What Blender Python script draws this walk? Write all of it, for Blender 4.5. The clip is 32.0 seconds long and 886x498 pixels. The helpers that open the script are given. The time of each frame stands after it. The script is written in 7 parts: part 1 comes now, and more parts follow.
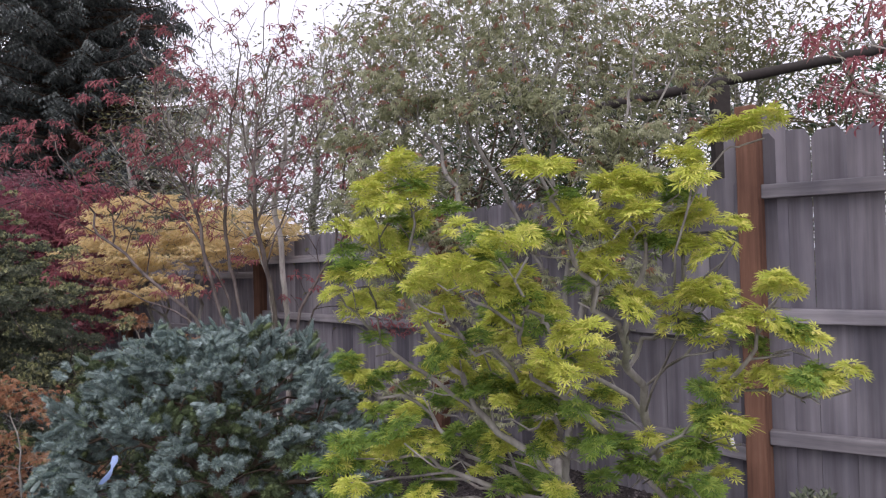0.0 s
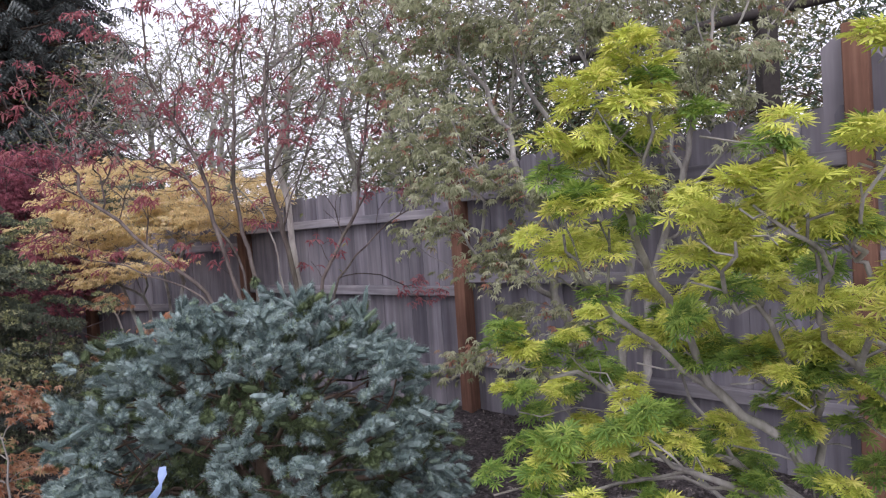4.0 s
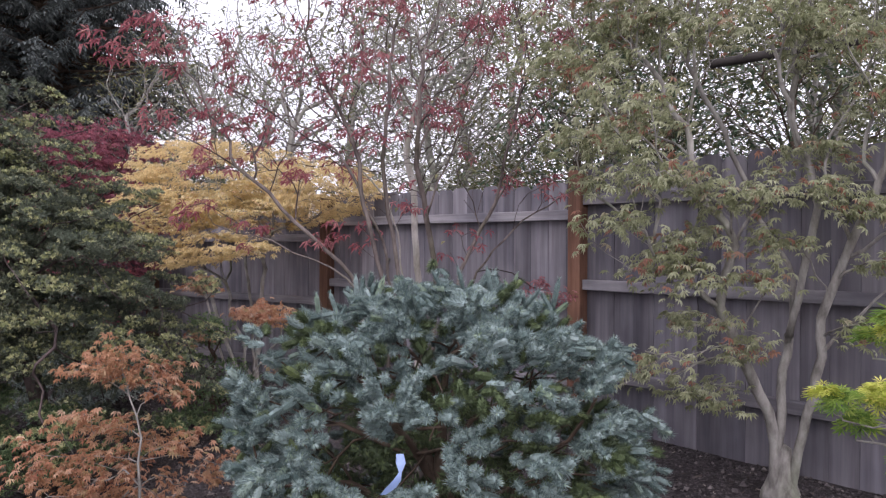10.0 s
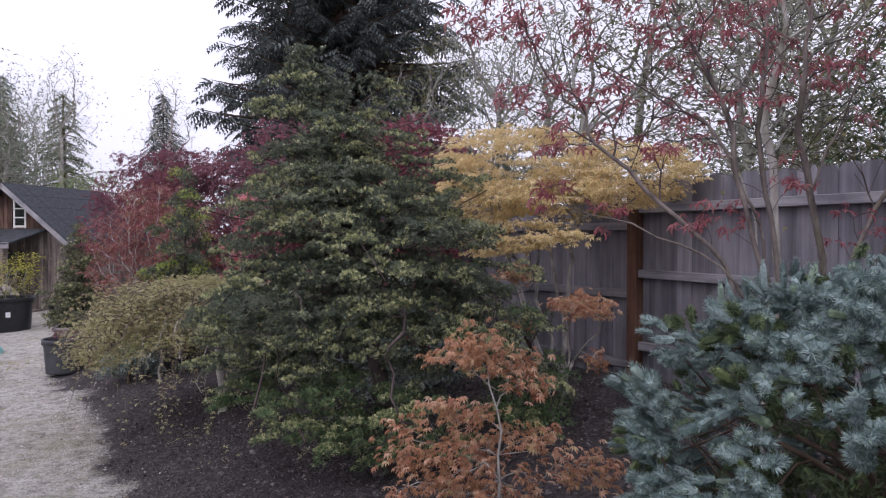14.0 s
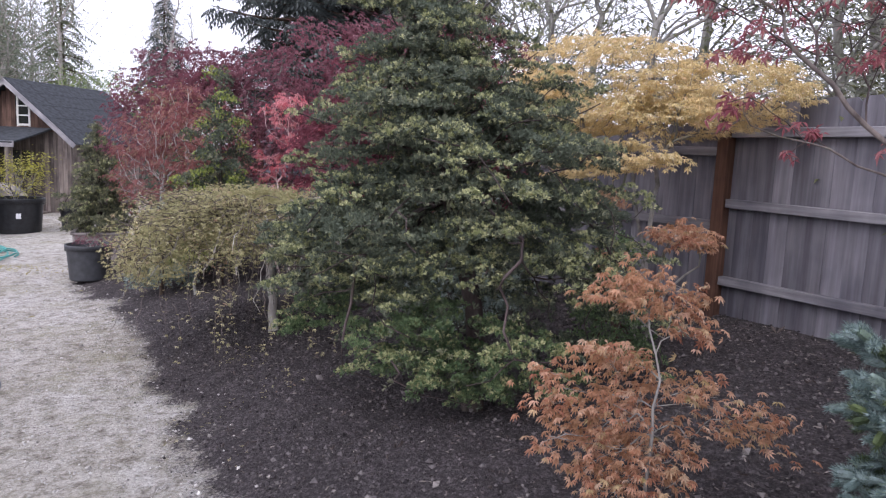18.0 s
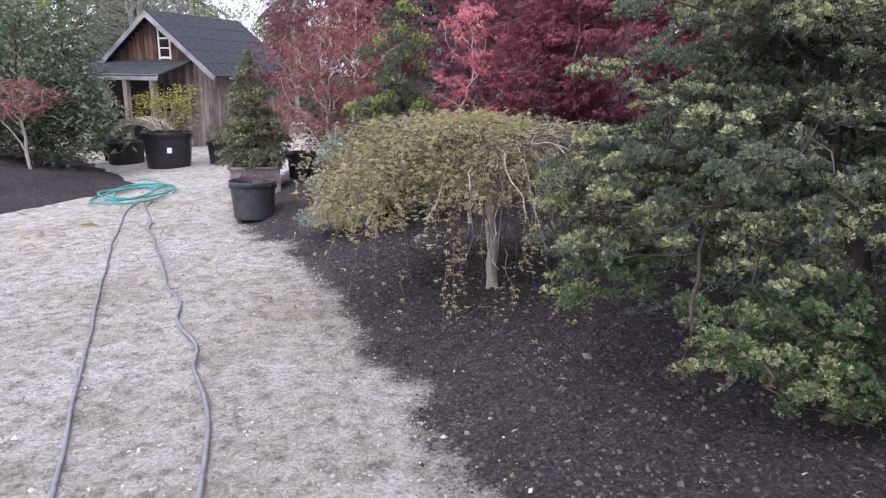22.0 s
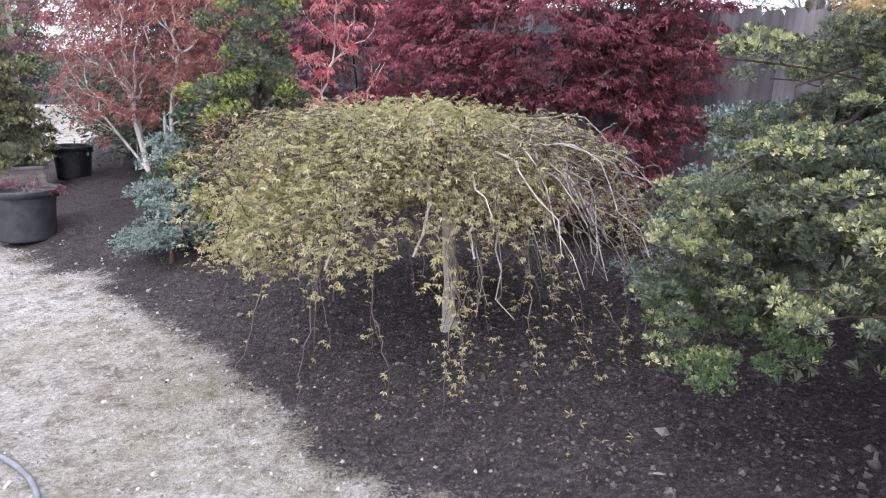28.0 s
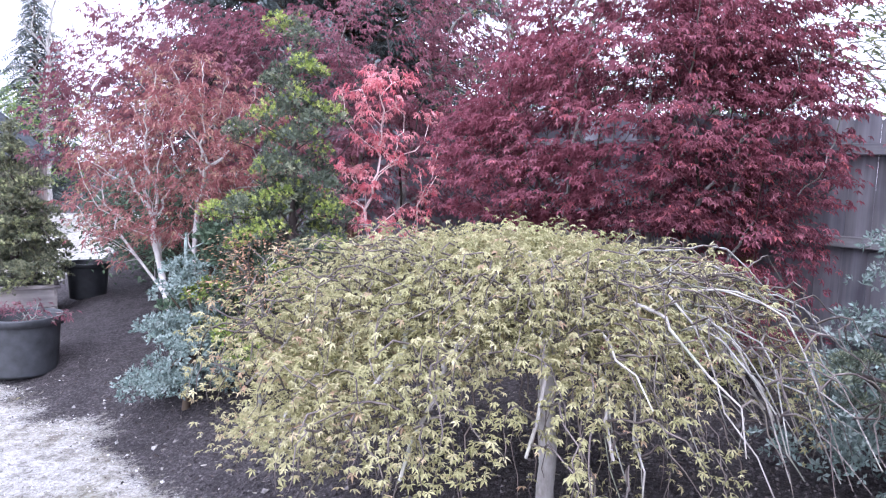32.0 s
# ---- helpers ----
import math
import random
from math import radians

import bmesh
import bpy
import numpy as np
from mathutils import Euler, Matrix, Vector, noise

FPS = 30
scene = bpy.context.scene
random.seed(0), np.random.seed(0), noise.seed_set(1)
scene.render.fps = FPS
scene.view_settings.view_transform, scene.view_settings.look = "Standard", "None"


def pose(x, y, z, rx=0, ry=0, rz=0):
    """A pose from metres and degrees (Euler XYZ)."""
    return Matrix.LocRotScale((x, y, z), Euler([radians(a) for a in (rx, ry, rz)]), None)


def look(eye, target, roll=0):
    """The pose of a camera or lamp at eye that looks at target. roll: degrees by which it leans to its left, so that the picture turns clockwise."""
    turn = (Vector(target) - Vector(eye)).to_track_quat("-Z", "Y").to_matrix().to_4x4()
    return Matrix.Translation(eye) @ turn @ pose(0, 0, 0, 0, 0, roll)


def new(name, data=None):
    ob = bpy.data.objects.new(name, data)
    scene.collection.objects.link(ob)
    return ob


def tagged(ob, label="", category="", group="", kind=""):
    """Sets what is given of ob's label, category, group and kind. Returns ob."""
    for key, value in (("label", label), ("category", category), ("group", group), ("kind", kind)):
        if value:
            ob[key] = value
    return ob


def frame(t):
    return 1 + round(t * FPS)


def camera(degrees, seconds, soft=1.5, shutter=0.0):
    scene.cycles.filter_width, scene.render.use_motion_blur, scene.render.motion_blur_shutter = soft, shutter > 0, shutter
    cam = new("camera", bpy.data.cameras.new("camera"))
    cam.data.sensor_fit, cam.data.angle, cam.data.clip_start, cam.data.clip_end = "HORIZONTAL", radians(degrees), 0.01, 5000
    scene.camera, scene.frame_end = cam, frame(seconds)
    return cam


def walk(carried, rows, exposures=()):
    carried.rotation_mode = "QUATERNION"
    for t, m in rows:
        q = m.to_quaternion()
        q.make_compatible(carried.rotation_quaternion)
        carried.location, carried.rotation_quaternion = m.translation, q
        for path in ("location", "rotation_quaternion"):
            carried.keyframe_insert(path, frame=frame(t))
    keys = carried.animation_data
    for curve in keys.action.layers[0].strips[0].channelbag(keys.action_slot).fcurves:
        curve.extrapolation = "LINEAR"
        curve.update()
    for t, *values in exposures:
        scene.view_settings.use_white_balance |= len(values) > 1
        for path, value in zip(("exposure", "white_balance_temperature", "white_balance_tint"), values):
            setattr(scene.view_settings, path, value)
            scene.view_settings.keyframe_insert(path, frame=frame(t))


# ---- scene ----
cam = camera(64.3, 32.0, 1.2)
PATH = [
    (0, -0.010, -0.014, 1.719, 90.90, 1.64, 0.06),
    (0.5, -0.089, 0.076, 1.712, 89.12, 0.64, -1.12),
    (1, -0.129, 0.196, 1.705, 92.12, 1.64, 0.22),
    (1.5, -0.229, 0.274, 1.701, 90.44, 0.04, -2.05),
    (2, -0.409, 0.289, 1.701, 89.35, 1.35, -4.95),
    (2.5, -0.518, 0.299, 1.695, 88.06, 1.45, -5.46),
    (3, -0.544, 0.358, 1.688, 87.75, 1.80, -2.82),
    (3.5, -0.521, 0.468, 1.677, 88.63, 3.53, -3.00),
    (5.5, -0.869, 0.628, 1.644, 86.51, 1.66, -7.77),
    (6, -0.903, 0.722, 1.630, 89.03, 3.21, -5.98),
    (6.5, -0.955, 0.800, 1.619, 90.34, 0.70, -5.30),
    (7, -1.059, 0.810, 1.600, 89.78, 2.20, -7.33),
    (7.5, -1.197, 0.802, 1.589, 88.71, 1.34, -9.50),
    (8, -1.234, 0.811, 1.586, 88.29, 0.75, -9.98),
    (8.5, -1.246, 0.812, 1.578, 88.28, 1.14, -9.49),
    (9, -1.261, 0.807, 1.580, 89.53, 1.13, -8.95),
    (9.5, -1.277, 0.799, 1.580, 90.36, 0.60, -7.86),
    (10, -1.320, 0.799, 1.575, 89.55, -0.31, -4.01),
    (10.5, -1.344, 0.848, 1.565, 89.80, -0.98, 0.99),
    (11, -1.384, 0.959, 1.558, 90.94, 0.58, 5.14),
    (11.5, -1.462, 1.004, 1.542, 89.36, -0.72, 10.47),
    (12, -1.586, 1.003, 1.548, 88.52, 0.59, 10.44),
    (12.5, -1.681, 0.949, 1.550, 89.69, 0.40, 12.15),
    (13, -1.742, 0.930, 1.547, 89.72, 0.62, 13.19),
    (13.5, -1.790, 0.972, 1.535, 88.74, 0.09, 14.81),
    (14, -1.844, 1.073, 1.530, 88.97, -0.05, 16.03),
    (14.5, -1.908, 1.131, 1.515, 87.30, -2.65, 17.13),
    (15, -2.044, 1.119, 1.509, 86.59, -1.19, 14.55),
    (15.5, -2.167, 1.073, 1.510, 85.25, -0.55, 12.02),
    (17.5, -2.396, 1.318, 1.503, 83.51, -2.18, 11.69),
    (18, -2.537, 1.329, 1.506, 82.30, -2.48, 15.87),
    (18.5, -2.686, 1.312, 1.515, 82.33, -0.98, 18.05),
    (19, -2.804, 1.363, 1.505, 80.86, -1.17, 20.60),
    (19.5, -2.927, 1.496, 1.497, 81.18, 0.77, 23.40),
    (20, -3.051, 1.599, 1.473, 80.21, -1.76, 26.07),
    (20.5, -3.239, 1.699, 1.439, 80.71, -1.47, 23.51),
    (21, -3.434, 1.765, 1.433, 77.81, -0.80, 22.46),
    (21.5, -3.599, 1.933, 1.420, 76.65, 1.11, 25.06),
    (22, -3.755, 2.036, 1.401, 76.24, -0.78, 24.59),
    (22.5, -3.952, 2.091, 1.366, 77.21, 0.47, 19.16),
    (23, -4.096, 2.145, 1.364, 76.25, -1.31, 19.29),
    (23.5, -4.218, 2.293, 1.342, 77.44, 0.78, 19.71),
    (24, -4.328, 2.412, 1.325, 75.66, 1.16, 18.75),
    (24.5, -4.519, 2.424, 1.302, 75.07, 0.93, 16.87),
    (26.5, -4.835, 2.736, 1.291, 71.84, -1.75, 16.11),
    (27, -4.972, 2.786, 1.309, 72.97, -2.96, 9.24),
    (27.5, -5.112, 2.824, 1.323, 73.83, -2.20, 6.05),
    (28, -5.163, 2.907, 1.340, 75.52, -2.34, 4.64),
    (28.5, -5.161, 3.062, 1.369, 80.03, -1.48, 3.63),
    (29, -5.175, 3.164, 1.386, 81.96, -2.32, 1.56),
    (29.5, -5.237, 3.251, 1.401, 83.57, -2.21, -1.46),
    (30, -5.338, 3.335, 1.380, 83.35, -0.42, -2.74),
    (30.5, -5.400, 3.431, 1.382, 81.74, -1.40, -1.99),
    (31, -5.429, 3.580, 1.388, 82.98, -1.02, 3.09),
    (31.5, -5.447, 3.688, 1.380, 83.95, -1.42, 6.22),
    (32, -5.519, 3.725, 1.367, 83.92, -2.15, 6.26),
]
walk(cam, [(t, pose(x, y, z, rx, ry, rz)) for t, x, y, z, rx, ry, rz in PATH],
     exposures=[(0, -0.32, 6600, 19), (3, -0.1, 6500, 20), (6, -0.02, 6400, 17), (9, -0.05, 6550, 20), (12, 0.0, 6350, 20), (13, -0.25, 6300, 20), (14, -0.45, 6250, 20), (18, 0.0, 6200, 18), (20, 0.1, 6200, 18), (23, 0.27, 6150, 18), (27, 0.3, 6300, 13), (29, 0.94, 6000, 14), (30, 1.03, 5650, 15), (31, 1.05, 5600, 16), (32, 0.98, 5600, 18)])

# ---- sky and light ----
world = bpy.data.worlds.new("overcast_sky")
scene.world = world
world.use_nodes = True
wn = world.node_tree
wn.nodes.clear()
sky = wn.nodes.new("ShaderNodeTexSky")
sky.sky_type = "NISHITA"
sky.sun_disc = False
sky.sun_elevation, sky.sun_rotation = radians(50), radians(200)
sky.dust_density, sky.air_density, sky.ozone_density = 6.0, 1.0, 1.0
pale = wn.nodes.new("ShaderNodeHueSaturation")
pale.inputs["Saturation"].default_value = 0.22
cloud = wn.nodes.new("ShaderNodeMix")
cloud.data_type = "RGBA"
cloud.inputs["Factor"].default_value = 0.6
cloud.inputs["B"].default_value = (9.3, 9.5, 10.8, 1)
back = wn.nodes.new("ShaderNodeBackground")
back.inputs["Strength"].default_value = 0.205
out = wn.nodes.new("ShaderNodeOutputWorld")
wn.links.new(sky.outputs[0], pale.inputs["Color"])
wn.links.new(pale.outputs[0], cloud.inputs["A"])
wn.links.new(cloud.outputs["Result"], back.inputs["Color"])
wn.links.new(back.outputs[0], out.inputs["Surface"])
lamp = bpy.data.lights.new("sun", "SUN")
lamp.energy, lamp.angle, lamp.color = 0.55, radians(25), (1.0, 0.98, 0.96)
sun = new("sun", lamp)
sun.matrix_world = look((6, -10, 16), (0, 0, 0))


# ---- materials ----
def material(name, rough=0.8, metal=0.0, spec=0.3):
    m = bpy.data.materials.new(name)
    m.use_nodes = True
    nt = m.node_tree
    p = nt.nodes["Principled BSDF"]
    p.inputs["Roughness"].default_value = rough
    p.inputs["Metallic"].default_value = metal
    p.inputs["Specular IOR Level"].default_value = spec
    return m, nt, p


def ramp(nt, stops):
    r = nt.nodes.new("ShaderNodeValToRGB")
    els = r.color_ramp.elements
    els[0].position, els[0].color = stops[0][0], (*stops[0][1], 1)
    els[1].position, els[1].color = stops[-1][0], (*stops[-1][1], 1)
    for pos, c in stops[1:-1]:
        e = els.new(pos)
        e.color = (*c, 1)
    return r


def coords(nt, scale=(1, 1, 1)):
    tc = nt.nodes.new("ShaderNodeTexCoord")
    mp = nt.nodes.new("ShaderNodeMapping")
    mp.inputs["Scale"].default_value = scale
    nt.links.new(tc.outputs["Object"], mp.inputs["Vector"])
    return mp.outputs[0]


def noise_tex(nt, vec, scale, detail=4, rough=0.55):
    n = nt.nodes.new("ShaderNodeTexNoise")
    n.inputs["Scale"].default_value, n.inputs["Detail"].default_value = scale, detail
    n.inputs["Roughness"].default_value = rough
    nt.links.new(vec, n.inputs["Vector"])
    return n.outputs["Fac"]


def blend(nt, a, b, fac, mode="MIX"):
    x = nt.nodes.new("ShaderNodeMix")
    x.data_type, x.blend_type = "RGBA", mode
    for sock, v in (("A", a), ("B", b), ("Factor", fac)):
        if isinstance(v, (int, float)):
            x.inputs[sock].default_value = v
        elif isinstance(v, tuple):
            x.inputs[sock].default_value = (*v, 1)
        else:
            nt.links.new(v, x.inputs[sock])
    return x.outputs["Result"]


def bump(nt, p, height, strength=0.4, dist=0.01):
    b = nt.nodes.new("ShaderNodeBump")
    b.inputs["Strength"].default_value, b.inputs["Distance"].default_value = strength, dist
    nt.links.new(height, b.inputs["Height"])
    nt.links.new(b.outputs[0], p.inputs["Normal"])


def leaf_mat(name, stops, patch=None, patch_scale=2.5, through_light=0.3, rough=0.55, spec=0.25):
    """Leaves: colour varies from leaf to leaf, and in patches over the crown; some light passes through."""
    m, nt, p = material(name, rough, 0, spec)
    geo = nt.nodes.new("ShaderNodeNewGeometry")
    r = ramp(nt, stops)
    nt.links.new(geo.outputs["Random Per Island"], r.inputs[0])
    col = r.outputs[0]
    vec = coords(nt)
    if patch:
        pr = ramp(nt, [(0.42, (0, 0, 0)), (0.62, (1, 1, 1))])
        nt.links.new(noise_tex(nt, vec, patch_scale, 2), pr.inputs[0])
        col = blend(nt, col, patch, pr.outputs[0])
    fine = ramp(nt, [(0.3, (0.72, 0.72, 0.72)), (0.7, (1.12, 1.12, 1.12))])
    nt.links.new(noise_tex(nt, vec, 60, 2), fine.inputs[0])
    col = blend(nt, col, fine.outputs[0], 1.0, "MULTIPLY")
    nt.links.new(col, p.inputs["Base Color"])
    tr = nt.nodes.new("ShaderNodeBsdfTranslucent")
    nt.links.new(col, tr.inputs["Color"])
    mx = nt.nodes.new("ShaderNodeMixShader")
    mx.inputs[0].default_value = through_light
    nt.links.new(p.outputs[0], mx.inputs[1])
    nt.links.new(tr.outputs[0], mx.inputs[2])
    nt.links.new(mx.outputs[0], nt.nodes["Material Output"].inputs["Surface"])
    return m


def bark_mat(name, dark, light, scale=14, stretch=0.35):
    m, nt, p = material(name, 0.9, 0, 0.15)
    vec = coords(nt, (1, 1, stretch))
    r = ramp(nt, [(0.35, dark), (0.68, light)])
    n = noise_tex(nt, vec, scale, 6, 0.65)
    nt.links.new(n, r.inputs[0])
    r2 = ramp(nt, [(0.5, (1, 1, 1)), (0.7, (0.62, 0.68, 0.55))])
    nt.links.new(noise_tex(nt, vec, scale * 0.3, 3), r2.inputs[0])
    nt.links.new(blend(nt, r.outputs[0], r2.outputs[0], 1.0, "MULTIPLY"), p.inputs["Base Color"])
    bump(nt, p, n, 0.5, 0.006)
    return m


def wood_mat(name, stops, grain=(28, 28, 1.6), vary=0.35, rough=0.85):
    """Weathered boards: long grain, knots and stains, each board a little different."""
    m, nt, p = material(name, rough, 0, 0.2)
    tc = nt.nodes.new("ShaderNodeTexCoord")
    info = nt.nodes.new("ShaderNodeObjectInfo")
    off = nt.nodes.new("ShaderNodeVectorMath")
    off.operation = "SCALE"
    off.inputs[0].default_value = (7.3, 3.1, 11.7)
    nt.links.new(info.outputs["Random"], off.inputs["Scale"])
    add = nt.nodes.new("ShaderNodeVectorMath")
    nt.links.new(tc.outputs["Object"], add.inputs[0])
    nt.links.new(off.outputs[0], add.inputs[1])
    mp = nt.nodes.new("ShaderNodeMapping")
    mp.inputs["Scale"].default_value = grain
    nt.links.new(add.outputs[0], mp.inputs["Vector"])
    n = noise_tex(nt, mp.outputs[0], 1.0, 7, 0.6)
    r = ramp(nt, stops)
    nt.links.new(n, r.inputs[0])
    big = noise_tex(nt, add.outputs[0], 2.2, 4)
    stain = ramp(nt, [(0.35, (0.62, 0.62, 0.66)), (0.65, (1.15, 1.13, 1.12))])
    nt.links.new(big, stain.inputs[0])
    col = blend(nt, r.outputs[0], stain.outputs[0], 1.0, "MULTIPLY")
    one = ramp(nt, [(0.0, (1 - vary, 1 - vary, 1 - vary)), (1.0, (1 + vary * 0.6, 1 + vary * 0.6, 1 + vary * 0.6))])
    nt.links.new(info.outputs["Random"], one.inputs[0])
    col = blend(nt, col, one.outputs[0], 1.0, "MULTIPLY")
    nt.links.new(col, p.inputs["Base Color"])
    bump(nt, p, n, 0.5, 0.004)
    return m


def ground_mat(name, stops, blotch, fine_scale, dist, rough=0.95):
    m, nt, p = material(name, rough, 0, 0.15)
    vec = coords(nt)
    n = noise_tex(nt, vec, fine_scale, 9, 0.72)
    r = ramp(nt, stops)
    nt.links.new(n, r.inputs[0])
    b = ramp(nt, blotch)
    big = noise_tex(nt, vec, 1.1, 5, 0.6)
    nt.links.new(big, b.inputs[0])
    col = blend(nt, r.outputs[0], b.outputs[0], 1.0, "MULTIPLY")
    mid = ramp(nt, [(0.36, (0.72, 0.70, 0.68)), (0.52, (1.0, 1.0, 1.0)), (0.68, (1.1, 1.1, 1.1))])
    nt.links.new(noise_tex(nt, vec, 7.5, 6, 0.7), mid.inputs[0])
    col = blend(nt, col, mid.outputs[0], 1.0, "MULTIPLY")
    nt.links.new(col, p.inputs["Base Color"])
    bump(nt, p, n, 0.8, dist)
    return m


def yard_mat(name, gravel, tint, soil):
    """Packed gravel that breaks up into dark soil where the bed begins."""
    m, nt, p = material(name, 0.95, 0, 0.15)
    vec = coords(nt)
    fine, mid, big = noise_tex(nt, vec, 46, 9, 0.78), noise_tex(nt, vec, 8.5, 9, 0.76), noise_tex(nt, vec, 0.9, 6, 0.62)
    g = ramp(nt, gravel)
    nt.links.new(fine, g.inputs[0])
    t = ramp(nt, tint)
    nt.links.new(big, t.inputs[0])
    col = blend(nt, g.outputs[0], t.outputs[0], 1.0, "MULTIPLY")
    w = ramp(nt, [(0.37, (0.46, 0.43, 0.385)), (0.46, (0.84, 0.815, 0.775)), (0.56, (1.14, 1.135, 1.13))])
    nt.links.new(mid, w.inputs[0])
    col = blend(nt, col, w.outputs[0], 1.0, "MULTIPLY")
    moss = ramp(nt, [(0.50, (0, 0, 0)), (0.68, (0.55, 0.55, 0.55))])
    nt.links.new(noise_tex(nt, vec, 1.7, 8, 0.75), moss.inputs[0])
    col = blend(nt, col, (0.34, 0.32, 0.21), moss.outputs[0])
    s = ramp(nt, soil)
    nt.links.new(fine, s.inputs[0])
    sw = ramp(nt, [(0.35, (0.75, 0.74, 0.74)), (0.65, (1.3, 1.28, 1.28))])
    nt.links.new(mid, sw.inputs[0])
    dark = blend(nt, s.outputs[0], sw.outputs[0], 1.0, "MULTIPLY")
    at_ = nt.nodes.new("ShaderNodeAttribute")
    at_.attribute_name = "soil_reach"
    total = at_.outputs["Fac"]
    for tex, weight in ((noise_tex(nt, vec, 2.6, 5, 0.6), 0.55), (noise_tex(nt, vec, 17, 7, 0.75), 0.55), (noise_tex(nt, vec, 60, 5, 0.75), 0.5)):
        a = nt.nodes.new("ShaderNodeMath")
        a.operation = "MULTIPLY_ADD"
        nt.links.new(tex, a.inputs[0])
        a.inputs[1].default_value = weight
        nt.links.new(total, a.inputs[2])
        total = a.outputs[0]
    f = ramp(nt, [(0.72, (0, 0, 0)), (0.88, (1, 1, 1))])
    nt.links.new(total, f.inputs[0])
    nt.links.new(blend(nt, col, dark, f.outputs[0]), p.inputs["Base Color"])
    bump(nt, p, noise_tex(nt, vec, 62, 8, 0.78), 1.0, 0.03)
    return m


def plain_mat(name, color, rough=0.5, metal=0.0, scale=30, depth=0.25, spec=0.4):
    m, nt, p = material(name, rough, metal, spec)
    r = ramp(nt, [(0.3, tuple(c * (1 - depth) for c in color)), (0.7, tuple(min(1, c * (1 + depth)) for c in color))])
    n = noise_tex(nt, coords(nt), scale, 5)
    nt.links.new(n, r.inputs[0])
    nt.links.new(r.outputs[0], p.inputs["Base Color"])
    bump(nt, p, n, 0.15, 0.003)
    return m


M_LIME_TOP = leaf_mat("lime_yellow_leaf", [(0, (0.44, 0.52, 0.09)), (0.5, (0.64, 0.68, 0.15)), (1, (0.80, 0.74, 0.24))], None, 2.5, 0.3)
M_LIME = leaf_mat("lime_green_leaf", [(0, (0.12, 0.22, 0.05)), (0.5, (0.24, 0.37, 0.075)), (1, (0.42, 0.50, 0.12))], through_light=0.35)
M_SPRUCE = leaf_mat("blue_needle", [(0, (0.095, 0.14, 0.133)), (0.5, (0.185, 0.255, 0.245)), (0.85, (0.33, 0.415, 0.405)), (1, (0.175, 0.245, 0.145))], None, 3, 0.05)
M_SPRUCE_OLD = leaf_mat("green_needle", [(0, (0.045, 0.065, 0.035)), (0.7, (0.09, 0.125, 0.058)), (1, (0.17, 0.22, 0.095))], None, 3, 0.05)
M_REDLEAF = leaf_mat("red_leaf", [(0, (0.26, 0.075, 0.095)), (0.5, (0.38, 0.13, 0.15)), (0.85, (0.50, 0.22, 0.23)), (1, (0.34, 0.17, 0.16))], None, 2, 0.35)
M_GREENLEAF = leaf_mat("olive_maple_leaf", [(0, (0.22, 0.24, 0.135)), (0.45, (0.37, 0.395, 0.235)), (0.9, (0.59, 0.61, 0.43)), (0.93, (0.38, 0.19, 0.145)), (1, (0.44, 0.24, 0.165))], None, 2, 0.4)
M_GOLD = leaf_mat("golden_leaf", [(0, (0.60, 0.45, 0.20)), (0.5, (0.82, 0.68, 0.36)), (0.85, (0.88, 0.79, 0.53)), (1, (0.80, 0.59, 0.43))], (0.80, 0.65, 0.37), 1.6, 0.45)
M_ORANGE = leaf_mat("orange_leaf", [(0, (0.33, 0.14, 0.09)), (0.35, (0.53, 0.28, 0.18)), (0.7, (0.69, 0.45, 0.32)), (0.86, (0.74, 0.55, 0.41)), (1, (0.52, 0.43, 0.21))], (0.50, 0.29, 0.17), 6, 0.35)
M_DARKRED = leaf_mat("burgundy_leaf", [(0, (0.125, 0.038, 0.058)), (0.5, (0.27, 0.088, 0.122)), (0.85, (0.43, 0.175, 0.215)), (1, (0.49, 0.125, 0.14))], (0.26, 0.078, 0.108), 1.5, 0.32)
M_PURPLE = leaf_mat("purple_leaf", [(0, (0.16, 0.065, 0.088)), (0.5, (0.275, 0.118, 0.15)), (1, (0.40, 0.205, 0.235))], (0.27, 0.10, 0.13), 1.2, 0.3)
M_RUSTRED = leaf_mat("rust_red_leaf", [(0, (0.27, 0.092, 0.097)), (0.5, (0.395, 0.165, 0.163)), (0.85, (0.49, 0.26, 0.23)), (1, (0.46, 0.335, 0.215))], None, 2, 0.3)
M_CORAL = leaf_mat("coral_leaf", [(0, (0.66, 0.15, 0.19)), (0.5, (0.78, 0.29, 0.32)), (1, (0.84, 0.46, 0.46))], None, 2, 0.4)
M_DOME = leaf_mat("yellow_green_lace_leaf", [(0, (0.27, 0.25, 0.125)), (0.5, (0.47, 0.43, 0.235)), (0.85, (0.65, 0.605, 0.38)), (1, (0.49, 0.33, 0.23))], (0.42, 0.40, 0.205), 5, 0.3)
M_CON = leaf_mat("dark_green_tuft", [(0, (0.042, 0.053, 0.039)), (0.5, (0.108, 0.130, 0.090)), (0.85, (0.235, 0.258, 0.172)), (1, (0.35, 0.36, 0.23))], (0.115, 0.14, 0.102), 2.2, 0.08)
M_CON_GREY = leaf_mat("grey_green_needle", [(0, (0.09, 0.10, 0.065)), (0.5, (0.16, 0.17, 0.11)), (1, (0.28, 0.28, 0.17))], None, 3, 0.12)
# paler twin of the dark tuft, for tips that look lit
M_CON_LIT = leaf_mat("lit_green_tuft", [(0, (0.19, 0.22, 0.105)), (0.5, (0.36, 0.385, 0.19)), (1, (0.57, 0.57, 0.32))], None, 3, 0.15)
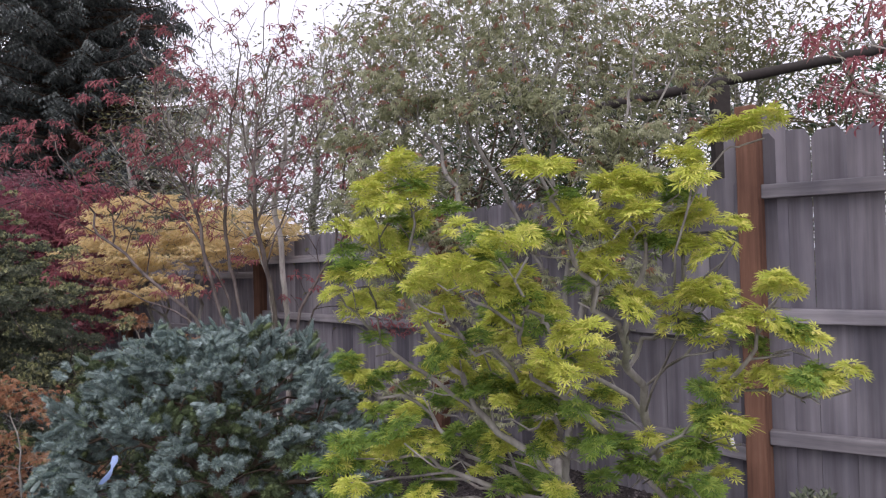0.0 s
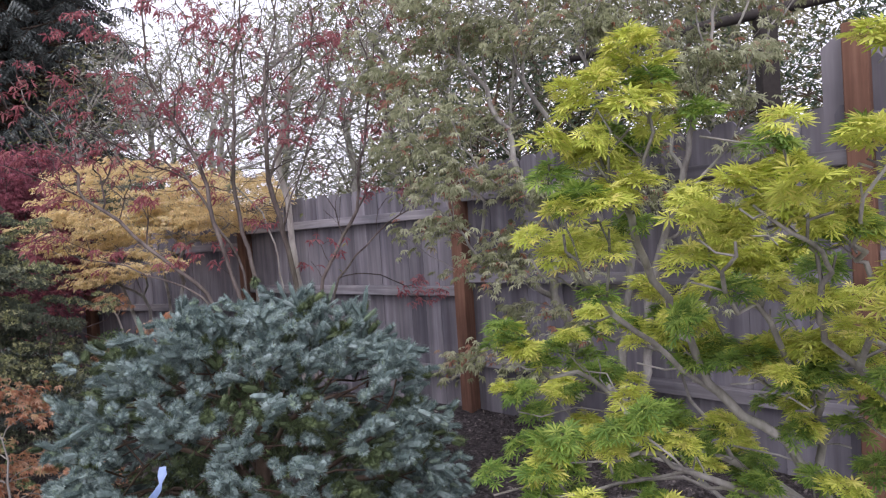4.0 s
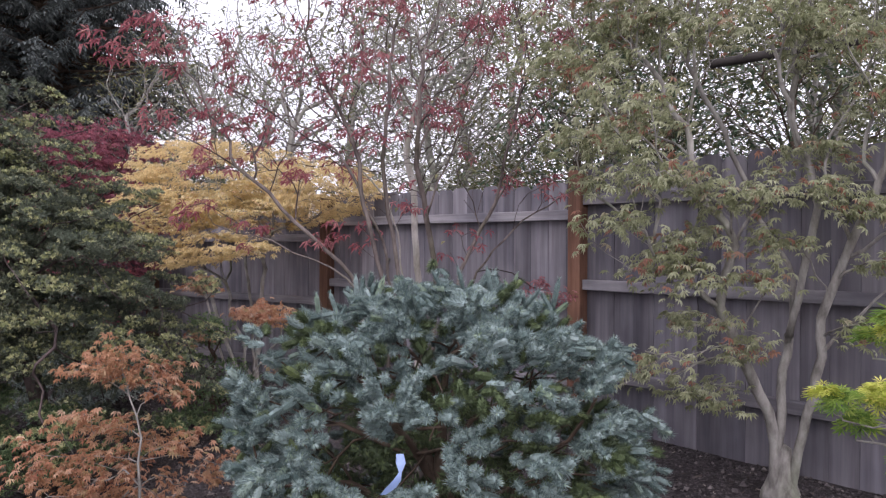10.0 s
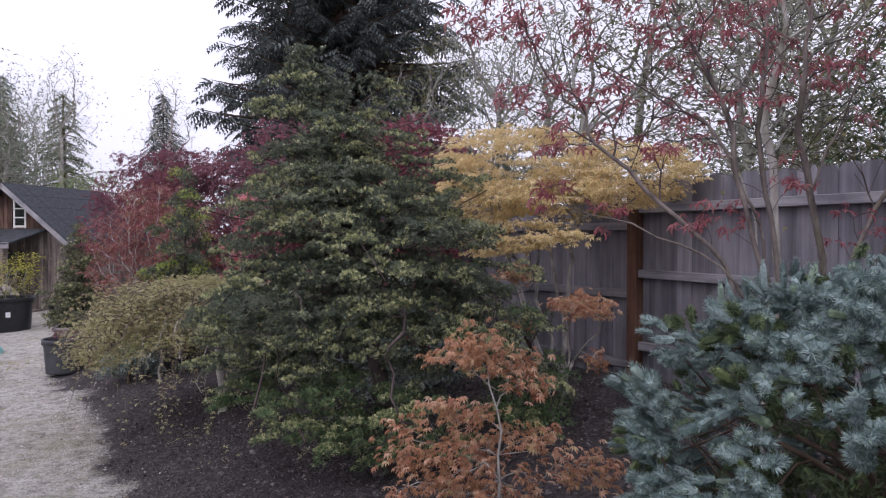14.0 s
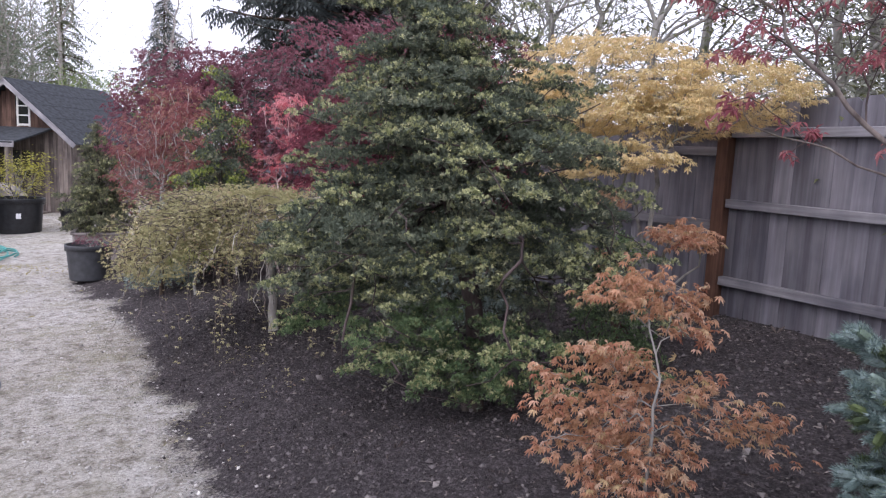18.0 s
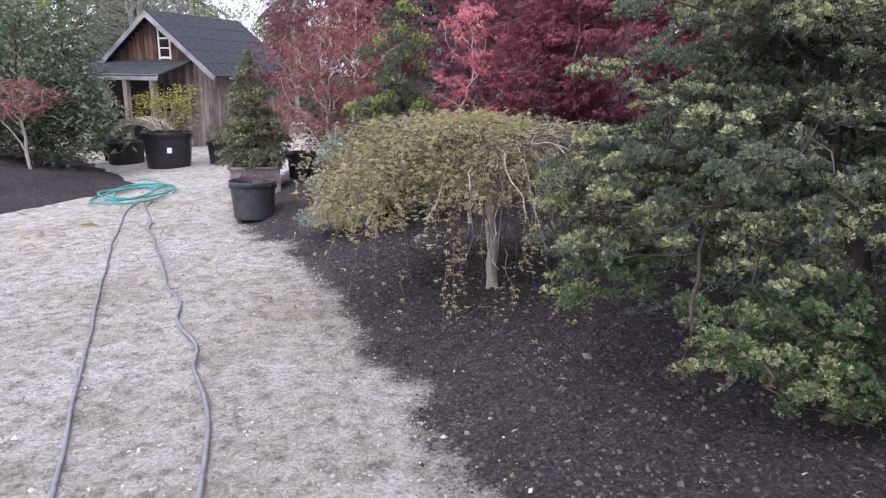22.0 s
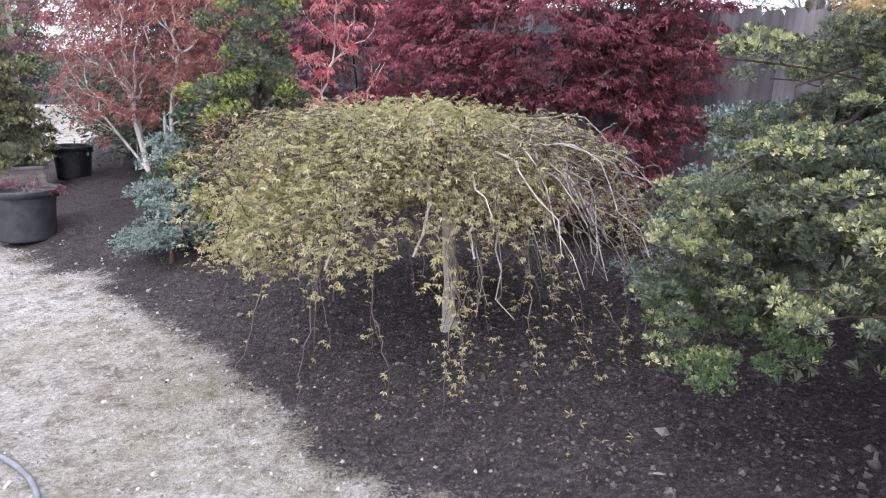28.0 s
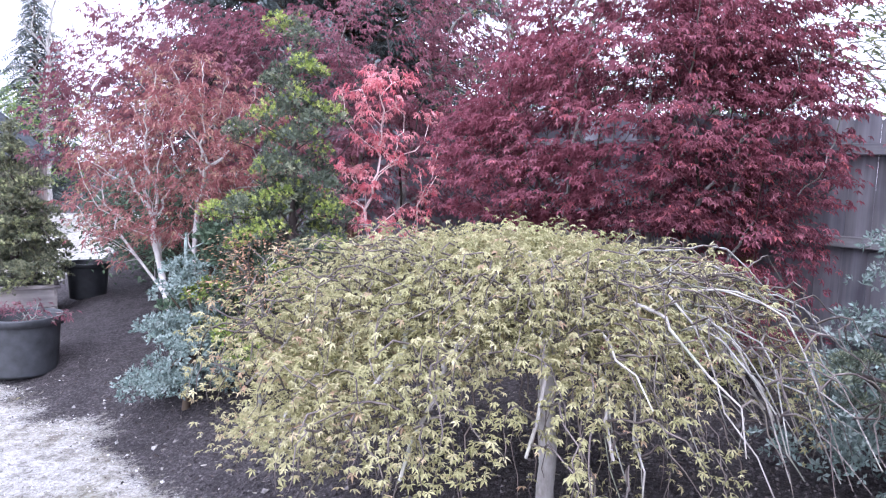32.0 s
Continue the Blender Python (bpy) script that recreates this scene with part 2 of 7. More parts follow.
M_CON_GREEN = leaf_mat("low_green_leaf", [(0, (0.07, 0.115, 0.058)), (0.5, (0.125, 0.185, 0.088)), (1, (0.21, 0.285, 0.135))], None, 3, 0.15)
M_HINOKI = leaf_mat("bright_scale_leaf", [(0, (0.14, 0.20, 0.05)), (0.5, (0.30, 0.37, 0.09)), (1, (0.52, 0.56, 0.18))], None, 3, 0.2)
M_BLUEFIR = leaf_mat("silver_blue_needle", [(0, (0.13, 0.18, 0.16)), (0.5, (0.23, 0.29, 0.265)), (1, (0.36, 0.42, 0.39))], None, 3, 0.15)
M_FIR = leaf_mat("fir_frond", [(0, (0.06, 0.073, 0.073)), (0.6, (0.118, 0.138, 0.136)), (1, (0.20, 0.222, 0.21))], None, 0.5, 0.12)
M_EVERGREEN = leaf_mat("glossy_evergreen_leaf", [(0, (0.05, 0.08, 0.052)), (0.6, (0.095, 0.14, 0.088)), (1, (0.18, 0.235, 0.15))], (0.09, 0.135, 0.085), 0.8, 0.2, 0.4)
M_RHODO = leaf_mat("dull_rhododendron_leaf", [(0, (0.075, 0.105, 0.068)), (0.6, (0.145, 0.185, 0.115)), (1, (0.25, 0.30, 0.20))], (0.14, 0.18, 0.11), 0.8, 0.2, 0.45)
M_LIGHTSHRUB = leaf_mat("pale_green_leaf", [(0, (0.16, 0.24, 0.09)), (0.6, (0.28, 0.38, 0.14)), (1, (0.44, 0.50, 0.20))], None, 0.8, 0.3)
M_YELLOWSHRUB = leaf_mat("yellow_shrub_leaf", [(0, (0.36, 0.36, 0.06)), (0.6, (0.50, 0.48, 0.10)), (1, (0.60, 0.54, 0.16))], None, 2, 0.3)
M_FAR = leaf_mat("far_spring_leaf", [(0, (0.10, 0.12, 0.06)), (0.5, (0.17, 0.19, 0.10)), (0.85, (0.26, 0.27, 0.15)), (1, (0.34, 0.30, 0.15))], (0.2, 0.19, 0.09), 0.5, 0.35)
# pale and low in contrast: distance haze mixed into the foliage colour
M_FARGREEN = leaf_mat("far_haze_tinted_needle", [(0, (0.16, 0.19, 0.14)), (0.5, (0.25, 0.29, 0.21)), (1, (0.36, 0.40, 0.30))], None, 0.5, 0.3)
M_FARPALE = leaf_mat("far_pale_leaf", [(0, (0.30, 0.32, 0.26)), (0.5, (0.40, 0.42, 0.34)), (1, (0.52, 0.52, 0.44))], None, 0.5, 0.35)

M_BARK = bark_mat("grey_lichen_bark", (0.15, 0.14, 0.13), (0.44, 0.425, 0.40))
M_BARK_PALE = bark_mat("pale_silver_bark", (0.28, 0.25, 0.23), (0.56, 0.53, 0.50), 18)
M_BARK_DARK = bark_mat("dark_twig_bark", (0.045, 0.035, 0.035), (0.14, 0.11, 0.105), 18)
M_BARK_MID = bark_mat("grey_brown_bark", (0.075, 0.06, 0.058), (0.23, 0.195, 0.18), 18)
M_BARK_WHITE = bark_mat("white_bark", (0.36, 0.32, 0.31), (0.68, 0.64, 0.62), 16)
M_BARK_CORAL = bark_mat("coral_bark", (0.70, 0.46, 0.45), (0.84, 0.75, 0.73), 16)
M_BARK_BROWN = bark_mat("brown_bark", (0.05, 0.035, 0.028), (0.15, 0.11, 0.085), 12)
M_FENCE = wood_mat("weathered_grey_cedar", [(0.25, (0.112, 0.107, 0.121)), (0.5, (0.187, 0.180, 0.202)), (0.75, (0.285, 0.276, 0.308))], (18, 18, 1.4), vary=0.26)
M_RAIL = wood_mat("weathered_rail", [(0.25, (0.13, 0.124, 0.138)), (0.5, (0.22, 0.213, 0.23)), (0.75, (0.33, 0.32, 0.34))], (1.6, 28, 28), 0.2)
M_POST = wood_mat("stained_cedar_post", [(0.25, (0.095, 0.05, 0.034)), (0.5, (0.17, 0.09, 0.062)), (0.75, (0.26, 0.15, 0.105))], vary=0.3)
M_BARN = wood_mat("barn_board", [(0.25, (0.10, 0.08, 0.07)), (0.5, (0.22, 0.185, 0.165)), (0.75, (0.34, 0.30, 0.275))], (22, 22, 1.2), 0.45)
M_BARNRED = wood_mat("gable_board", [(0.25, (0.075, 0.045, 0.035)), (0.5, (0.14, 0.085, 0.065)), (0.75, (0.21, 0.14, 0.11))], (22, 22, 1.2), 0.4)
M_TRIM = wood_mat("grey_trim", [(0.25, (0.26, 0.25, 0.26)), (0.75, (0.42, 0.41, 0.43))], (2, 20, 20), 0.15)
M_WHITE = plain_mat("old_white_paint", (0.72, 0.70, 0.66), 0.6)
M_SHINGLE = plain_mat("dark_shingle", (0.055, 0.06, 0.068), 0.9, 0, 9, 0.4, 0.2)
M_SOIL = ground_mat("dark_mulch_soil", [(0.28, (0.018, 0.015, 0.017)), (0.5, (0.050, 0.043, 0.046)), (0.68, (0.10, 0.088, 0.09)), (0.84, (0.22, 0.20, 0.20))], [(0.3, (0.75, 0.75, 0.75)), (0.7, (1.25, 1.22, 1.2))], 34, 0.03)
M_YARD = yard_mat("gravel_and_mulch", [(0.32, (0.21, 0.195, 0.175)), (0.43, (0.42, 0.405, 0.38)), (0.53, (0.60, 0.582, 0.56)), (0.66, (0.76, 0.748, 0.73))],
                  [(0.34, (0.74, 0.71, 0.66)), (0.46, (0.90, 0.885, 0.85)), (0.6, (1.04, 1.04, 1.05)), (0.72, (1.08, 1.08, 1.09))],
                  [(0.28, (0.019, 0.0165, 0.0185)), (0.5, (0.068, 0.060, 0.063)), (0.64, (0.15, 0.136, 0.139)), (0.78, (0.32, 0.30, 0.30))])
M_CHIP = leaf_mat("bark_chip", [(0, (0.03, 0.022, 0.02)), (0.5, (0.10, 0.08, 0.075)), (0.85, (0.20, 0.175, 0.16)), (0.97, (0.30, 0.27, 0.24)), (1, (0.46, 0.42, 0.38))], None, 2, 0.0, 0.9)
M_PEBBLE = leaf_mat("pebble", [(0, (0.22, 0.20, 0.18)), (0.6, (0.42, 0.40, 0.38)), (1, (0.68, 0.66, 0.63))], None, 2, 0.0)
M_GRIT = leaf_mat("grit", [(0, (0.17, 0.155, 0.14)), (0.3, (0.34, 0.315, 0.285)), (0.65, (0.52, 0.50, 0.475)), (1, (0.74, 0.73, 0.70))], None, 2, 0.0)
M_CLOD = leaf_mat("soil_crumb", [(0, (0.026, 0.022, 0.024)), (0.5, (0.080, 0.070, 0.073)), (0.9, (0.15, 0.134, 0.134)), (1, (0.22, 0.20, 0.19))], None, 2, 0.0, 0.95)
M_DRYGRASS = leaf_mat("dry_grass_blade", [(0, (0.30, 0.27, 0.10)), (0.6, (0.44, 0.38, 0.16)), (1, (0.52, 0.48, 0.22))], None, 2, 0.3)
M_PLASTIC = plain_mat("black_nursery_plastic", (0.022, 0.023, 0.026), 0.42, 0, 12, 0.35)
M_PLASTIC_DUSTY = plain_mat("dusty_black_plastic", (0.05, 0.052, 0.058), 0.55, 0, 9, 0.4)
M_HOSE_GREY = plain_mat("grey_hose_rubber", (0.20, 0.205, 0.23), 0.5, 0, 20, 0.25)
M_HOSE_TEAL = plain_mat("teal_hose_rubber", (0.06, 0.33, 0.31), 0.4, 0, 20, 0.2)
M_PLANTER = wood_mat("planter_board", [(0.25, (0.20, 0.17, 0.16)), (0.5, (0.30, 0.27, 0.26)), (0.75, (0.40, 0.37, 0.35))], (2, 20, 20), 0.25)
M_STONE = plain_mat("weathered_concrete", (0.30, 0.27, 0.23), 0.9, 0, 6, 0.35, 0.2)
M_TAG = plain_mat("white_plastic_tag", (0.78, 0.78, 0.80), 0.4, 0, 30, 0.06)
M_RIBBON = plain_mat("pale_blue_tape", (0.21, 0.30, 0.52), 0.35, 0, 14, 0.25)
M_DARKGLASS, _nt, _p = material("window_glass", 0.08, 0, 0.6)
_p.inputs["Base Color"].default_value = (0.012, 0.013, 0.015, 1)
M_DARK = plain_mat("near_black_board", (0.035, 0.03, 0.028), 0.9)
M_RUST = plain_mat("painted_marking", (0.18, 0.05, 0.05), 0.8)


# ---- mesh tools ----
def mesh_np(name, verts, faces, mat, smooth=False):
    """A mesh from arrays; faces all triangles or all quads."""
    verts, faces = np.asarray(verts, np.float32), np.asarray(faces, np.int32)
    me = bpy.data.meshes.new(name)
    k = faces.shape[1]
    me.vertices.add(len(verts))
    me.vertices.foreach_set("co", verts.ravel())
    me.loops.add(faces.size)
    me.loops.foreach_set("vertex_index", faces.ravel())
    me.polygons.add(len(faces))
    me.polygons.foreach_set("loop_start", np.arange(0, faces.size, k, dtype=np.int32))
    me.polygons.foreach_set("loop_total", np.full(len(faces), k, np.int32))
    me.polygons.foreach_set("use_smooth", np.full(len(faces), smooth))
    me.update(calc_edges=True)
    if mat:
        me.materials.append(mat)
    return me


def thing(name, base, label, category, group="", kind=""):
    e = new(name)
    e.empty_display_size = 0.1
    e.location = base
    return tagged(e, label, category, group, kind)


def child(name, me, parent, label="", m=None):
    """A mesh as one part under a thing or a part; vertices are in the parent's own space."""
    ob = new(name, me)
    ob.parent = parent
    if m is not None:
        ob.matrix_basis = m
    return tagged(ob, label)


def part(name, bm, mat, parent, label="", m=None, smooth=False):
    me = bpy.data.meshes.new(name)
    bm.to_mesh(me)
    bm.free()
    me.materials.append(mat)
    if smooth:
        me.polygons.foreach_set("use_smooth", [True] * len(me.polygons))
    return child(name, me, parent, label, m)


def solo(name, me, label, category, kind="", group=""):
    return tagged(new(name, me), label, category, group, kind)


def box_bm(sx, sy, sz, at=(0, 0, 0), bevel=0.004):
    """A box with its foot at z = 0 of at, edges eased."""
    bm = bmesh.new()
    bmesh.ops.create_cube(bm, size=1)
    bmesh.ops.scale(bm, vec=(sx, sy, sz), verts=bm.verts)
    bmesh.ops.translate(bm, vec=(at[0], at[1], at[2] + sz / 2), verts=bm.verts)
    if bevel:
        bmesh.ops.bevel(bm, geom=list(bm.edges), offset=bevel, segments=1, affect="EDGES")
    return bm


def lathe(profile, n=28):
    """A turned body from (radius, height) pairs."""
    ang = np.linspace(0, 2 * np.pi, n, endpoint=False)
    v = np.array([[r * np.cos(a), r * np.sin(a), z] for r, z in profile for a in ang])
    f = [[i * n + j, i * n + (j + 1) % n, (i + 1) * n + (j + 1) % n, (i + 1) * n + j] for i in range(len(profile) - 1) for j in range(n)]
    return v, np.array(f)


def tube(path, radii, sides=6):
    """Vertices and quads of a tapering tube along a path."""
    path, radii = np.asarray(path, float), np.asarray(radii, float)
    d = np.gradient(path, axis=0)
    d /= np.linalg.norm(d, axis=1, keepdims=True) + 1e-9
    ref = np.where(np.abs(d[:, 2:3]) > 0.9, np.array([[1.0, 0, 0]]), np.array([[0, 0, 1.0]]))
    if len(path) > 1:
        main = path[-1] - path[0]
        ref = np.tile([[1.0, 0.3, 0]] if abs(main[2]) > 0.75 * np.linalg.norm(main) else [[0, 0, 1.0]], (len(path), 1))
    a = np.cross(d, ref)
    a /= np.linalg.norm(a, axis=1, keepdims=True) + 1e-9
    b = np.cross(d, a)
    ang = np.linspace(0, 2 * np.pi, sides, endpoint=False)
    ring = np.cos(ang)[None, :, None] * a[:, None, :] + np.sin(ang)[None, :, None] * b[:, None, :]
    v = (path[:, None, :] + ring * radii[:, None, None]).reshape(-1, 3)
    i = np.arange(len(path) - 1)[:, None] * sides
    j = np.arange(sides)[None, :]
    f = np.stack([i + j, i + (j + 1) % sides, i + sides + (j + 1) % sides, i + sides + j], -1).reshape(-1, 4)
    return v, f


def join(pieces):
    vs, fs, n = [], [], 0
    for v, f in pieces:
        vs.append(v)
        fs.append(np.asarray(f) + n)
        n += len(v)
    return np.concatenate(vs), np.concatenate(fs)


def frames(fwd, up):
    """Rotation matrices whose y goes along fwd and whose z leans to up."""
    y = fwd / (np.linalg.norm(fwd, axis=1, keepdims=True) + 1e-9)
    x = np.cross(y, up)
    x /= np.linalg.norm(x, axis=1, keepdims=True) + 1e-9
    z = np.cross(x, y)
    return np.stack([x, y, z], -1)


def scatter(template, pos, rot, size):
    """Copies of a template joined into arrays."""
    tv, tf = template
    size = np.broadcast_to(size, (len(pos),))
    v = np.einsum("nij,kj->nki", rot, tv) * size[:, None, None] + pos[:, None, :]
    f = tf[None] + (np.arange(len(pos)) * len(tv))[:, None, None]
    return v.reshape(-1, 3), f.reshape(-1, tf.shape[1])


def palm(lobes=7, width=0.13, droop=0.25, spread=250, back=0.55):
    """A lobed maple leaf, 1 long, its stalk at the origin, pointing along y."""
    v, f = [(0, 0, 0)], []
    for a in np.linspace(-spread / 2, spread / 2, lobes):
        L = 1.0 - (1 - back) * (abs(a) / (spread / 2)) ** 1.3
        t = radians(a)
        s, c = np.sin(t), np.cos(t)
        k = len(v)
        v += [(s * L * 0.5 - c * width * L, c * L * 0.5 + s * width * L, -droop * 0.12 + 0.03),
              (s * L * 0.5 + c * width * L, c * L * 0.5 - s * width * L, -droop * 0.12 + 0.03), (s * L, c * L, -droop * L)]
        f += [(0, k + 1, k + 2), (0, k + 2, k)]
    return np.array(v, float), np.array(f)


def blade(width=0.35, bend=0.15):
    """A simple pointed leaf, 1 long."""
    return np.array([(0, 0, 0), (-width / 2, 0.45, 0.04), (width / 2, 0.45, 0.04), (0, 1, -bend)], float), np.array([(0, 2, 3), (0, 3, 1)])


def tuft(n=9, width=0.2, rise=0.6, seed=1):
    """A rosette of small leaflets round its origin, opening along z."""
    r = np.random.RandomState(seed)
    v, f = [(0, 0, 0)], []
    for i in range(n):
        a = 2 * np.pi * i / n + r.uniform(-0.3, 0.3)
        e = r.uniform(0.05, rise * 1.5)
        d = np.array([np.cos(a) * np.cos(e), np.sin(a) * np.cos(e), np.sin(e)])
        s = np.array([-np.sin(a), np.cos(a), 0]) * width * 0.5
        L = r.uniform(0.75, 1.1)
        k = len(v)
        v += [d * L * 0.55 - s, d * L * 0.55 + s, d * L]
        f += [(0, k, k + 2), (0, k + 2, k + 1)]
    return np.array(v, float), np.array(f)


def scale_spray(n=11, width=0.3, seed=1):
    """A fine rosette of blunt scale leaves opening along z."""
    r = np.random.RandomState(seed)
    v, f = [(0, 0, 0)], []
    for i in range(n):
        a, e = 2.39996 * i + r.uniform(-0.3, 0.3), r.uniform(-0.1, 1.35)
        d = np.array([np.cos(a) * np.cos(e), np.sin(a) * np.cos(e), np.sin(e)])
        s = np.array([-np.sin(a), np.cos(a), r.uniform(-0.6, 0.6)]) * width * 0.5 * r.uniform(0.6, 1.2)
        L = r.uniform(0.7, 1.15)
        k = len(v)
        v += [d * L - s, d * L * 0.94 + s]
        f.append((0, k, k + 1))
    return np.array(v, float), np.array(f)


def shoot(n=90, length=0.11, reach=0.021, width=0.0026, seed=1, core=True):
    """A conifer shoot along y: needles all round a thin stem, closing over its end."""
    r = np.random.RandomState(seed)
    s = np.sort(r.uniform(0.02, 1, n))
    a = r.uniform(0, 2 * np.pi, n)
    fwd = 0.5 + 0.8 * np.clip(s - 0.8, 0, 1) / 0.2
    rad = np.stack([np.cos(a), fwd, np.sin(a)], 1)
    rad /= np.linalg.norm(rad, axis=1, keepdims=True)
    p0 = np.stack([0 * s, s * length, 0 * s], 1)
    L = reach * r.uniform(0.85, 1.15, n)[:, None] * (0.8 + 0.35 * np.sin(np.pi * s))[:, None]
    side = np.cross(rad, [0, 1, 0.01])
    side /= np.linalg.norm(side, axis=1, keepdims=True) + 1e-9
    v = np.stack([p0 - side * width, p0 + side * width, p0 + rad * L], 1).reshape(-1, 3)
    if not core:
        return v, np.arange(3 * n).reshape(-1, 3)
    y = np.array([0.0, 0.3, 0.85, 1.03]) * length
    cv, cf = tube(np.stack([0 * y, y, 0 * y], 1), np.array([0.15, 0.46, 0.46, 0.10]) * reach, 5)
    cf = np.concatenate([cf[:, [0, 1, 2]], cf[:, [0, 2, 3]]])
    return join([(v, np.arange(3 * n).reshape(-1, 3)), (cv, cf)])


def branchlet(n=120, length=0.10, reach=0.027, width=0.0026, seed=1, core=True):
    """An end shoot along y with two side shoots."""
    r = np.random.RandomState(seed + 50)
    pieces = [shoot(n, length, reach, width, seed, core)]
    for s in (-1, 1):
        v, f = shoot(int(n * 0.75), length * r.uniform(0.6, 0.8), reach * 0.95, width, seed + 7 + s, core)
        a = s * radians(r.uniform(38, 58))
        turn = np.array([[np.cos(a), np.sin(a), 0], [-np.sin(a), np.cos(a), 0], [0, 0, 1]])
        pieces.append((v @ turn.T + [0, length * r.uniform(-0.25, 0.1), r.uniform(-0.01, 0.0)], f))
    return join(pieces)


def frond(n=9, seed=3):
    """A flat drooping conifer spray along y, 1 long."""
    r = np.random.RandomState(seed)
    v, f = [], []
    for i in range(n):
        y = 0.1 + 0.85 * i / n
        for s in (-1, 1):
            L = 0.36 * (1 - 0.65 * y) * r.uniform(0.7, 1.2)
            k = len(v)
            v += [(0, y, -0.2 * y * y), (s * L * 0.45, y + 0.10, -0.2 * y * y - 0.03), (s * L, y + 0.14, -0.2 * y * y - 0.12 - 0.1 * r.rand()), (s * L * 0.5, y - 0.01, -0.2 * y * y - 0.05)]
            f += [(k, k + 1, k + 2), (k, k + 2, k + 3)]
    return np.array(v, float), np.array(f)


# ---- growing trees ----
def in_blobs(blobs, n, r, shell=0.0):
    """n places inside a set of ellipsoids (x, y, z, rx, ry, rz); shell pushes them outwards."""
    b = np.array(blobs, float)
    w = np.cbrt(b[:, 3] * b[:, 4] * b[:, 5]) ** 2.2
    idx = r.choice(len(b), n, p=w / w.sum())
    d = r.normal(size=(n, 3))
    d /= np.linalg.norm(d, axis=1, keepdims=True)
    rad = (shell + (1 - shell) * r.rand(n)) ** (1 / 2.2)
    return b[idx, :3] + d * rad[:, None] * b[idx, 3:]


def grow(stems, targets, r, step=0.12, wander=0.02, lift=0.25, up_cost=0.7, direct=0.6):
    """A branching skeleton: stems (paths from the ground) and twigs that reach the targets. Returns places and parents."""
    pos, par = [], []
    for s in stems:
        last = -1
        if pos and s[0][2] > stems[0][0][2] + 0.3:
            last = int(np.argmin(np.linalg.norm(np.array(pos) - s[0], axis=1)))
        for i, p in enumerate(s):
            pos.append(np.array(p, float))
            par.append(last)
            last = len(pos) - 1
    centre = np.mean([s[-1] for s in stems], axis=0)
    order = np.argsort(np.linalg.norm(targets - centre, axis=1))
    cap = len(pos) + int(sum(np.linalg.norm(targets - centre, axis=1)) / step) + 8 * len(targets)
    P = np.zeros((cap, 3))
    P[:len(pos)] = pos
    n = len(pos)
    way = np.zeros(cap)
    for i in range(n):
        if par[i] >= 0:
            way[i] = way[par[i]] + np.linalg.norm(P[i] - P[par[i]])
    start = max(1, int(0.45 * len(stems[0])))
    usable = np.ones(cap, bool)
    k = 0
    for s in stems:
        usable[k:k + start] = False
        k += len(s)
    for t in targets[order]:
        d = t - P[:n]
        dist = np.linalg.norm(d, axis=1)
        cost = dist + direct * way[:n] + up_cost * np.clip(P[:n, 2] - t[2], 0, None)
        cost = np.where(usable[:n], cost, 1e9)
        a = int(np.argmin(cost))
        m = max(2, int(np.ceil(dist[a] / step)))
        prev = P[a] - P[par[a]] if par[a] >= 0 else np.array([0, 0, 1.0])
        prev = prev / (np.linalg.norm(prev) + 1e-9)
        ctrl = P[a] + prev * dist[a] * 0.15 + (t - P[a]) * 0.36 + np.array([0, 0, lift * dist[a] * 0.25])
        last = a
        for i in range(1, m + 1):
            u = i / m
            q = (1 - u) ** 2 * P[a] + 2 * u * (1 - u) * ctrl + u * u * t
            if i < m:
                q = q + r.normal(size=3) * wander
            P[n] = q
            way[n] = way[last] + dist[a] / m
            par.append(last)
            last = n
            n += 1
    return P[:n], np.array(par)


def thicken(P, par, tip, base_r, least=None):
    n = len(P)
    kids = np.zeros(n, int)
    for i in range(n):
        if par[i] >= 0:
            kids[par[i]] += 1
    tips = max(2, int((kids == 0).sum()))
    e = max(1.6, np.log(tips) / np.log(base_r / tip))
    acc = np.where(kids == 0, tip ** e, 0.0)
    for i in range(n - 1, -1, -1):
        if par[i] >= 0:
            acc[par[i]] += acc[i]
    rad = acc ** (1 / e)
    if least is not None:
        rad[:len(least)] = np.maximum(rad[:len(least)], least)
    return rad, kids


def strands(P, par, rad):
    """Cuts the skeleton into runs, each following its thickest child."""
    best = {}
    for i in range(len(P)):
        p = par[i]
        if p >= 0 and (p not in best or rad[i] > rad[best[p]]):
            best[p] = i
    runs = []
    for i in range(len(P)):
        p = par[i]
        if p < 0 or best[p] != i:
            run = [i] if p < 0 else [p, i]
            j = i
            while j in best:
                j = best[j]
                run.append(j)
            rr = rad[run].copy()
            if p >= 0:
                rr[0] = rr[1]
            runs.append((P[run], rr))
    return runs


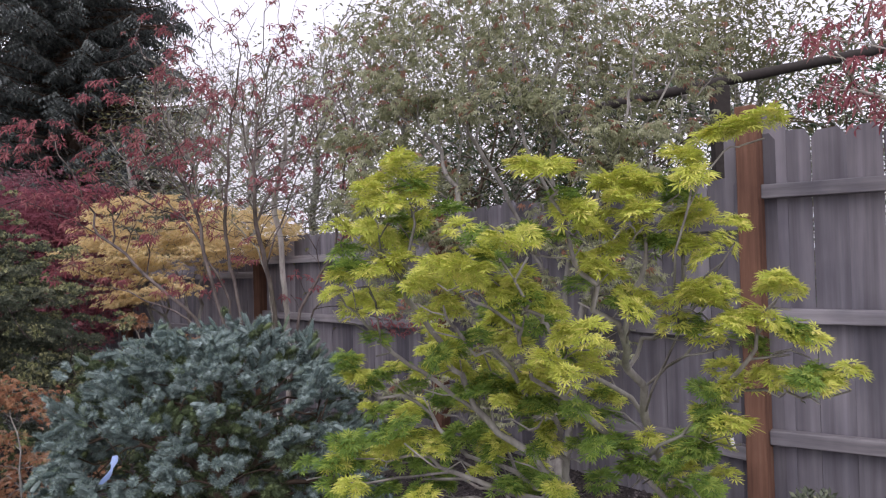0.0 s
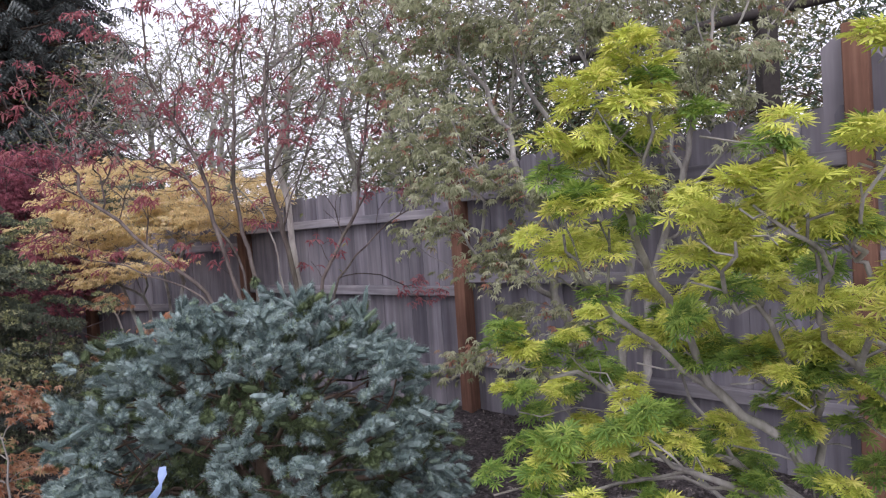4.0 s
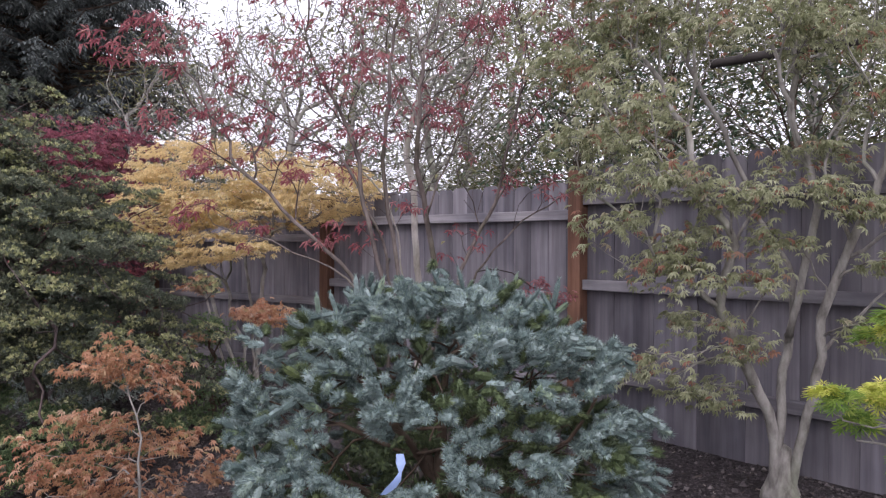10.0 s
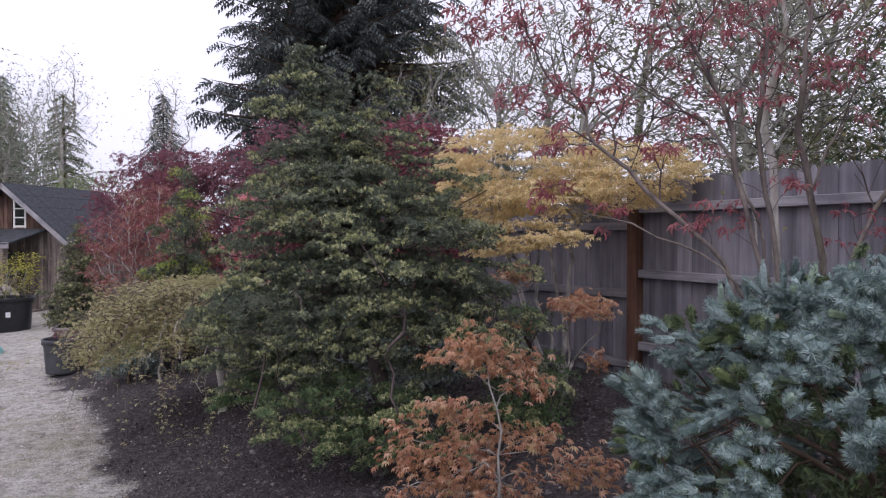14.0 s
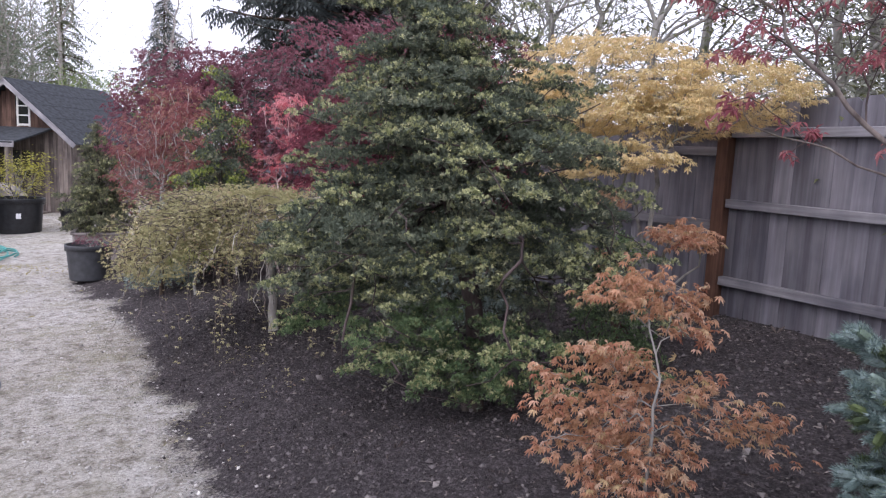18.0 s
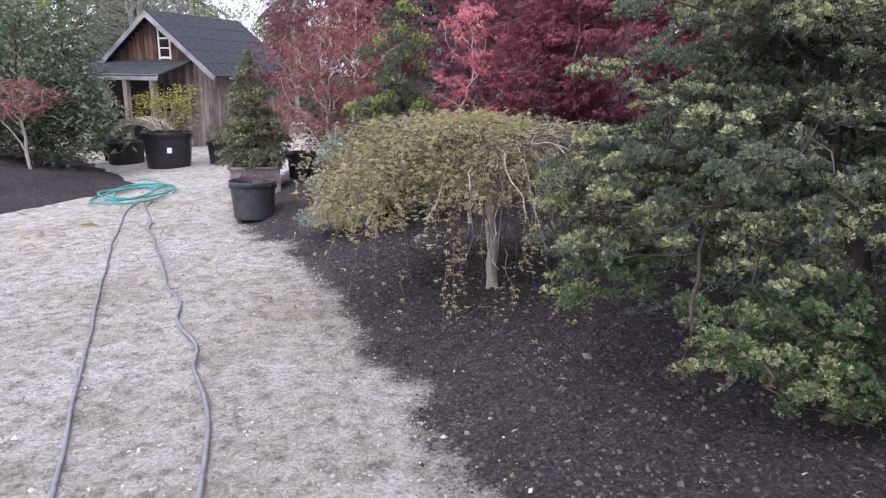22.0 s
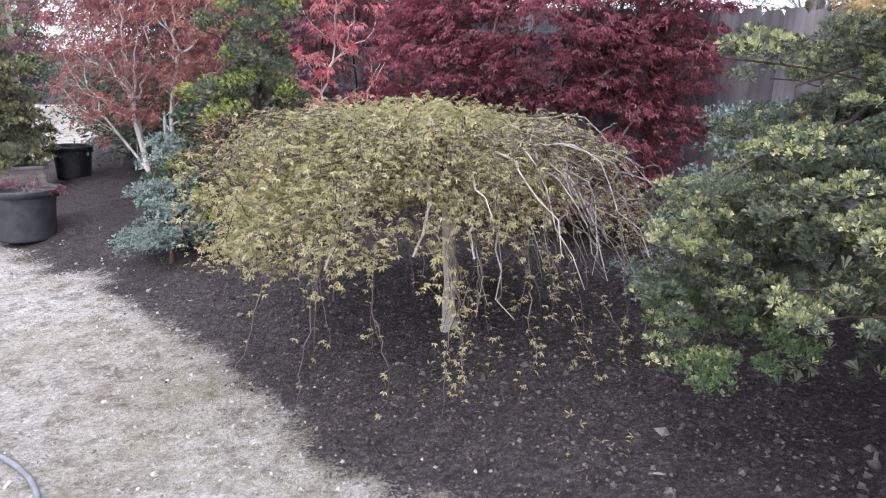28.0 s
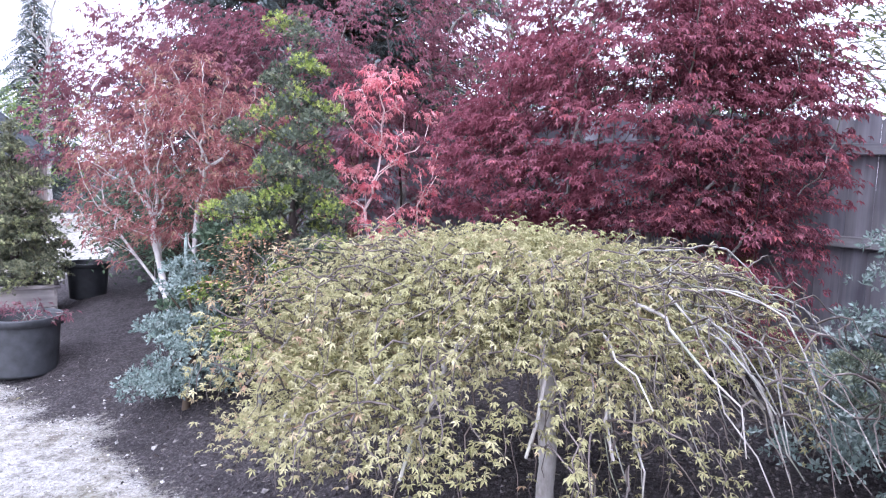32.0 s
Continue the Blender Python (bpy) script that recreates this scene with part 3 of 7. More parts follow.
def wooden(parent, base, P, par, tip, base_r, mat, twig_mat, limbs=8, thin=0.0, least=None):
    """Trunk, limbs and twigs of a skeleton as parts."""
    rad, kids = thicken(P, par, tip, base_r, least)
    runs = sorted(strands(P, par, rad), key=lambda s: -s[1][0])
    o = np.array(base)
    fine = []
    for i, (p, q) in enumerate(runs):
        if i <= limbs and q[0] > 1.8 * tip:
            if i == 0:
                q = q.copy()
                q[0] *= 1.35
            v, f = tube(p - o, q, 9)
            child("trunk" if i == 0 else "branch", mesh_np("trunk" if i == 0 else "branch", v, f, mat, True), parent)
        elif q[0] >= thin:
            fine.append(tube(p - o, q, 5 if q[0] > 2.2 * tip else 3))
    if fine:
        v, f = join(fine)
        tagged(child("twig_growth", mesh_np("twig_growth", v, f, twig_mat, True), parent), kind="stuff")
    return rad, kids


def leaves_at(pts, k, spread, flat, r, template, size, droop, out_from=None, jitter=0.5):
    """k leaves round each place, laid in a loose flat spray."""
    c = np.repeat(pts, k, axis=0)
    off = r.normal(size=c.shape) * spread
    off[:, 2] *= flat
    pos = c + off
    a = r.uniform(0, 2 * np.pi, len(pos))
    fwd = np.stack([np.cos(a), np.sin(a), np.zeros(len(pos))], 1)
    if out_from is not None:
        o = pos - np.asarray(out_from)
        o[:, 2] = 0
        fwd = fwd * jitter + o / (np.linalg.norm(o, axis=1, keepdims=True) + 1e-6)
    fwd[:, 2] = -droop + r.normal(size=len(pos)) * 0.25
    up = np.array([0, 0, 1.0]) + r.normal(size=pos.shape) * 0.3
    return scatter(template, pos, frames(fwd, up), size * r.uniform(0.7, 1.2, len(pos)))


def stem(base, top, n=8, bow=(0, 0), wob=0.01, r=None):
    u = np.linspace(0, 1, n)[:, None]
    p = np.array(base) * (1 - u) + np.array(top) * u + np.sin(np.pi * u) * np.array([[bow[0], bow[1], 0]])
    if r is not None:
        p[1:-1] += r.normal(size=(n - 2, 3)) * wob
    return p


def crown(parent, base, arrays, mat, name="crown", label=""):
    v, f = arrays
    return tagged(child(name, mesh_np(name, v - np.array(base), f, mat), parent, label), kind="stuff")


# ---- ground ----
def plane_z(x, y):
    far = np.maximum(0, np.hypot(x + 6, y - 6) - 22)
    z = -0.056 + 0.0456 * np.clip(x, -26, 14) + 0.0161 * np.clip(y, -12, 26)
    return z - 0.002 * np.minimum(far, 60)


EDGE = np.array([(-30, 16), (-12.8, 14.6), (-11.5, 12.0), (-10.3, 10.0), (-9.3, 8.45), (-8.75, 8.1), (-8.1, 7.65), (-7.5, 7.15), (-7.0, 6.7), (-6.3, 6.0), (-5.9, 5.55), (-5.3, 5.03), (-4.86, 4.58),
                 (-4.41, 4.14), (-3.4, 3.2), (-2.2, 2.15), (-1.0, 1.6), (0.0, 1.3), (3.0, 1.0), (9.0, 0.6)])


def wave(x, y, s, seed=0.0):
    return (np.sin(x * 2.1 * s + 1.3 + seed) * np.cos(y * 1.7 * s - 0.4 + seed) + 0.6 * np.sin(x * 4.3 * s - y * 3.1 * s + seed * 2)
            + 0.35 * np.cos(x * 9.1 * s + y * 7.7 * s + seed * 3)) / 1.95


def rough_field(x, y, s, seed):
    """Isotropic roughness, about -1 to 1: waves in scattered directions."""
    r = np.random.RandomState(seed)
    total = 0
    for k in range(8):
        a, ph, f = r.uniform(0, np.pi), r.uniform(0, 6.28), s * r.uniform(0.6, 1.7)
        total = total + np.sin((x * np.cos(a) + y * np.sin(a)) * f + ph + 1.2 * np.sin((x * np.sin(a) - y * np.cos(a)) * f * 0.45 + 2 * ph))
    return total / 4


def bed_d(x, y):
    """Distance into the bed from its edge, about."""
    return (y - np.interp(x, EDGE[:, 0], EDGE[:, 1])) * 0.75 + 0.07 * rough_field(x, y, 4.5, 1) + 0.05 * rough_field(x, y, 12, 2)


def bed_h(x, y):
    d = bed_d(x, y)
    h = np.where(d > 0, 0.19 * (1 - np.exp(-np.maximum(d, 0) ** 1.6 / 0.5)) + 0.036 * np.clip(d, 0, 5) * np.clip(d * 3, 0, 1), 0.16 * d)
    h = h + np.exp(-(d / 0.22) ** 2) * 0.010 * rough_field(x, y, 30, 3)
    return np.clip(h, -0.06, 0.5)


def floor_z(x, y):
    return float(plane_z(x, y) + max(0.0, bed_h(np.float64(x), np.float64(y))))


def grid(xs, ys, fz, mat, name):
    X, Y = np.meshgrid(xs, ys)
    v = np.stack([X.ravel(), Y.ravel(), fz(X, Y).ravel()], 1)
    nx = len(xs)
    i, j = np.meshgrid(np.arange(nx - 1), np.arange(len(ys) - 1))
    k = (j * nx + i).ravel()
    me = mesh_np(name, v, np.stack([k, k + 1, k + nx + 1, k + nx], 1), mat, True)
    d = bed_d(X.ravel(), Y.ravel()) - 2 * np.clip(-12.6 - X.ravel(), 0, 5)
    me.attributes.new("soil_reach", "FLOAT", "POINT").data.foreach_set("value", np.clip(d, -2, 2).astype(np.float32))
    return me


def lines(a, b, step, reach):
    mid = np.arange(a, b + 1e-6, step)
    g = step * np.cumsum(1.35 ** np.arange(1, 40))
    g = g[g < reach]
    return np.concatenate([(a - g)[::-1], [*mid], b + g])


def gravel_z(X, Y):
    near = np.exp(-(np.hypot(X + 7, Y - 5) / 14) ** 4)
    return plane_z(X, Y) + near * (0.012 * wave(X, Y, 1.3) + 0.005 * rough_field(X, Y, 14, 5) + 0.003 * rough_field(X, Y, 30, 6))


def soil_z(X, Y):
    rough = 0.012 * rough_field(X, Y, 11, 7) + 0.008 * rough_field(X, Y, 26, 8) + 0.006 * rough_field(X, Y, 50, 9)
    h = bed_h(X, Y)
    return plane_z(X, Y) + h + rough * np.clip(h * 12, 0, 1)


solo("ground", grid(lines(-14.6, 1.5, 0.115, 900), lines(-1, 11, 0.115, 900), gravel_z, M_YARD, "ground"),
     "pale packed gravel yard with dusty tracks", "ground", "structure")
solo("planting_bed", grid(np.arange(-13.2, 5.01, 0.06), np.arange(0.3, 14.6, 0.06), soil_z, M_YARD, "planting_bed"),
     "raised bed of dark crumbly mulch soil", "soil", "structure")
# the soil mound under the evergreens by the shed
mx, my = np.arange(-21, -12.4, 0.12), np.arange(5, 15.2, 0.12)


def mound_z(X, Y):
    back = (10.9 + (-13.6 - X) * 0.6 - Y) * 0.45
    d = np.minimum((-13.3 - X) * 0.5, np.minimum(back, (Y - 5.5) * 0.4)) + 0.06 * rough_field(X, Y, 3, 15)
    return plane_z(X, Y) + np.clip(0.42 * d, -0.1, 0.42) + 0.012 * rough_field(X, Y, 9, 16)


solo("soil_mound", grid(mx, my, mound_z, M_SOIL, "soil_mound"), "low mound of dark soil under shrubs", "soil", "structure")


def litter(name, n, area, keep, mat, size, zf, label, category, seed, template, flat=0.35):
    r = np.random.RandomState(seed)
    x0, x1, y0, y1 = area
    x, y = r.uniform(x0, x1, n), r.uniform(y0, y1, n)
    ok = keep(x, y)
    x, y = x[ok], y[ok]
    pos = np.stack([x, y, zf(x, y) + 0.003], 1)
    a = r.uniform(0, 2 * np.pi, len(x))
    fwd = np.stack([np.cos(a), np.sin(a), r.normal(size=len(x)) * flat], 1)
    up = np.array([0, 0, 1.0]) + r.normal(size=pos.shape) * flat
    v, f = scatter(template, pos, frames(fwd, up), size * r.lognormal(0, 0.45, len(x)))
    return solo(name, mesh_np(name, v, f, mat), label, category, "stuff")


PEB = (np.array([(-.5, 0, 0), (.5, 0, 0), (0, -.4, 0), (0, .45, 0), (.05, 0, .38), (0, 0, -.3)], float),
       np.array([(0, 2, 4), (2, 1, 4), (1, 3, 4), (3, 0, 4), (2, 0, 5), (1, 2, 5), (3, 1, 5), (0, 3, 5)]))
CHIP = (np.array([(-.5, -.15, 0), (.5, -.12, 0), (.45, .15, .02), (-.45, .17, 0), (0, 0, .14)], float),
        np.array([(0, 1, 4), (1, 2, 4), (2, 3, 4), (3, 0, 4)]))
litter("bark_chips", 30000, (-9, 3, 1.2, 9), lambda x, y: bed_h(x, y) > 0.01, M_CHIP, 0.017, soil_z, "scattered bark chips and crumbs on the soil", "bark chips", 11, CHIP)
litter("soil_clods", 42000, (-7.5, 1.5, 2.2, 7.5), lambda x, y: bed_h(x, y) > 0.015, M_CLOD, 0.015, soil_z, "small dark clods of soil", "soil", 12, PEB)
litter("pebbles", 11000, (-11, 1, -1, 9), lambda x, y: bed_h(x, y) < 0.01, M_PEBBLE, 0.016, gravel_z, "loose pale pebbles on packed gravel", "pebbles", 13, PEB)
litter("edge_pebbles", 3000, (-9, 1, 0.5, 9), lambda x, y: np.abs(bed_h(x, y) - 0.015) < 0.05, M_PEBBLE, 0.019, lambda x, y: np.maximum(gravel_z(x, y), soil_z(x, y)), "pebbles strewn along the bed's edge", "pebbles", 14, PEB)
litter("soil_crumbs", 20000, (-9.5, 1, 0.5, 9), lambda x, y: (bed_h(x, y) <= 0.012) & (np.random.RandomState(6).rand(len(x)) < np.exp(np.clip(bed_d(x, y), -3, 0) / 0.11)), M_SOIL, 0.009, gravel_z, "crumbs of dark soil spilled on the gravel's edge", "soil", 17, PEB)
litter("gravel_grit", 62000, (-10.5, -3.2, 1.0, 9.5), lambda x, y: (bed_h(x, y) < 0.005) & (y > -0.9 * x - 3.2), M_GRIT, 0.0095, gravel_z, "coarse pale grit and small stones on packed gravel", "grit", 19, CHIP, 0.5)
litter("fallen_leaves", 900, (-8, 2, 2, 8), lambda x, y: bed_h(x, y) > 0.03, M_CHIP, 0.022, soil_z, "dry fallen leaves on the soil", "leaves", 15, palm(5, 0.14, 0.1))
litter("weed_sprigs", 1300, (-6.6, -4.4, 4.4, 6.6), lambda x, y: (bed_h(x, y) > 0.0) & (rough_field(x, y, 5, 12) > 0.35), M_DOME, 0.014, soil_z, "stray yellow-green sprigs on the soil under the dome", "sprigs", 18, palm(4, 0.15, 0.2, 200, 0.75), 0.6)
litter("dry_grass", 14000, (-14, -8, 5.5, 11), lambda x, y: (np.exp(-((x + 11.2) ** 2 / 0.8 + (y - 9.35) ** 2 / 0.08)) + 0.25 * np.exp(-((x + 12) ** 2 / 4 + (y - 7.0) ** 2 / 1.2))) > np.random.RandomState(5).rand(len(x)),
       M_DRYGRASS, 0.05, gravel_z, "sparse yellowed grass on the gravel", "grass", 16, blade(0.12, 0.2), 0.9)


# ---- fence ----
def fence():
    posts = [(3.62, 2.15), (1.53, 3.50), (-0.06, 5.56), (-1.93, 7.33), (-3.95, 8.72), (-5.55, 9.75), (-7.25, 11.0), (-8.95, 12.3)]
    tops = [2.30, 2.10, 2.01, 1.84, 1.86, 1.84, 1.82]
    r = np.random.RandomState(4)
    root = thing("fence", (0, 0, 0), "weathered grey cedar board fence with rust-brown posts", "fence", kind="structure")
    boards = []
    for h in range(4):
        bm = bmesh.new()
        w, t, ear = 0.137, 0.018, 0.022
        prof = [(-w / 2, 0), (w / 2, 0), (w / 2, 1 - ear), (w / 2 - ear - 0.004 * h, 1), (-w / 2 + ear, 1 - 0.002 * h), (-w / 2, 1 - ear)]
        lo = [bm.verts.new((x, 0, z)) for x, z in prof]
        hi = [bm.verts.new((x, t, z)) for x, z in prof]
        bm.faces.new(lo)
        bm.faces.new(hi[::-1])
        for i in range(6):
            bm.faces.new((lo[i], hi[i], hi[(i + 1) % 6], lo[(i + 1) % 6]))
        bmesh.ops.recalc_face_normals(bm, faces=bm.faces)
        me = bpy.data.meshes.new("board")
        bm.to_mesh(me)
        bm.free()
        me.materials.append(M_FENCE)
        boards.append(me)
    for k, top in enumerate(tops):
        a, b = np.array(posts[k]), np.array(posts[k + 1])
        L = np.linalg.norm(b - a)
        u = (b - a) / L
        n = np.array([-u[1], u[0]])
        if n @ (np.array([-3, 1.5]) - a) > 0:
            n = -n
        yaw = math.degrees(math.atan2(u[1], u[0]))
        flip = 0 if (np.array([-u[1], u[0]]) @ n) > 0 else 180
        m = int(L / 0.1415)
        for i in range(m):
            s = -0.03 + (i + 0.5) * (L + 0.06) / m
            p = a + u * s + n * (0.048 + 0.003 * (i % 2))
            foot = floor_z(*p) + 0.005
            me = boards[r.randint(4)]
            h = top + r.normal() * 0.008 - foot
            ob = child("board", me, root)
            ob.matrix_basis = pose(p[0], p[1], foot, 0, r.normal() * 0.05, yaw + flip + r.normal() * 0.4) @ Matrix.Diagonal((1.018 * (L + 0.06) / m / 0.1415, 1, h, 1))
        for z in (top - 0.29, top - 0.91, top - 1.50) if k == 0 else (top - 0.23, top - 0.80, top - 1.40):
            mid = (a + b) / 2 + n * 0.014
            part("rail", box_bm(L - 0.10, 0.062, 0.070, (0, 0, -0.035), 0.004), M_RAIL, root, m=pose(mid[0], mid[1], z + r.normal() * 0.006, 0, r.normal() * 0.25, yaw))
    for k, p in enumerate(posts):
        top = max(tops[max(0, k - 1)], tops[min(k, len(tops) - 1)]) - 0.02
        top = 2.44 if k == 1 else top
        foot = floor_z(*p) - 0.05
        d = np.array(posts[min(k + 1, len(posts) - 1)]) - np.array(posts[max(k - 1, 0)])
        back = np.array([-d[1], d[0]]) / np.linalg.norm(d)
        back = back if back @ (np.array([-3, 1.5]) - np.array(p)) < 0 else -back
        fill = child("board", boards[k % 4], root)
        fill.matrix_basis = pose(p[0] + back[0] * 0.085, p[1] + back[1] * 0.085, foot + 0.05, 0, 0, math.degrees(math.atan2(d[1], d[0]))) @ Matrix.Diagonal((2.2, 1, top - foot - 0.08, 1))
        part("post", box_bm(0.10, 0.10, top - foot, (0, 0, 0), 0.005), M_POST, root, "rust-stained square cedar post", pose(p[0], p[1], foot, 0, 0, math.degrees(math.atan2(d[1], d[0]))))
    return root


fence()


def arbor():
    root = thing("arbor", (2.03, 5.1, floor_z(2.03, 5.1)), "timber arbor beam on posts behind the fence, coloured dark as if backlit", "arbor")
    o = root.location
    # posts and beam are near-black: their backlit look is put in the colour
    for x, y in ((2.03, 5.1), (4.4, 4.8)):
        z = floor_z(x, y)
        part("post", box_bm(0.12, 0.12, 2.92 + 0.14 * (x - 2.03) - z, (0, 0, 0), 0.006), M_DARK, root, m=pose(x - o[0], y - o[1], z - o[2], 0, 0, -7))
    p = np.array([(0.75, 5.30, 2.76), (2.03, 5.12, 2.96), (3.3, 4.95, 3.15), (4.9, 4.75, 3.36)])
    v, f = tube(p - np.array(o), np.array([0.03, 0.038, 0.036, 0.034]), 8)
    child("beam", mesh_np("beam", v, f, M_DARK, True), root, "rough pole beam, coloured dark as if backlit")


arbor()

LEAF7B = palm(7, 0.14, 0.5, 230, 0.6)
LEAF5B = palm(5, 0.17, 0.4, 210, 0.6)
LEAF5 = palm(5, 0.13, 0.45)
BLADE = blade()


def bent(points, gap=0.09, wob=0.006, r=None):
    """A limb through a few places, cut into short steps."""
    p = np.array(points, float)
    s = np.concatenate([[0], np.cumsum(np.linalg.norm(np.diff(p, axis=0), axis=1))])
    u = np.linspace(0, s[-1], max(4, int(s[-1] / gap)))
    q = np.stack([np.interp(u, s, p[:, k]) for k in range(3)], 1)
    q[1:-1] = (q[:-2] + 2 * q[1:-1] + q[2:]) / 4
    if r is not None:
        q[1:-1] += r.normal(size=(len(q) - 2, 3)) * wob
    return q


# ---- the lime maple in front ----
def lime_maple():
    r = np.random.RandomState(21)
    base = (0.86, 2.12, floor_z(0.86, 2.12))
    root = thing("lime_maple", base, "Japanese maple with spiky lime-yellow spring leaves in clumps", "tree")
    upper = [(-0.14, 1.76, 1.94), (-0.21, 1.78, 1.89), (-0.07, 1.80, 1.90), (-0.14, 1.79, 1.86), (-0.20, 1.78, 1.80), (-0.10, 1.84, 1.83), (-0.14, 1.81, 1.77), (-0.21, 1.69, 1.68), (-0.11, 1.78, 1.70),
             (-0.21, 1.81, 1.59), (-0.17, 1.80, 1.62), (0.08, 1.62, 1.76), (0.03, 1.60, 1.71), (0.06, 1.57, 1.67), (-0.03, 1.63, 1.65), (0.11, 1.61, 1.63), (0.19, 1.62, 1.74), (0.23, 1.54, 1.81),
             (0.15, 1.63, 1.65), (0.19, 1.48, 1.88), (0.28, 1.52, 1.89), (0.38, 1.60, 1.88), (0.47, 1.62, 1.88), (0.36, 1.60, 1.84), (0.52, 1.60, 1.93), (0.58, 1.57, 1.98), (0.63, 1.55, 1.99)]
    middle = [(0.55, 1.59, 1.90), (0.35, 1.62, 1.79), (0.33, 1.66, 1.70), (0.43, 1.66, 1.73), (0.54, 1.62, 1.79), (0.55, 1.63, 1.72), (0.41, 1.67, 1.65), (0.44, 1.67, 1.60), (0.57, 1.63, 1.60),
              (0.47, 1.63, 1.81), (0.62, 1.62, 1.63), (0.76, 1.60, 1.62), (0.78, 1.61, 1.51), (0.67, 1.64, 1.55), (0.61, 1.67, 1.53), (-0.02, 1.71, 1.58), (0.22, 1.68, 1.60), (0.06, 1.62, 1.59),
              (0.28, 1.65, 1.52), (0.15, 1.76, 1.49), (-0.30, 2.15, 1.42), (-0.28, 2.11, 1.37), (-0.15, 2.14, 1.38), (-0.01, 1.96, 1.42), (-0.02, 1.92, 1.48), (0.29, 1.61, 1.45)]
    lower = [(0.77, 1.63, 1.39), (0.82, 1.60, 1.42), (0.63, 1.71, 1.37), (0.67, 1.69, 1.40), (0.65, 1.68, 1.29), (0.57, 1.72, 1.30), (0.11, 1.89, 1.35), (0.18, 1.82, 1.38), (0.05, 1.91, 1.36),
             (0.21, 1.85, 1.33), (0.26, 1.73, 1.35), (-0.11, 1.81, 1.30), (-0.24, 1.85, 1.22), (-0.30, 1.83, 1.17), (-0.16, 1.84, 1.23), (-0.06, 1.83, 1.25), (0.11, 1.98, 1.16), (0.21, 1.92, 1.18),
             (0.12, 1.94, 1.11), (0.36, 1.82, 1.25), (0.47, 1.84, 1.22), (0.43, 1.85, 1.15), (0.56, 1.76, 1.18), (0.59, 1.73, 1.15), (0.24, 1.91, 1.24), (-0.06, 1.85, 1.11), (0.29, 1.85, 1.09)]
    behind = in_blobs([(.25, 1.95, 1.45, .4, .12, .22), (.5, 2.0, 1.15, .4, .12, .2), (.0, 2.05, 1.1, .3, .12, .16)], 16, r, 0.2)
    far_side = [(-0.16, 2.48, 1.18), (-0.22, 2.42, 1.2), (0.0, 2.45, 1.22), (0.08, 2.62, 1.05), (-0.05, 2.35, 1.25), (-0.13, 2.06, 1.13), (-0.25, 2.1, 1.12), (0.05, 2.4, 1.1),
                (0.0, 2.2, 1.40), (-0.05, 2.3, 1.42), (0.1, 2.3, 1.35), (0.1, 2.1, 1.15), (-0.02, 2.15, 1.05), (-0.2, 2.0, 1.06)]
    c = np.concatenate([upper, middle, lower, far_side, behind])
    t, under = [], []
    for p in c:
        k = r.randint(2, 5)
        t.append(p + r.normal(size=(k, 3)) * [0.042, 0.045, 0.014] + [0, 0, 0.008])
        under.append(np.zeros(k, bool))
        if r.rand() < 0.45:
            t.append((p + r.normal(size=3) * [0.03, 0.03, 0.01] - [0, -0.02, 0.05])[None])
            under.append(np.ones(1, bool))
    t, under = np.concatenate(t), np.concatenate(under)
    trunk = bent([base, (0.80, 2.08, 0.55), (0.66, 2.0, 0.95), (0.52, 1.9, 1.28)], r=r)
    P, par = grow([trunk, bent([(0.66, 2.0, 0.95), (0.42, 1.85, 1.25), (0.20, 1.74, 1.42)], r=r), bent([(0.52, 1.9, 1.28), (0.56, 1.68, 1.55), (0.50, 1.60, 1.75), (0.58, 1.55, 1.9)], r=r),
                   bent([(0.80, 2.08, 0.55), (0.45, 2.0, 0.95), (0.05, 1.92, 1.12)], r=r)], t - np.array([0, 0, 0.04]), r, 0.06, 0.010, 0.35, 0.9)
    wooden(root, base, P, par, 0.0024, 0.022, M_BARK, M_BARK, 10)
    clumps = []
    for s in range(5):
        q = np.random.RandomState(60 + s)
        n = 56
        a = q.uniform(0, 2 * np.pi, n)
        e = q.uniform(0.0, 1.0, n) ** 0.6
        pos = np.stack([np.cos(a) * e * 0.040, np.sin(a) * e * 0.040, 0.026 * (1 - e * e) + q.normal(size=n) * 0.009], 1)
        fwd = np.stack([np.cos(a), np.sin(a), 0.55 - 0.95 * e + q.normal(size=n) * 0.25], 1)
        v, f = scatter(palm(7, 0.10, 0.10, 220, 0.6), pos, frames(fwd, np.array([0, 0, 1.0]) + q.normal(size=pos.shape) * 0.35), 0.031 * q.uniform(0.7, 1.2, n))
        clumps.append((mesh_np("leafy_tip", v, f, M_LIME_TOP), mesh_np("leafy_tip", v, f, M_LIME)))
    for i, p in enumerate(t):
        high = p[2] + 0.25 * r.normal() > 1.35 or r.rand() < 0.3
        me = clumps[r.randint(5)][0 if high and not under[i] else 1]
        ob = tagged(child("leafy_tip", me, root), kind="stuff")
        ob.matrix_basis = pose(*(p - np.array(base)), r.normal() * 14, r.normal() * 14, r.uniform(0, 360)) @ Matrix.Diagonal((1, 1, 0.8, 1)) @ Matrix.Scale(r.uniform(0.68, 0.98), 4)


lime_maple()


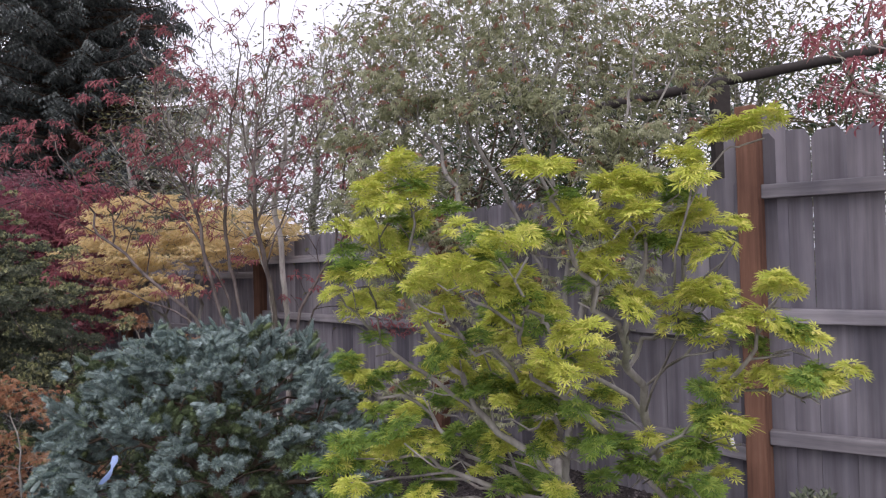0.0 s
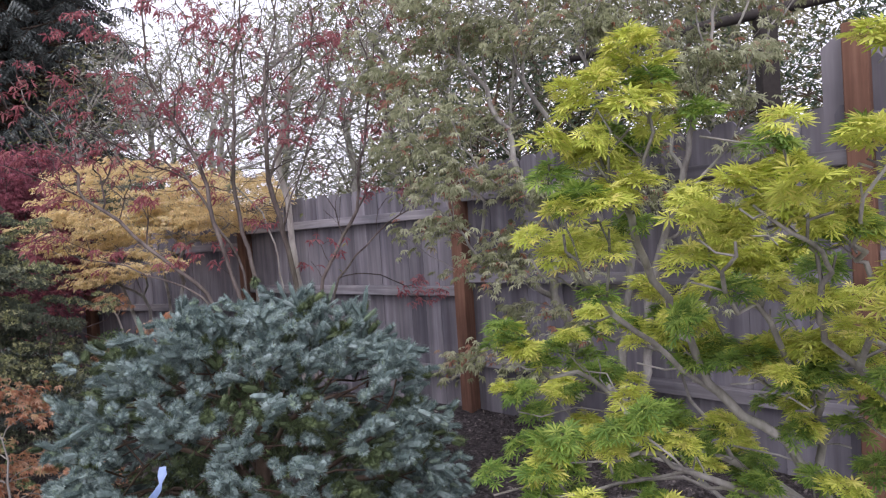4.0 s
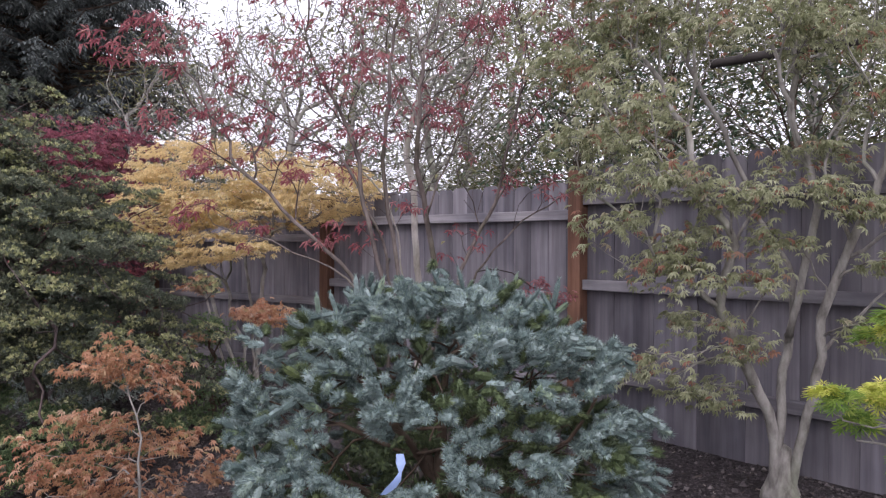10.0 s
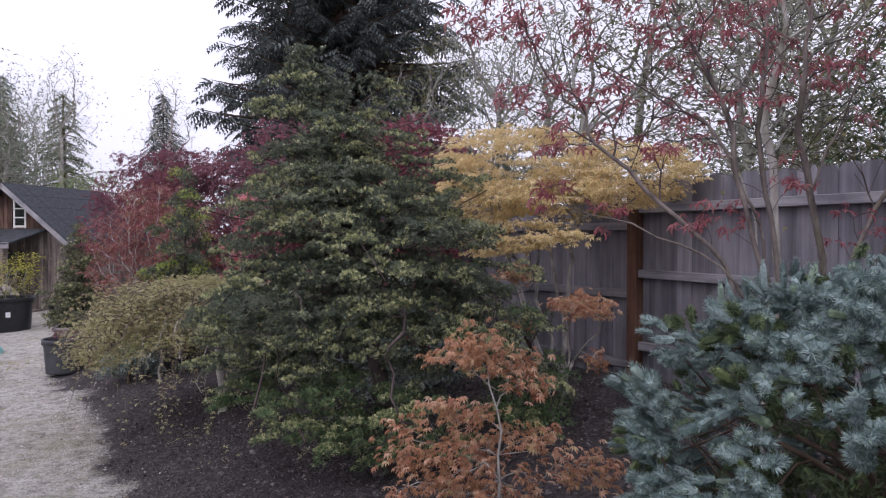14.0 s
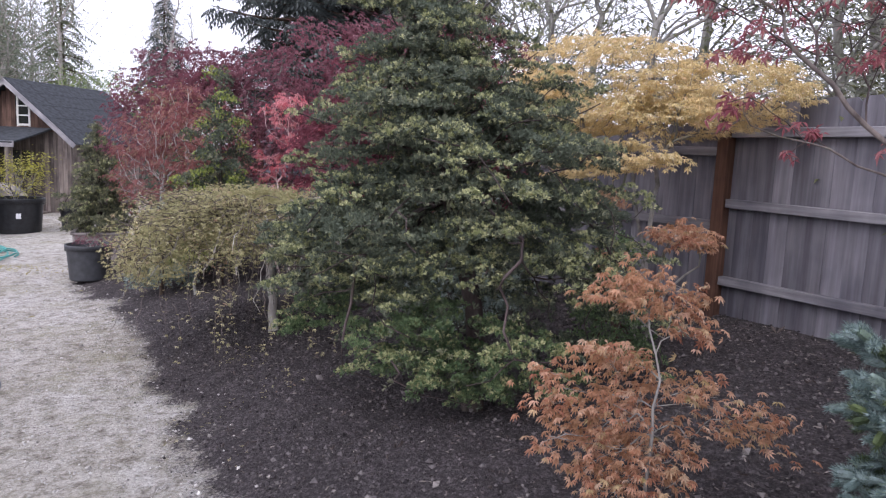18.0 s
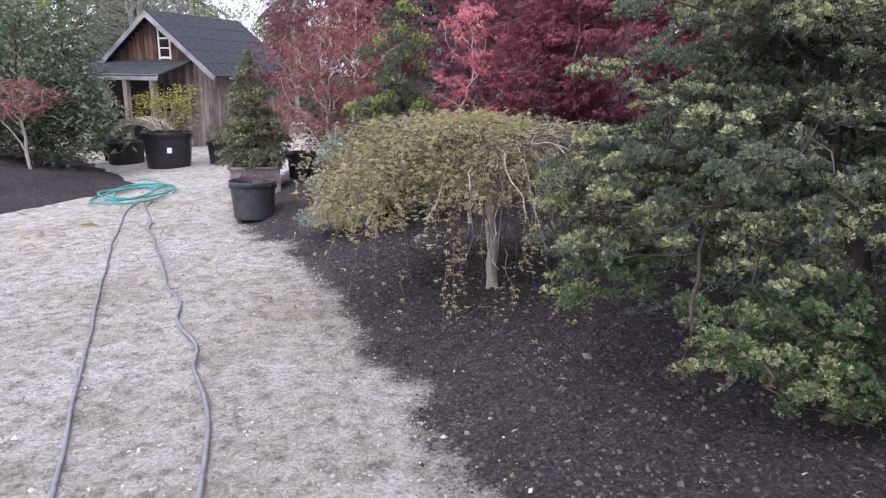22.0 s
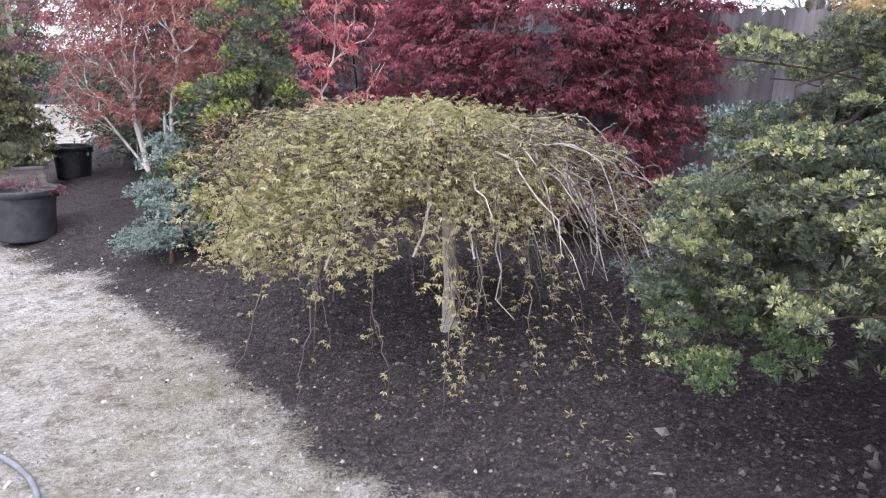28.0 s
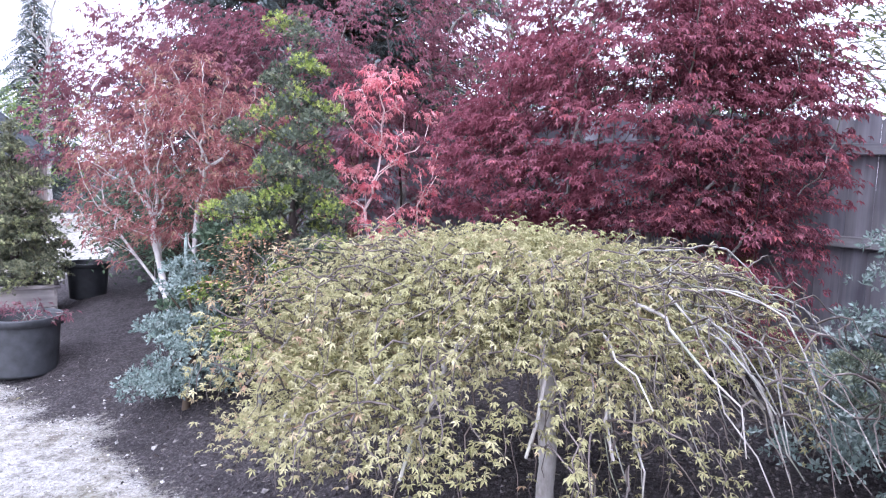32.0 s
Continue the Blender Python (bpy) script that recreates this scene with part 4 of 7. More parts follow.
# ---- the blue spruce ----
def blunt_shoot(seed, n=110, length=0.046, reach=0.026, width=0.0021):
    """A stubby bottle-brush shoot along y, as thick at its end as in the middle."""
    r = np.random.RandomState(200 + seed)
    s = np.sort(r.uniform(0.0, 1.0, n) ** 0.8)
    a = np.arange(n) * 2.39996 + r.normal(size=n) * 0.3
    rad = np.stack([np.cos(a), 0.45 + 1.1 * np.clip(s - 0.85, 0, 1) / 0.15, np.sin(a)], 1)
    rad /= np.linalg.norm(rad, axis=1, keepdims=True)
    p0 = np.stack([0.010 * s * s * r.uniform(-1, 1), s * length, 0 * s], 1) + rad * reach * 0.22
    L = reach * r.uniform(0.62, 0.88, n)[:, None]
    side = np.cross(rad, [0, 1, 0.01])
    side /= np.linalg.norm(side, axis=1, keepdims=True) + 1e-9
    v = np.stack([p0 - side * width, p0 + side * width, p0 + rad * L], 1).reshape(-1, 3)
    y = np.array([0.0, 0.25, 0.8, 1.0, 1.08]) * length
    cv, cf = tube(np.stack([0 * y, y, 0 * y], 1), np.array([0.2, 0.42, 0.46, 0.4, 0.1]) * reach, 5)
    return join([(v, np.arange(3 * n).reshape(-1, 3)), (cv, np.concatenate([cf[:, [0, 1, 2]], cf[:, [0, 2, 3]]]))])


def globe_spruce():
    r = np.random.RandomState(5)
    base = (-1.14, 3.42, floor_z(-1.14, 3.42))
    root = thing("blue_spruce", base, "broad globe blue spruce with stubby silver-blue shoots", "shrub")
    o = np.array(base)
    mid = np.array([base[0], base[1], 0.50])
    rad = np.array([0.71, 0.68, 0.80])
    n = 540
    k = np.arange(n) + 0.5
    z = 1 - 1.42 * k / n
    a = k * 2.39996
    d = np.stack([np.sqrt(1 - z * z) * np.cos(a), np.sqrt(1 - z * z) * np.sin(a), z], 1) + r.normal(size=(n, 3)) * 0.07
    d /= np.linalg.norm(d, axis=1, keepdims=True)
    lump = 1.02 + 0.06 * r.normal(size=n) + 0.21 * np.clip(2 * d[:, 2] * np.hypot(d[:, 0], d[:, 1]), 0, 1)
    bough = mid + d * rad * lump[:, None]
    P, par = grow([stem(base, (base[0], base[1], 0.95), 6)], mid + (bough[bough[:, 2] > base[2] + 0.1][::2] - mid) * 0.84, r, 0.12, 0.012, 0.1, 0.2)
    wooden(root, base, P, par, 0.004, 0.05, M_BARK_BROWN, M_BARK_BROWN, 5)
    # each bough ends in a fan of stubby shoots: a leader and pairs behind it
    tips, dirs, kindred = [], [], []
    up = np.array([0, 0, 1.0])
    for i in range(n):
        f = d[i] * [1, 1, 0.65] + up * r.uniform(-0.50, 0.20) + r.normal(size=3) * 0.30
        f = f / np.linalg.norm(f)
        side = np.cross(f, up) + r.normal(size=3) * 0.25
        side /= np.linalg.norm(side) + 1e-6
        for back, way, open_ in ((0, 0, 0), (0.030, 1, 0.9), (0.034, -1, 0.9), (0.075, 1, 1.1), (0.08, -1, 1.1), (0.05, 0, 0.0), (0.12, 1, 1.0), (0.125, -1, 1.0)):
            if back and r.rand() < 0.12:
                continue
            q = f + side * way * open_ * r.uniform(0.8, 1.2) + r.normal(size=3) * 0.12 + (up * 0.7 if back == 0.05 else 0)
            tips.append(bough[i] - f * back + q * 0.02 + (side * way * 0.045 if back else 0) - up * (0.012 if way else 0))
            dirs.append(q)
            kindred.append(i)
    tips, dirs, kindred = np.array(tips), np.array(dirs), np.array(kindred)
    ok = tips[:, 2] > base[2] + 0.08
    tips, dirs, kindred = tips[ok], dirs[ok], kindred[ok]
    dirs /= np.linalg.norm(dirs, axis=1, keepdims=True)
    R = frames(dirs, np.array([0, 0, 1.0]) + r.normal(size=tips.shape) * 0.4)
    S = r.uniform(0.8, 1.2, len(tips))
    pos = tips - dirs * 0.055
    young = [mesh_np("shoot", *blunt_shoot(s), M_SPRUCE) for s in range(6)]
    older = mesh_np("shoot", *blunt_shoot(9), M_SPRUCE_OLD)
    green = (r.rand(len(tips)) < 0.06) | ((r.rand(n) < 0.10)[kindred] & (r.rand(len(tips)) < 0.8))
    facing = np.argsort(d[kindred, 1] + 0.15 * d[kindred, 0] - 0.35 * d[kindred, 2])
    for i in facing[:299]:
        ob = child("shoot", older if green[i] else young[i % 6], root)
        ob.matrix_basis = Matrix.LocRotScale(Vector(pos[i] - o), Matrix(R[i].tolist()).to_quaternion(), Vector((S[i],) * 3))
    rest = facing[299:]
    for tone, mat, nm in ((False, M_SPRUCE, "outer_growth"), (True, M_SPRUCE_OLD, "old_growth")):
        q = rest[green[rest] == tone]
        crown(root, base, scatter(blunt_shoot(8), pos[q], R[q], S[q]), mat, nm)
    # inner fill of old green needles, coloured dark to deepen the gaps' shade
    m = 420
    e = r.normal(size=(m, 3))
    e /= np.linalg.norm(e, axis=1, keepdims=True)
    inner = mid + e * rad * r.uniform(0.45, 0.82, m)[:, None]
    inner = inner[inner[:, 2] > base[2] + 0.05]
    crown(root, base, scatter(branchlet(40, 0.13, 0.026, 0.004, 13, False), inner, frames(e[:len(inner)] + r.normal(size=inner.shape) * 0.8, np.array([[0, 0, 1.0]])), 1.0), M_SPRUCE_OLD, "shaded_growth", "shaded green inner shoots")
    lead = np.array([0, 0, 0.09]) + np.array([(-1.60, 3.52, 1.18), (-1.46, 3.62, 1.24), (-0.85, 3.62, 1.28), (-0.70, 3.52, 1.22), (-1.03, 3.67, 1.29), (-1.26, 3.72, 1.27), (-1.39, 3.37, 1.25), (-0.95, 3.42, 1.29), (-1.12, 3.47, 1.29), (-0.78, 3.67, 1.22), (-1.54, 3.67, 1.18)])
    crown(root, base, scatter(branchlet(130, 0.13, 0.024, 0.003, 15), lead, frames(np.array([0, 0, 1.0]) + r.normal(size=lead.shape) * 0.35, np.array([[0, 1.0, 0]])), r.uniform(0.7, 1.0, len(lead))), M_SPRUCE, "upright_growth")
    # tape hanging in the front
    p = stem((-1.30, 2.72, 1.00), (-1.345, 2.69, 0.90), 6, (0.02, -0.02))
    w = np.array([0.010, 0.013, 0.004, 0.011, 0.014, 0.008])
    v = np.concatenate([np.stack([p + np.array([1, 0.1, 0]) * w[:, None], p - np.array([1, 0.1, 0]) * w[:, None]], 1).reshape(-1, 3)])
    v = np.concatenate([v, v + np.array([0, 0.002, 0])])
    f = [[2 * i, 2 * i + 1, 2 * i + 3, 2 * i + 2] for i in range(5)] + [[12 + 2 * i, 12 + 2 * i + 2, 12 + 2 * i + 3, 12 + 2 * i + 1] for i in range(5)]
    solo("marking_tape", mesh_np("marking_tape", v, np.array(f), M_RIBBON, True), "pale blue plastic marking tape tied on the spruce", "tape")


globe_spruce()


def small_pine():
    r = np.random.RandomState(77)
    base = (-0.62, 2.55, floor_z(-0.62, 2.55))
    root = thing("small_pine", base, "small bushy pine with upright yellow-tan candles", "shrub")
    o = np.array(base)
    t = in_blobs([(-0.62, 2.55, 0.45, .2, .2, .25)], 46, r, 0.5)
    t = t[t[:, 2] > base[2] + 0.1]
    P, par = grow([stem(base, (-0.62, 2.55, 0.4), 6)], t, r, 0.06, 0.006, 0.3)
    wooden(root, base, P, par, 0.003, 0.018, M_BARK_BROWN, M_BARK_BROWN, 4)
    fw = (t - np.array([-0.62, 2.55, 0.2])) + np.array([0, 0, 0.35])
    crown(root, base, scatter(shoot(70, 0.10, 0.045, 0.0014, 41, False), t - fw * 0.15, frames(fw, r.normal(size=fw.shape)), 1.0), M_SPRUCE_OLD, "needle_growth")
    for p in t[t[:, 2] > 0.42]:
        v, f = tube(np.array([(0, 0, 0), (0.004, 0, 0.05), (0, 0.004, 0.10), (0, 0, 0.125)]), [0.006, 0.0075, 0.006, 0.001], 6)
        child("candle", mesh_np("candle", v, f, M_DRYGRASS, True), root, m=pose(*(p - o), r.normal() * 14, r.normal() * 14, 0))


small_pine()


# ---- maples ----
def maple(name, base, stems, blobs, n, k, size, leaf, mat, label, trunk_r=0.035, tip=0.002, spread=0.06, flat=0.35, droop=0.5, seed=1, share=1.0,
          bark=None, twig=None, limbs=8, shell=0.25, step=0.12, wander=0.015, lift=0.3, up_cost=0.7, category="tree", out=True):
    r = np.random.RandomState(seed)
    base = (base[0], base[1], floor_z(base[0], base[1]))
    root = thing(name, base, label, category)
    t = in_blobs(blobs, n, r, shell)
    t = t[t[:, 2] > base[2] + 0.08]
    S = []
    for dx, dy, tx, ty, tz in stems:
        S.append(stem((base[0] + dx, base[1] + dy, floor_z(base[0] + dx, base[1] + dy) - 0.03), (tx, ty, tz), max(5, int(tz / 0.12)), (r.normal() * 0.03, r.normal() * 0.03), 0.012, r))
    P, par = grow(S, t, r, step, wander, lift, up_cost)
    wooden(root, base, P, par, tip, trunk_r, bark or M_BARK, twig or M_BARK_DARK, limbs)
    keep = t[r.rand(len(t)) < share]
    if k and len(keep):
        crown(root, base, leaves_at(keep, k, spread, flat, r, leaf, size, droop, (base[0], base[1], 0) if out else None), mat)
    return root, t, P


def limbed(name, base, limbs, pads, label, leaf, size, mat, seed, per=7, k=6, twigs=(), n_twigs=0, twig_share=0.1, base_r=0.05, tip=0.0018, bark=None, twig=None,
           droop=1.4, limb_parts=12, flare=0.0, lift=0.15, spread=0.028, flat=0.5, thick=0.035, direct=0.35):
    """A small tree on given limbs. pads: flat sprays of hanging leaves (x, y, z, radius); twigs: blobs of finer wood, sparsely leaved."""
    r = np.random.RandomState(seed)
    base = (base[0], base[1], floor_z(*base))
    root = thing(name, base, label, "tree")
    S = [bent([p if len(p) == 3 else (p[0], p[1], base[2] - 0.03) for p in limb], r=r) for limb in limbs]
    leafy = []
    for x, y, z, R in pads:
        m = int(per * (R / 0.15) ** 1.5) + 2
        a, q = r.uniform(0, 2 * np.pi, m), R * np.sqrt(r.rand(m))
        leafy.append(np.stack([x + np.cos(a) * q, y + np.sin(a) * q, z + r.normal(size=m) * thick - 0.25 * q * q / R], 1))
    leafy = np.concatenate(leafy)
    fine = in_blobs(twigs, n_twigs, r, 0.1) if n_twigs else np.zeros((0, 3))
    P, par = grow(S, np.concatenate([leafy, fine]), r, 0.08, 0.006, lift, 0.5, direct)
    least = np.concatenate([np.linspace(base_r * (0.42 if q[0, 2] < base[2] + 0.3 else 0.24), tip * 1.6, len(q)) for q in S])
    wooden(root, base, P, par, tip, base_r, bark or M_BARK, twig or M_BARK, limb_parts, least=least)
    if flare:
        v, f = lathe([(0.0, -0.03), (flare, -0.03), (flare * 0.95, 0.01), (flare * 0.78, 0.05), (flare * 0.6, 0.10), (flare * 0.5, 0.17), (flare * 0.42, 0.24), (0.0, 0.27)], 18)
        v = np.asarray(v, float)
        v[:, :2] *= 1 + 0.12 * np.sin(np.arctan2(v[:, 1], v[:, 0]) * 3 + v[:, 2:3].ravel() * 4)[:, None]
        child("root_flare", mesh_np("root_flare", v, f, bark or M_BARK, True), root, "swollen grey foot of the trunk")
    full = np.concatenate([leafy, fine[r.rand(len(fine)) < twig_share]])
    crown(root, base, leaves_at(full, k, spread, flat, r, leaf, size, droop, (base[0], base[1], 0), 1.2), mat)
    return root


# airy red maple close behind the spruce, its limbs fanning over it
limbed("red_maple", (-1.22, 4.5),
       [[(-1.18, 4.5), (-1.09, 4.50, 1.38), (-1.11, 4.50, 1.56), (-1.18, 4.50, 1.83), (-1.21, 4.45, 2.14), (-1.18, 4.40, 2.48), (-1.09, 4.40, 2.82)],
        [(-1.12, 4.52), (-0.96, 4.60, 1.41), (-0.79, 4.75, 1.74), (-0.56, 4.85, 2.11), (-0.31, 4.90, 2.32), (-0.10, 4.90, 2.62)],
        [(-1.08, 4.54), (-0.88, 4.60, 1.43), (-0.61, 4.80, 1.68), (-0.35, 4.90, 1.86), (0.0, 4.90, 2.01)],
        [(-1.25, 4.48), (-1.33, 4.40, 1.40), (-1.39, 4.35, 1.62), (-1.57, 4.30, 2.01), (-1.74, 4.25, 2.08), (-2.01, 4.20, 2.25), (-2.21, 4.15, 2.37)],
        [(-1.28, 4.46), (-1.37, 4.30, 1.40), (-1.48, 4.30, 1.82), (-1.51, 4.30, 2.09), (-1.67, 4.30, 2.36), (-1.80, 4.30, 2.65)],
        [(-1.22, 4.46), (-1.29, 4.40, 1.42), (-1.37, 4.40, 1.88), (-1.36, 4.40, 2.25), (-1.32, 4.40, 2.64), (-1.25, 4.40, 3.04)],
        [(-1.15, 4.50, 1.70), (-0.98, 4.50, 2.18), (-0.86, 4.50, 2.42), (-0.77, 4.50, 2.86)],
        [(-1.32, 4.44), (-1.47, 4.20, 1.37), (-1.67, 4.20, 1.48), (-2.00, 4.20, 1.61), (-2.17, 4.20, 1.66)],
        [(-1.34, 4.44), (-1.50, 4.25, 1.41), (-1.63, 4.20, 1.53), (-1.89, 4.20, 1.79), (-2.12, 4.15, 1.99), (-2.39, 4.10, 2.11)]],
       [(-0.94, 4.6, 1.62, 0.09), (-1.22, 4.3, 1.76, 0.08), (-1.50, 4.3, 1.62, 0.10), (-0.70, 4.8, 1.94, 0.10), (-0.44, 4.8, 1.91, 0.11), (-0.91, 4.5, 2.77, 0.2), (-1.10, 4.4, 2.28, 0.12), (-1.43, 4.3, 2.12, 0.12), (-2.10, 4.2, 2.36, 0.1),
        (-2.44, 4.0, 2.40, 0.2), (-2.38, 4.1, 2.57, 0.15), (-2.53, 3.9, 2.46, 0.1), (-2.00, 4.3, 2.59, 0.12), (-0.27, 4.9, 2.82, 0.18), (-0.6, 4.7, 2.25, 0.12), (-1.67, 4.2, 1.6, 0.1), (-2.0, 4.2, 1.63, 0.1), (-0.39, 5.1, 1.33, 0.16), (-0.3, 5.12, 1.25, 0.14), (-2.2, 4.2, 2.0, 0.13), (-2.35, 4.1, 2.2, 0.13), (-2.0, 4.2, 2.15, 0.14), (-1.8, 4.25, 1.9, 0.12), (-2.2, 4.15, 1.75, 0.12), (-1.75, 4.25, 2.4, 0.15), (-1.5, 4.3, 2.5, 0.15), (-1.3, 4.4, 2.8, 0.15), (-1.6, 4.3, 2.95, 0.16), (-1.0, 4.5, 3.1, 0.16), (-2.0, 4.2, 2.8, 0.15), (-0.6, 4.7, 3.0, 0.15)],
       "airy Japanese maple with sparse drooping crimson leaves", LEAF5, 0.042, M_REDLEAF, 31, 5, 5,
       [(-1.45, 4.5, 2.4, .7, .5, .65), (-0.75, 4.75, 2.4, .6, .45, .65), (-2.05, 4.3, 2.3, .55, .4, .5), (-1.2, 4.6, 3.1, .9, .6, .45)], 900, 0.16, 0.024, 0.0016, M_BARK_MID, M_BARK_DARK, 0.9, 16, lift=0.05, direct=0.5)
# pale lichened stems of a bare maple behind it
limbed("grey_stemmed_maple", (-1.2, 5.15),
       [[(-1.16, 5.15), (-1.17, 5.15, 1.35), (-1.18, 5.15, 1.59), (-1.21, 5.15, 1.94), (-1.25, 5.15, 2.21), (-1.14, 5.15, 2.56), (-1.19, 5.15, 3.01)],
        [(-1.24, 5.12), (-1.26, 5.10, 1.36), (-1.29, 5.10, 1.63), (-1.35, 5.10, 1.83), (-1.54, 5.10, 2.04)],
        [(-1.21, 5.15, 1.94), (-1.07, 5.20, 2.19), (-0.85, 5.20, 2.50), (-0.63, 5.20, 2.90)],
        [(-1.25, 5.15, 2.21), (-1.40, 5.10, 2.54), (-1.49, 5.10, 2.98)]],
       [(-1.54, 5.1, 2.1, 0.15), (-0.7, 5.2, 2.8, 0.2), (-1.5, 5.1, 2.9, 0.2)],
       "slender maple with pale lichened stems and scant leaves", LEAF5, 0.03, M_GREENLEAF, 45, 5, 3, [(-1.2, 5.15, 2.75, .6, .4, .5)], 130, 0.2, 0.021, 0.002, M_BARK_PALE, M_BARK, 0.8, 6)
# olive maple against the fence: hanging young leaves in flat sprays
limbed("olive_maple", (0.64, 4.21),
       [[(0.60, 4.2), (0.59, 4.20, 0.65), (0.40, 4.15, 1.02), (0.26, 4.10, 1.28), (-0.02, 4.05, 1.46), (-0.16, 4.03, 1.65), (-0.39, 4.00, 1.80)],
        [(0.63, 4.2), (0.61, 4.20, 0.65), (0.67, 4.22, 1.17), (0.73, 4.25, 1.41), (0.57, 4.30, 1.68), (0.40, 4.30, 2.07), (0.25, 4.30, 2.36), (-0.05, 4.30, 2.79)],
        [(0.66, 4.18), (0.68, 4.11, 0.67), (0.73, 4.05, 0.96), (0.72, 4.06, 1.19), (0.80, 3.96, 1.55), (0.89, 3.84, 1.90), (0.92, 3.80, 2.16), (0.99, 3.71, 2.50)],
        [(0.66, 4.20, 1.12), (0.71, 4.10, 1.55), (0.73, 4.05, 1.81), (0.64, 4.16, 2.13), (0.68, 4.2, 2.6)],
        [(0.78, 3.99, 1.50), (0.96, 3.75, 1.70), (1.11, 3.55, 1.86)],
        [(0.73, 4.05, 1.05), (0.87, 3.87, 1.31), (0.96, 3.75, 1.50)],
        [(0.40, 4.15, 1.02), (0.1, 4.1, 1.0), (-0.15, 4.0, 1.08)]],
       [(0.28, 3.9, 2.62, 0.26), (-0.09, 4.2, 2.67, 0.26), (-0.46, 4.1, 2.44, 0.22), (-0.33, 3.8, 2.24, 0.2), (-0.06, 4.3, 2.23, 0.27), (-0.39, 3.9, 2.07, 0.26), (-0.2, 3.9, 1.91, 0.32), (0.24, 3.85, 1.84, 0.25), (0.69, 4.04, 2.03, 0.21),
        (0.85, 3.78, 2.2, 0.2), (0.91, 3.75, 2.35, 0.2), (0.96, 3.56, 2.19, 0.14), (0.6, 3.9, 1.85, 0.16), (0.77, 3.72, 1.76, 0.16), (1.12, 3.66, 1.98, 0.12), (0.99, 3.53, 1.64, 0.14), (0.94, 3.72, 1.52, 0.16), (-0.08, 3.9, 1.49, 0.24), (-0.37, 3.8, 1.7, 0.16), (0.34, 3.9, 1.45, 0.12),
        (-0.17, 3.9, 1.05, 0.18), (0.18, 4.1, 0.88, 0.18), (0.64, 3.89, 2.57, 0.26), (0.95, 3.48, 2.36, 0.18), (0.1, 3.95, 1.62, 0.18), (0.45, 3.95, 1.62, 0.16), (0.15, 4.0, 1.25, 0.14), (0.85, 3.8, 1.2, 0.12), (0.3, 4.0, 1.1, 0.12)],
       "multi-stemmed Japanese maple with hanging olive green leaves", LEAF7B, 0.037, M_GREENLEAF, 32, 12, 8,
       [(0.0, 4.2, 2.9, .7, .45, .4), (0.8, 4.1, 2.9, .65, .45, .45), (0.45, 4.2, 3.3, .9, .5, .4), (1.3, 3.9, 2.75, .4, .4, .35), (-0.45, 4.2, 2.75, .4, .4, .4)], 460, 0.95, 0.042, 0.0018, M_BARK, M_BARK, 0.55, 14, 0.10, spread=0.045, direct=0.6)
# red maple reaching in at the near end of the fence
maple("crimson_maple", (2.75, 2.5), [(0, 0, 2.3, 2.55, 1.7)], [(1.75, 2.6, 2.45, .55, .45, .28), (2.3, 2.6, 2.75, .6, .5, .45)],
      230, 5, 0.05, LEAF5, M_REDLEAF, "bare-branched maple with small clusters of crimson leaves", 0.03, 0.002, 0.04, 0.5, 1.0, 33, 0.7, M_BARK_PALE, M_BARK_PALE, 6)
# small orange maple in front
limbed("orange_maple", (-2.44, 3.98),
       [[(-2.44, 3.98), (-2.43, 3.98, 0.78), (-2.42, 3.98, 0.87), (-2.53, 3.95, 0.97), (-2.61, 3.90, 1.01)],
        [(-2.42, 3.98, 0.87), (-2.38, 4.03, 0.97), (-2.39, 4.06, 1.01)],
        [(-2.43, 3.98, 0.61), (-2.29, 4.07, 0.64), (-2.17, 4.11, 0.55), (-1.99, 4.15, 0.51)],
        [(-2.42, 3.98, 0.52), (-2.59, 3.90, 0.66), (-2.78, 3.82, 0.69)],
        [(-2.42, 3.98, 0.43), (-2.64, 3.88, 0.46), (-2.79, 3.77, 0.52)]],
       [(-2.62, 3.88, 1.05, 0.09), (-2.52, 3.98, 1.01, 0.10), (-2.40, 4.06, 1.02, 0.10), (-2.34, 4.07, 0.92, 0.08), (-2.49, 3.98, 1.09, 0.06), (-2.64, 3.86, 0.82, 0.08),
        (-2.54, 3.93, 0.76, 0.10), (-2.63, 3.88, 0.66, 0.08), (-2.51, 4.03, 0.60, 0.10), (-2.41, 4.08, 0.67, 0.09), (-2.27, 4.07, 0.67, 0.08), (-2.19, 4.11, 0.55, 0.06),
        (-2.05, 4.14, 0.56, 0.06), (-1.98, 4.15, 0.50, 0.05), (-2.81, 3.82, 0.72, 0.05), (-2.78, 3.82, 0.68, 0.05), (-2.80, 3.77, 0.52, 0.05), (-2.66, 3.88, 0.52, 0.10),
        (-2.56, 3.98, 0.46, 0.12), (-2.43, 4.03, 0.41, 0.10), (-2.51, 3.98, 0.31, 0.12), (-2.63, 3.88, 0.35, 0.09), (-2.36, 3.98, 0.31, 0.08), (-2.31, 4.07, 0.48, 0.07)],
       "small Japanese maple with coppery orange spring leaves", LEAF7B, 0.029, M_ORANGE, 34, 16, 9, base_r=0.0075, tip=0.0012, bark=M_BARK, twig=M_BARK, droop=0.6, limb_parts=5, spread=0.04)
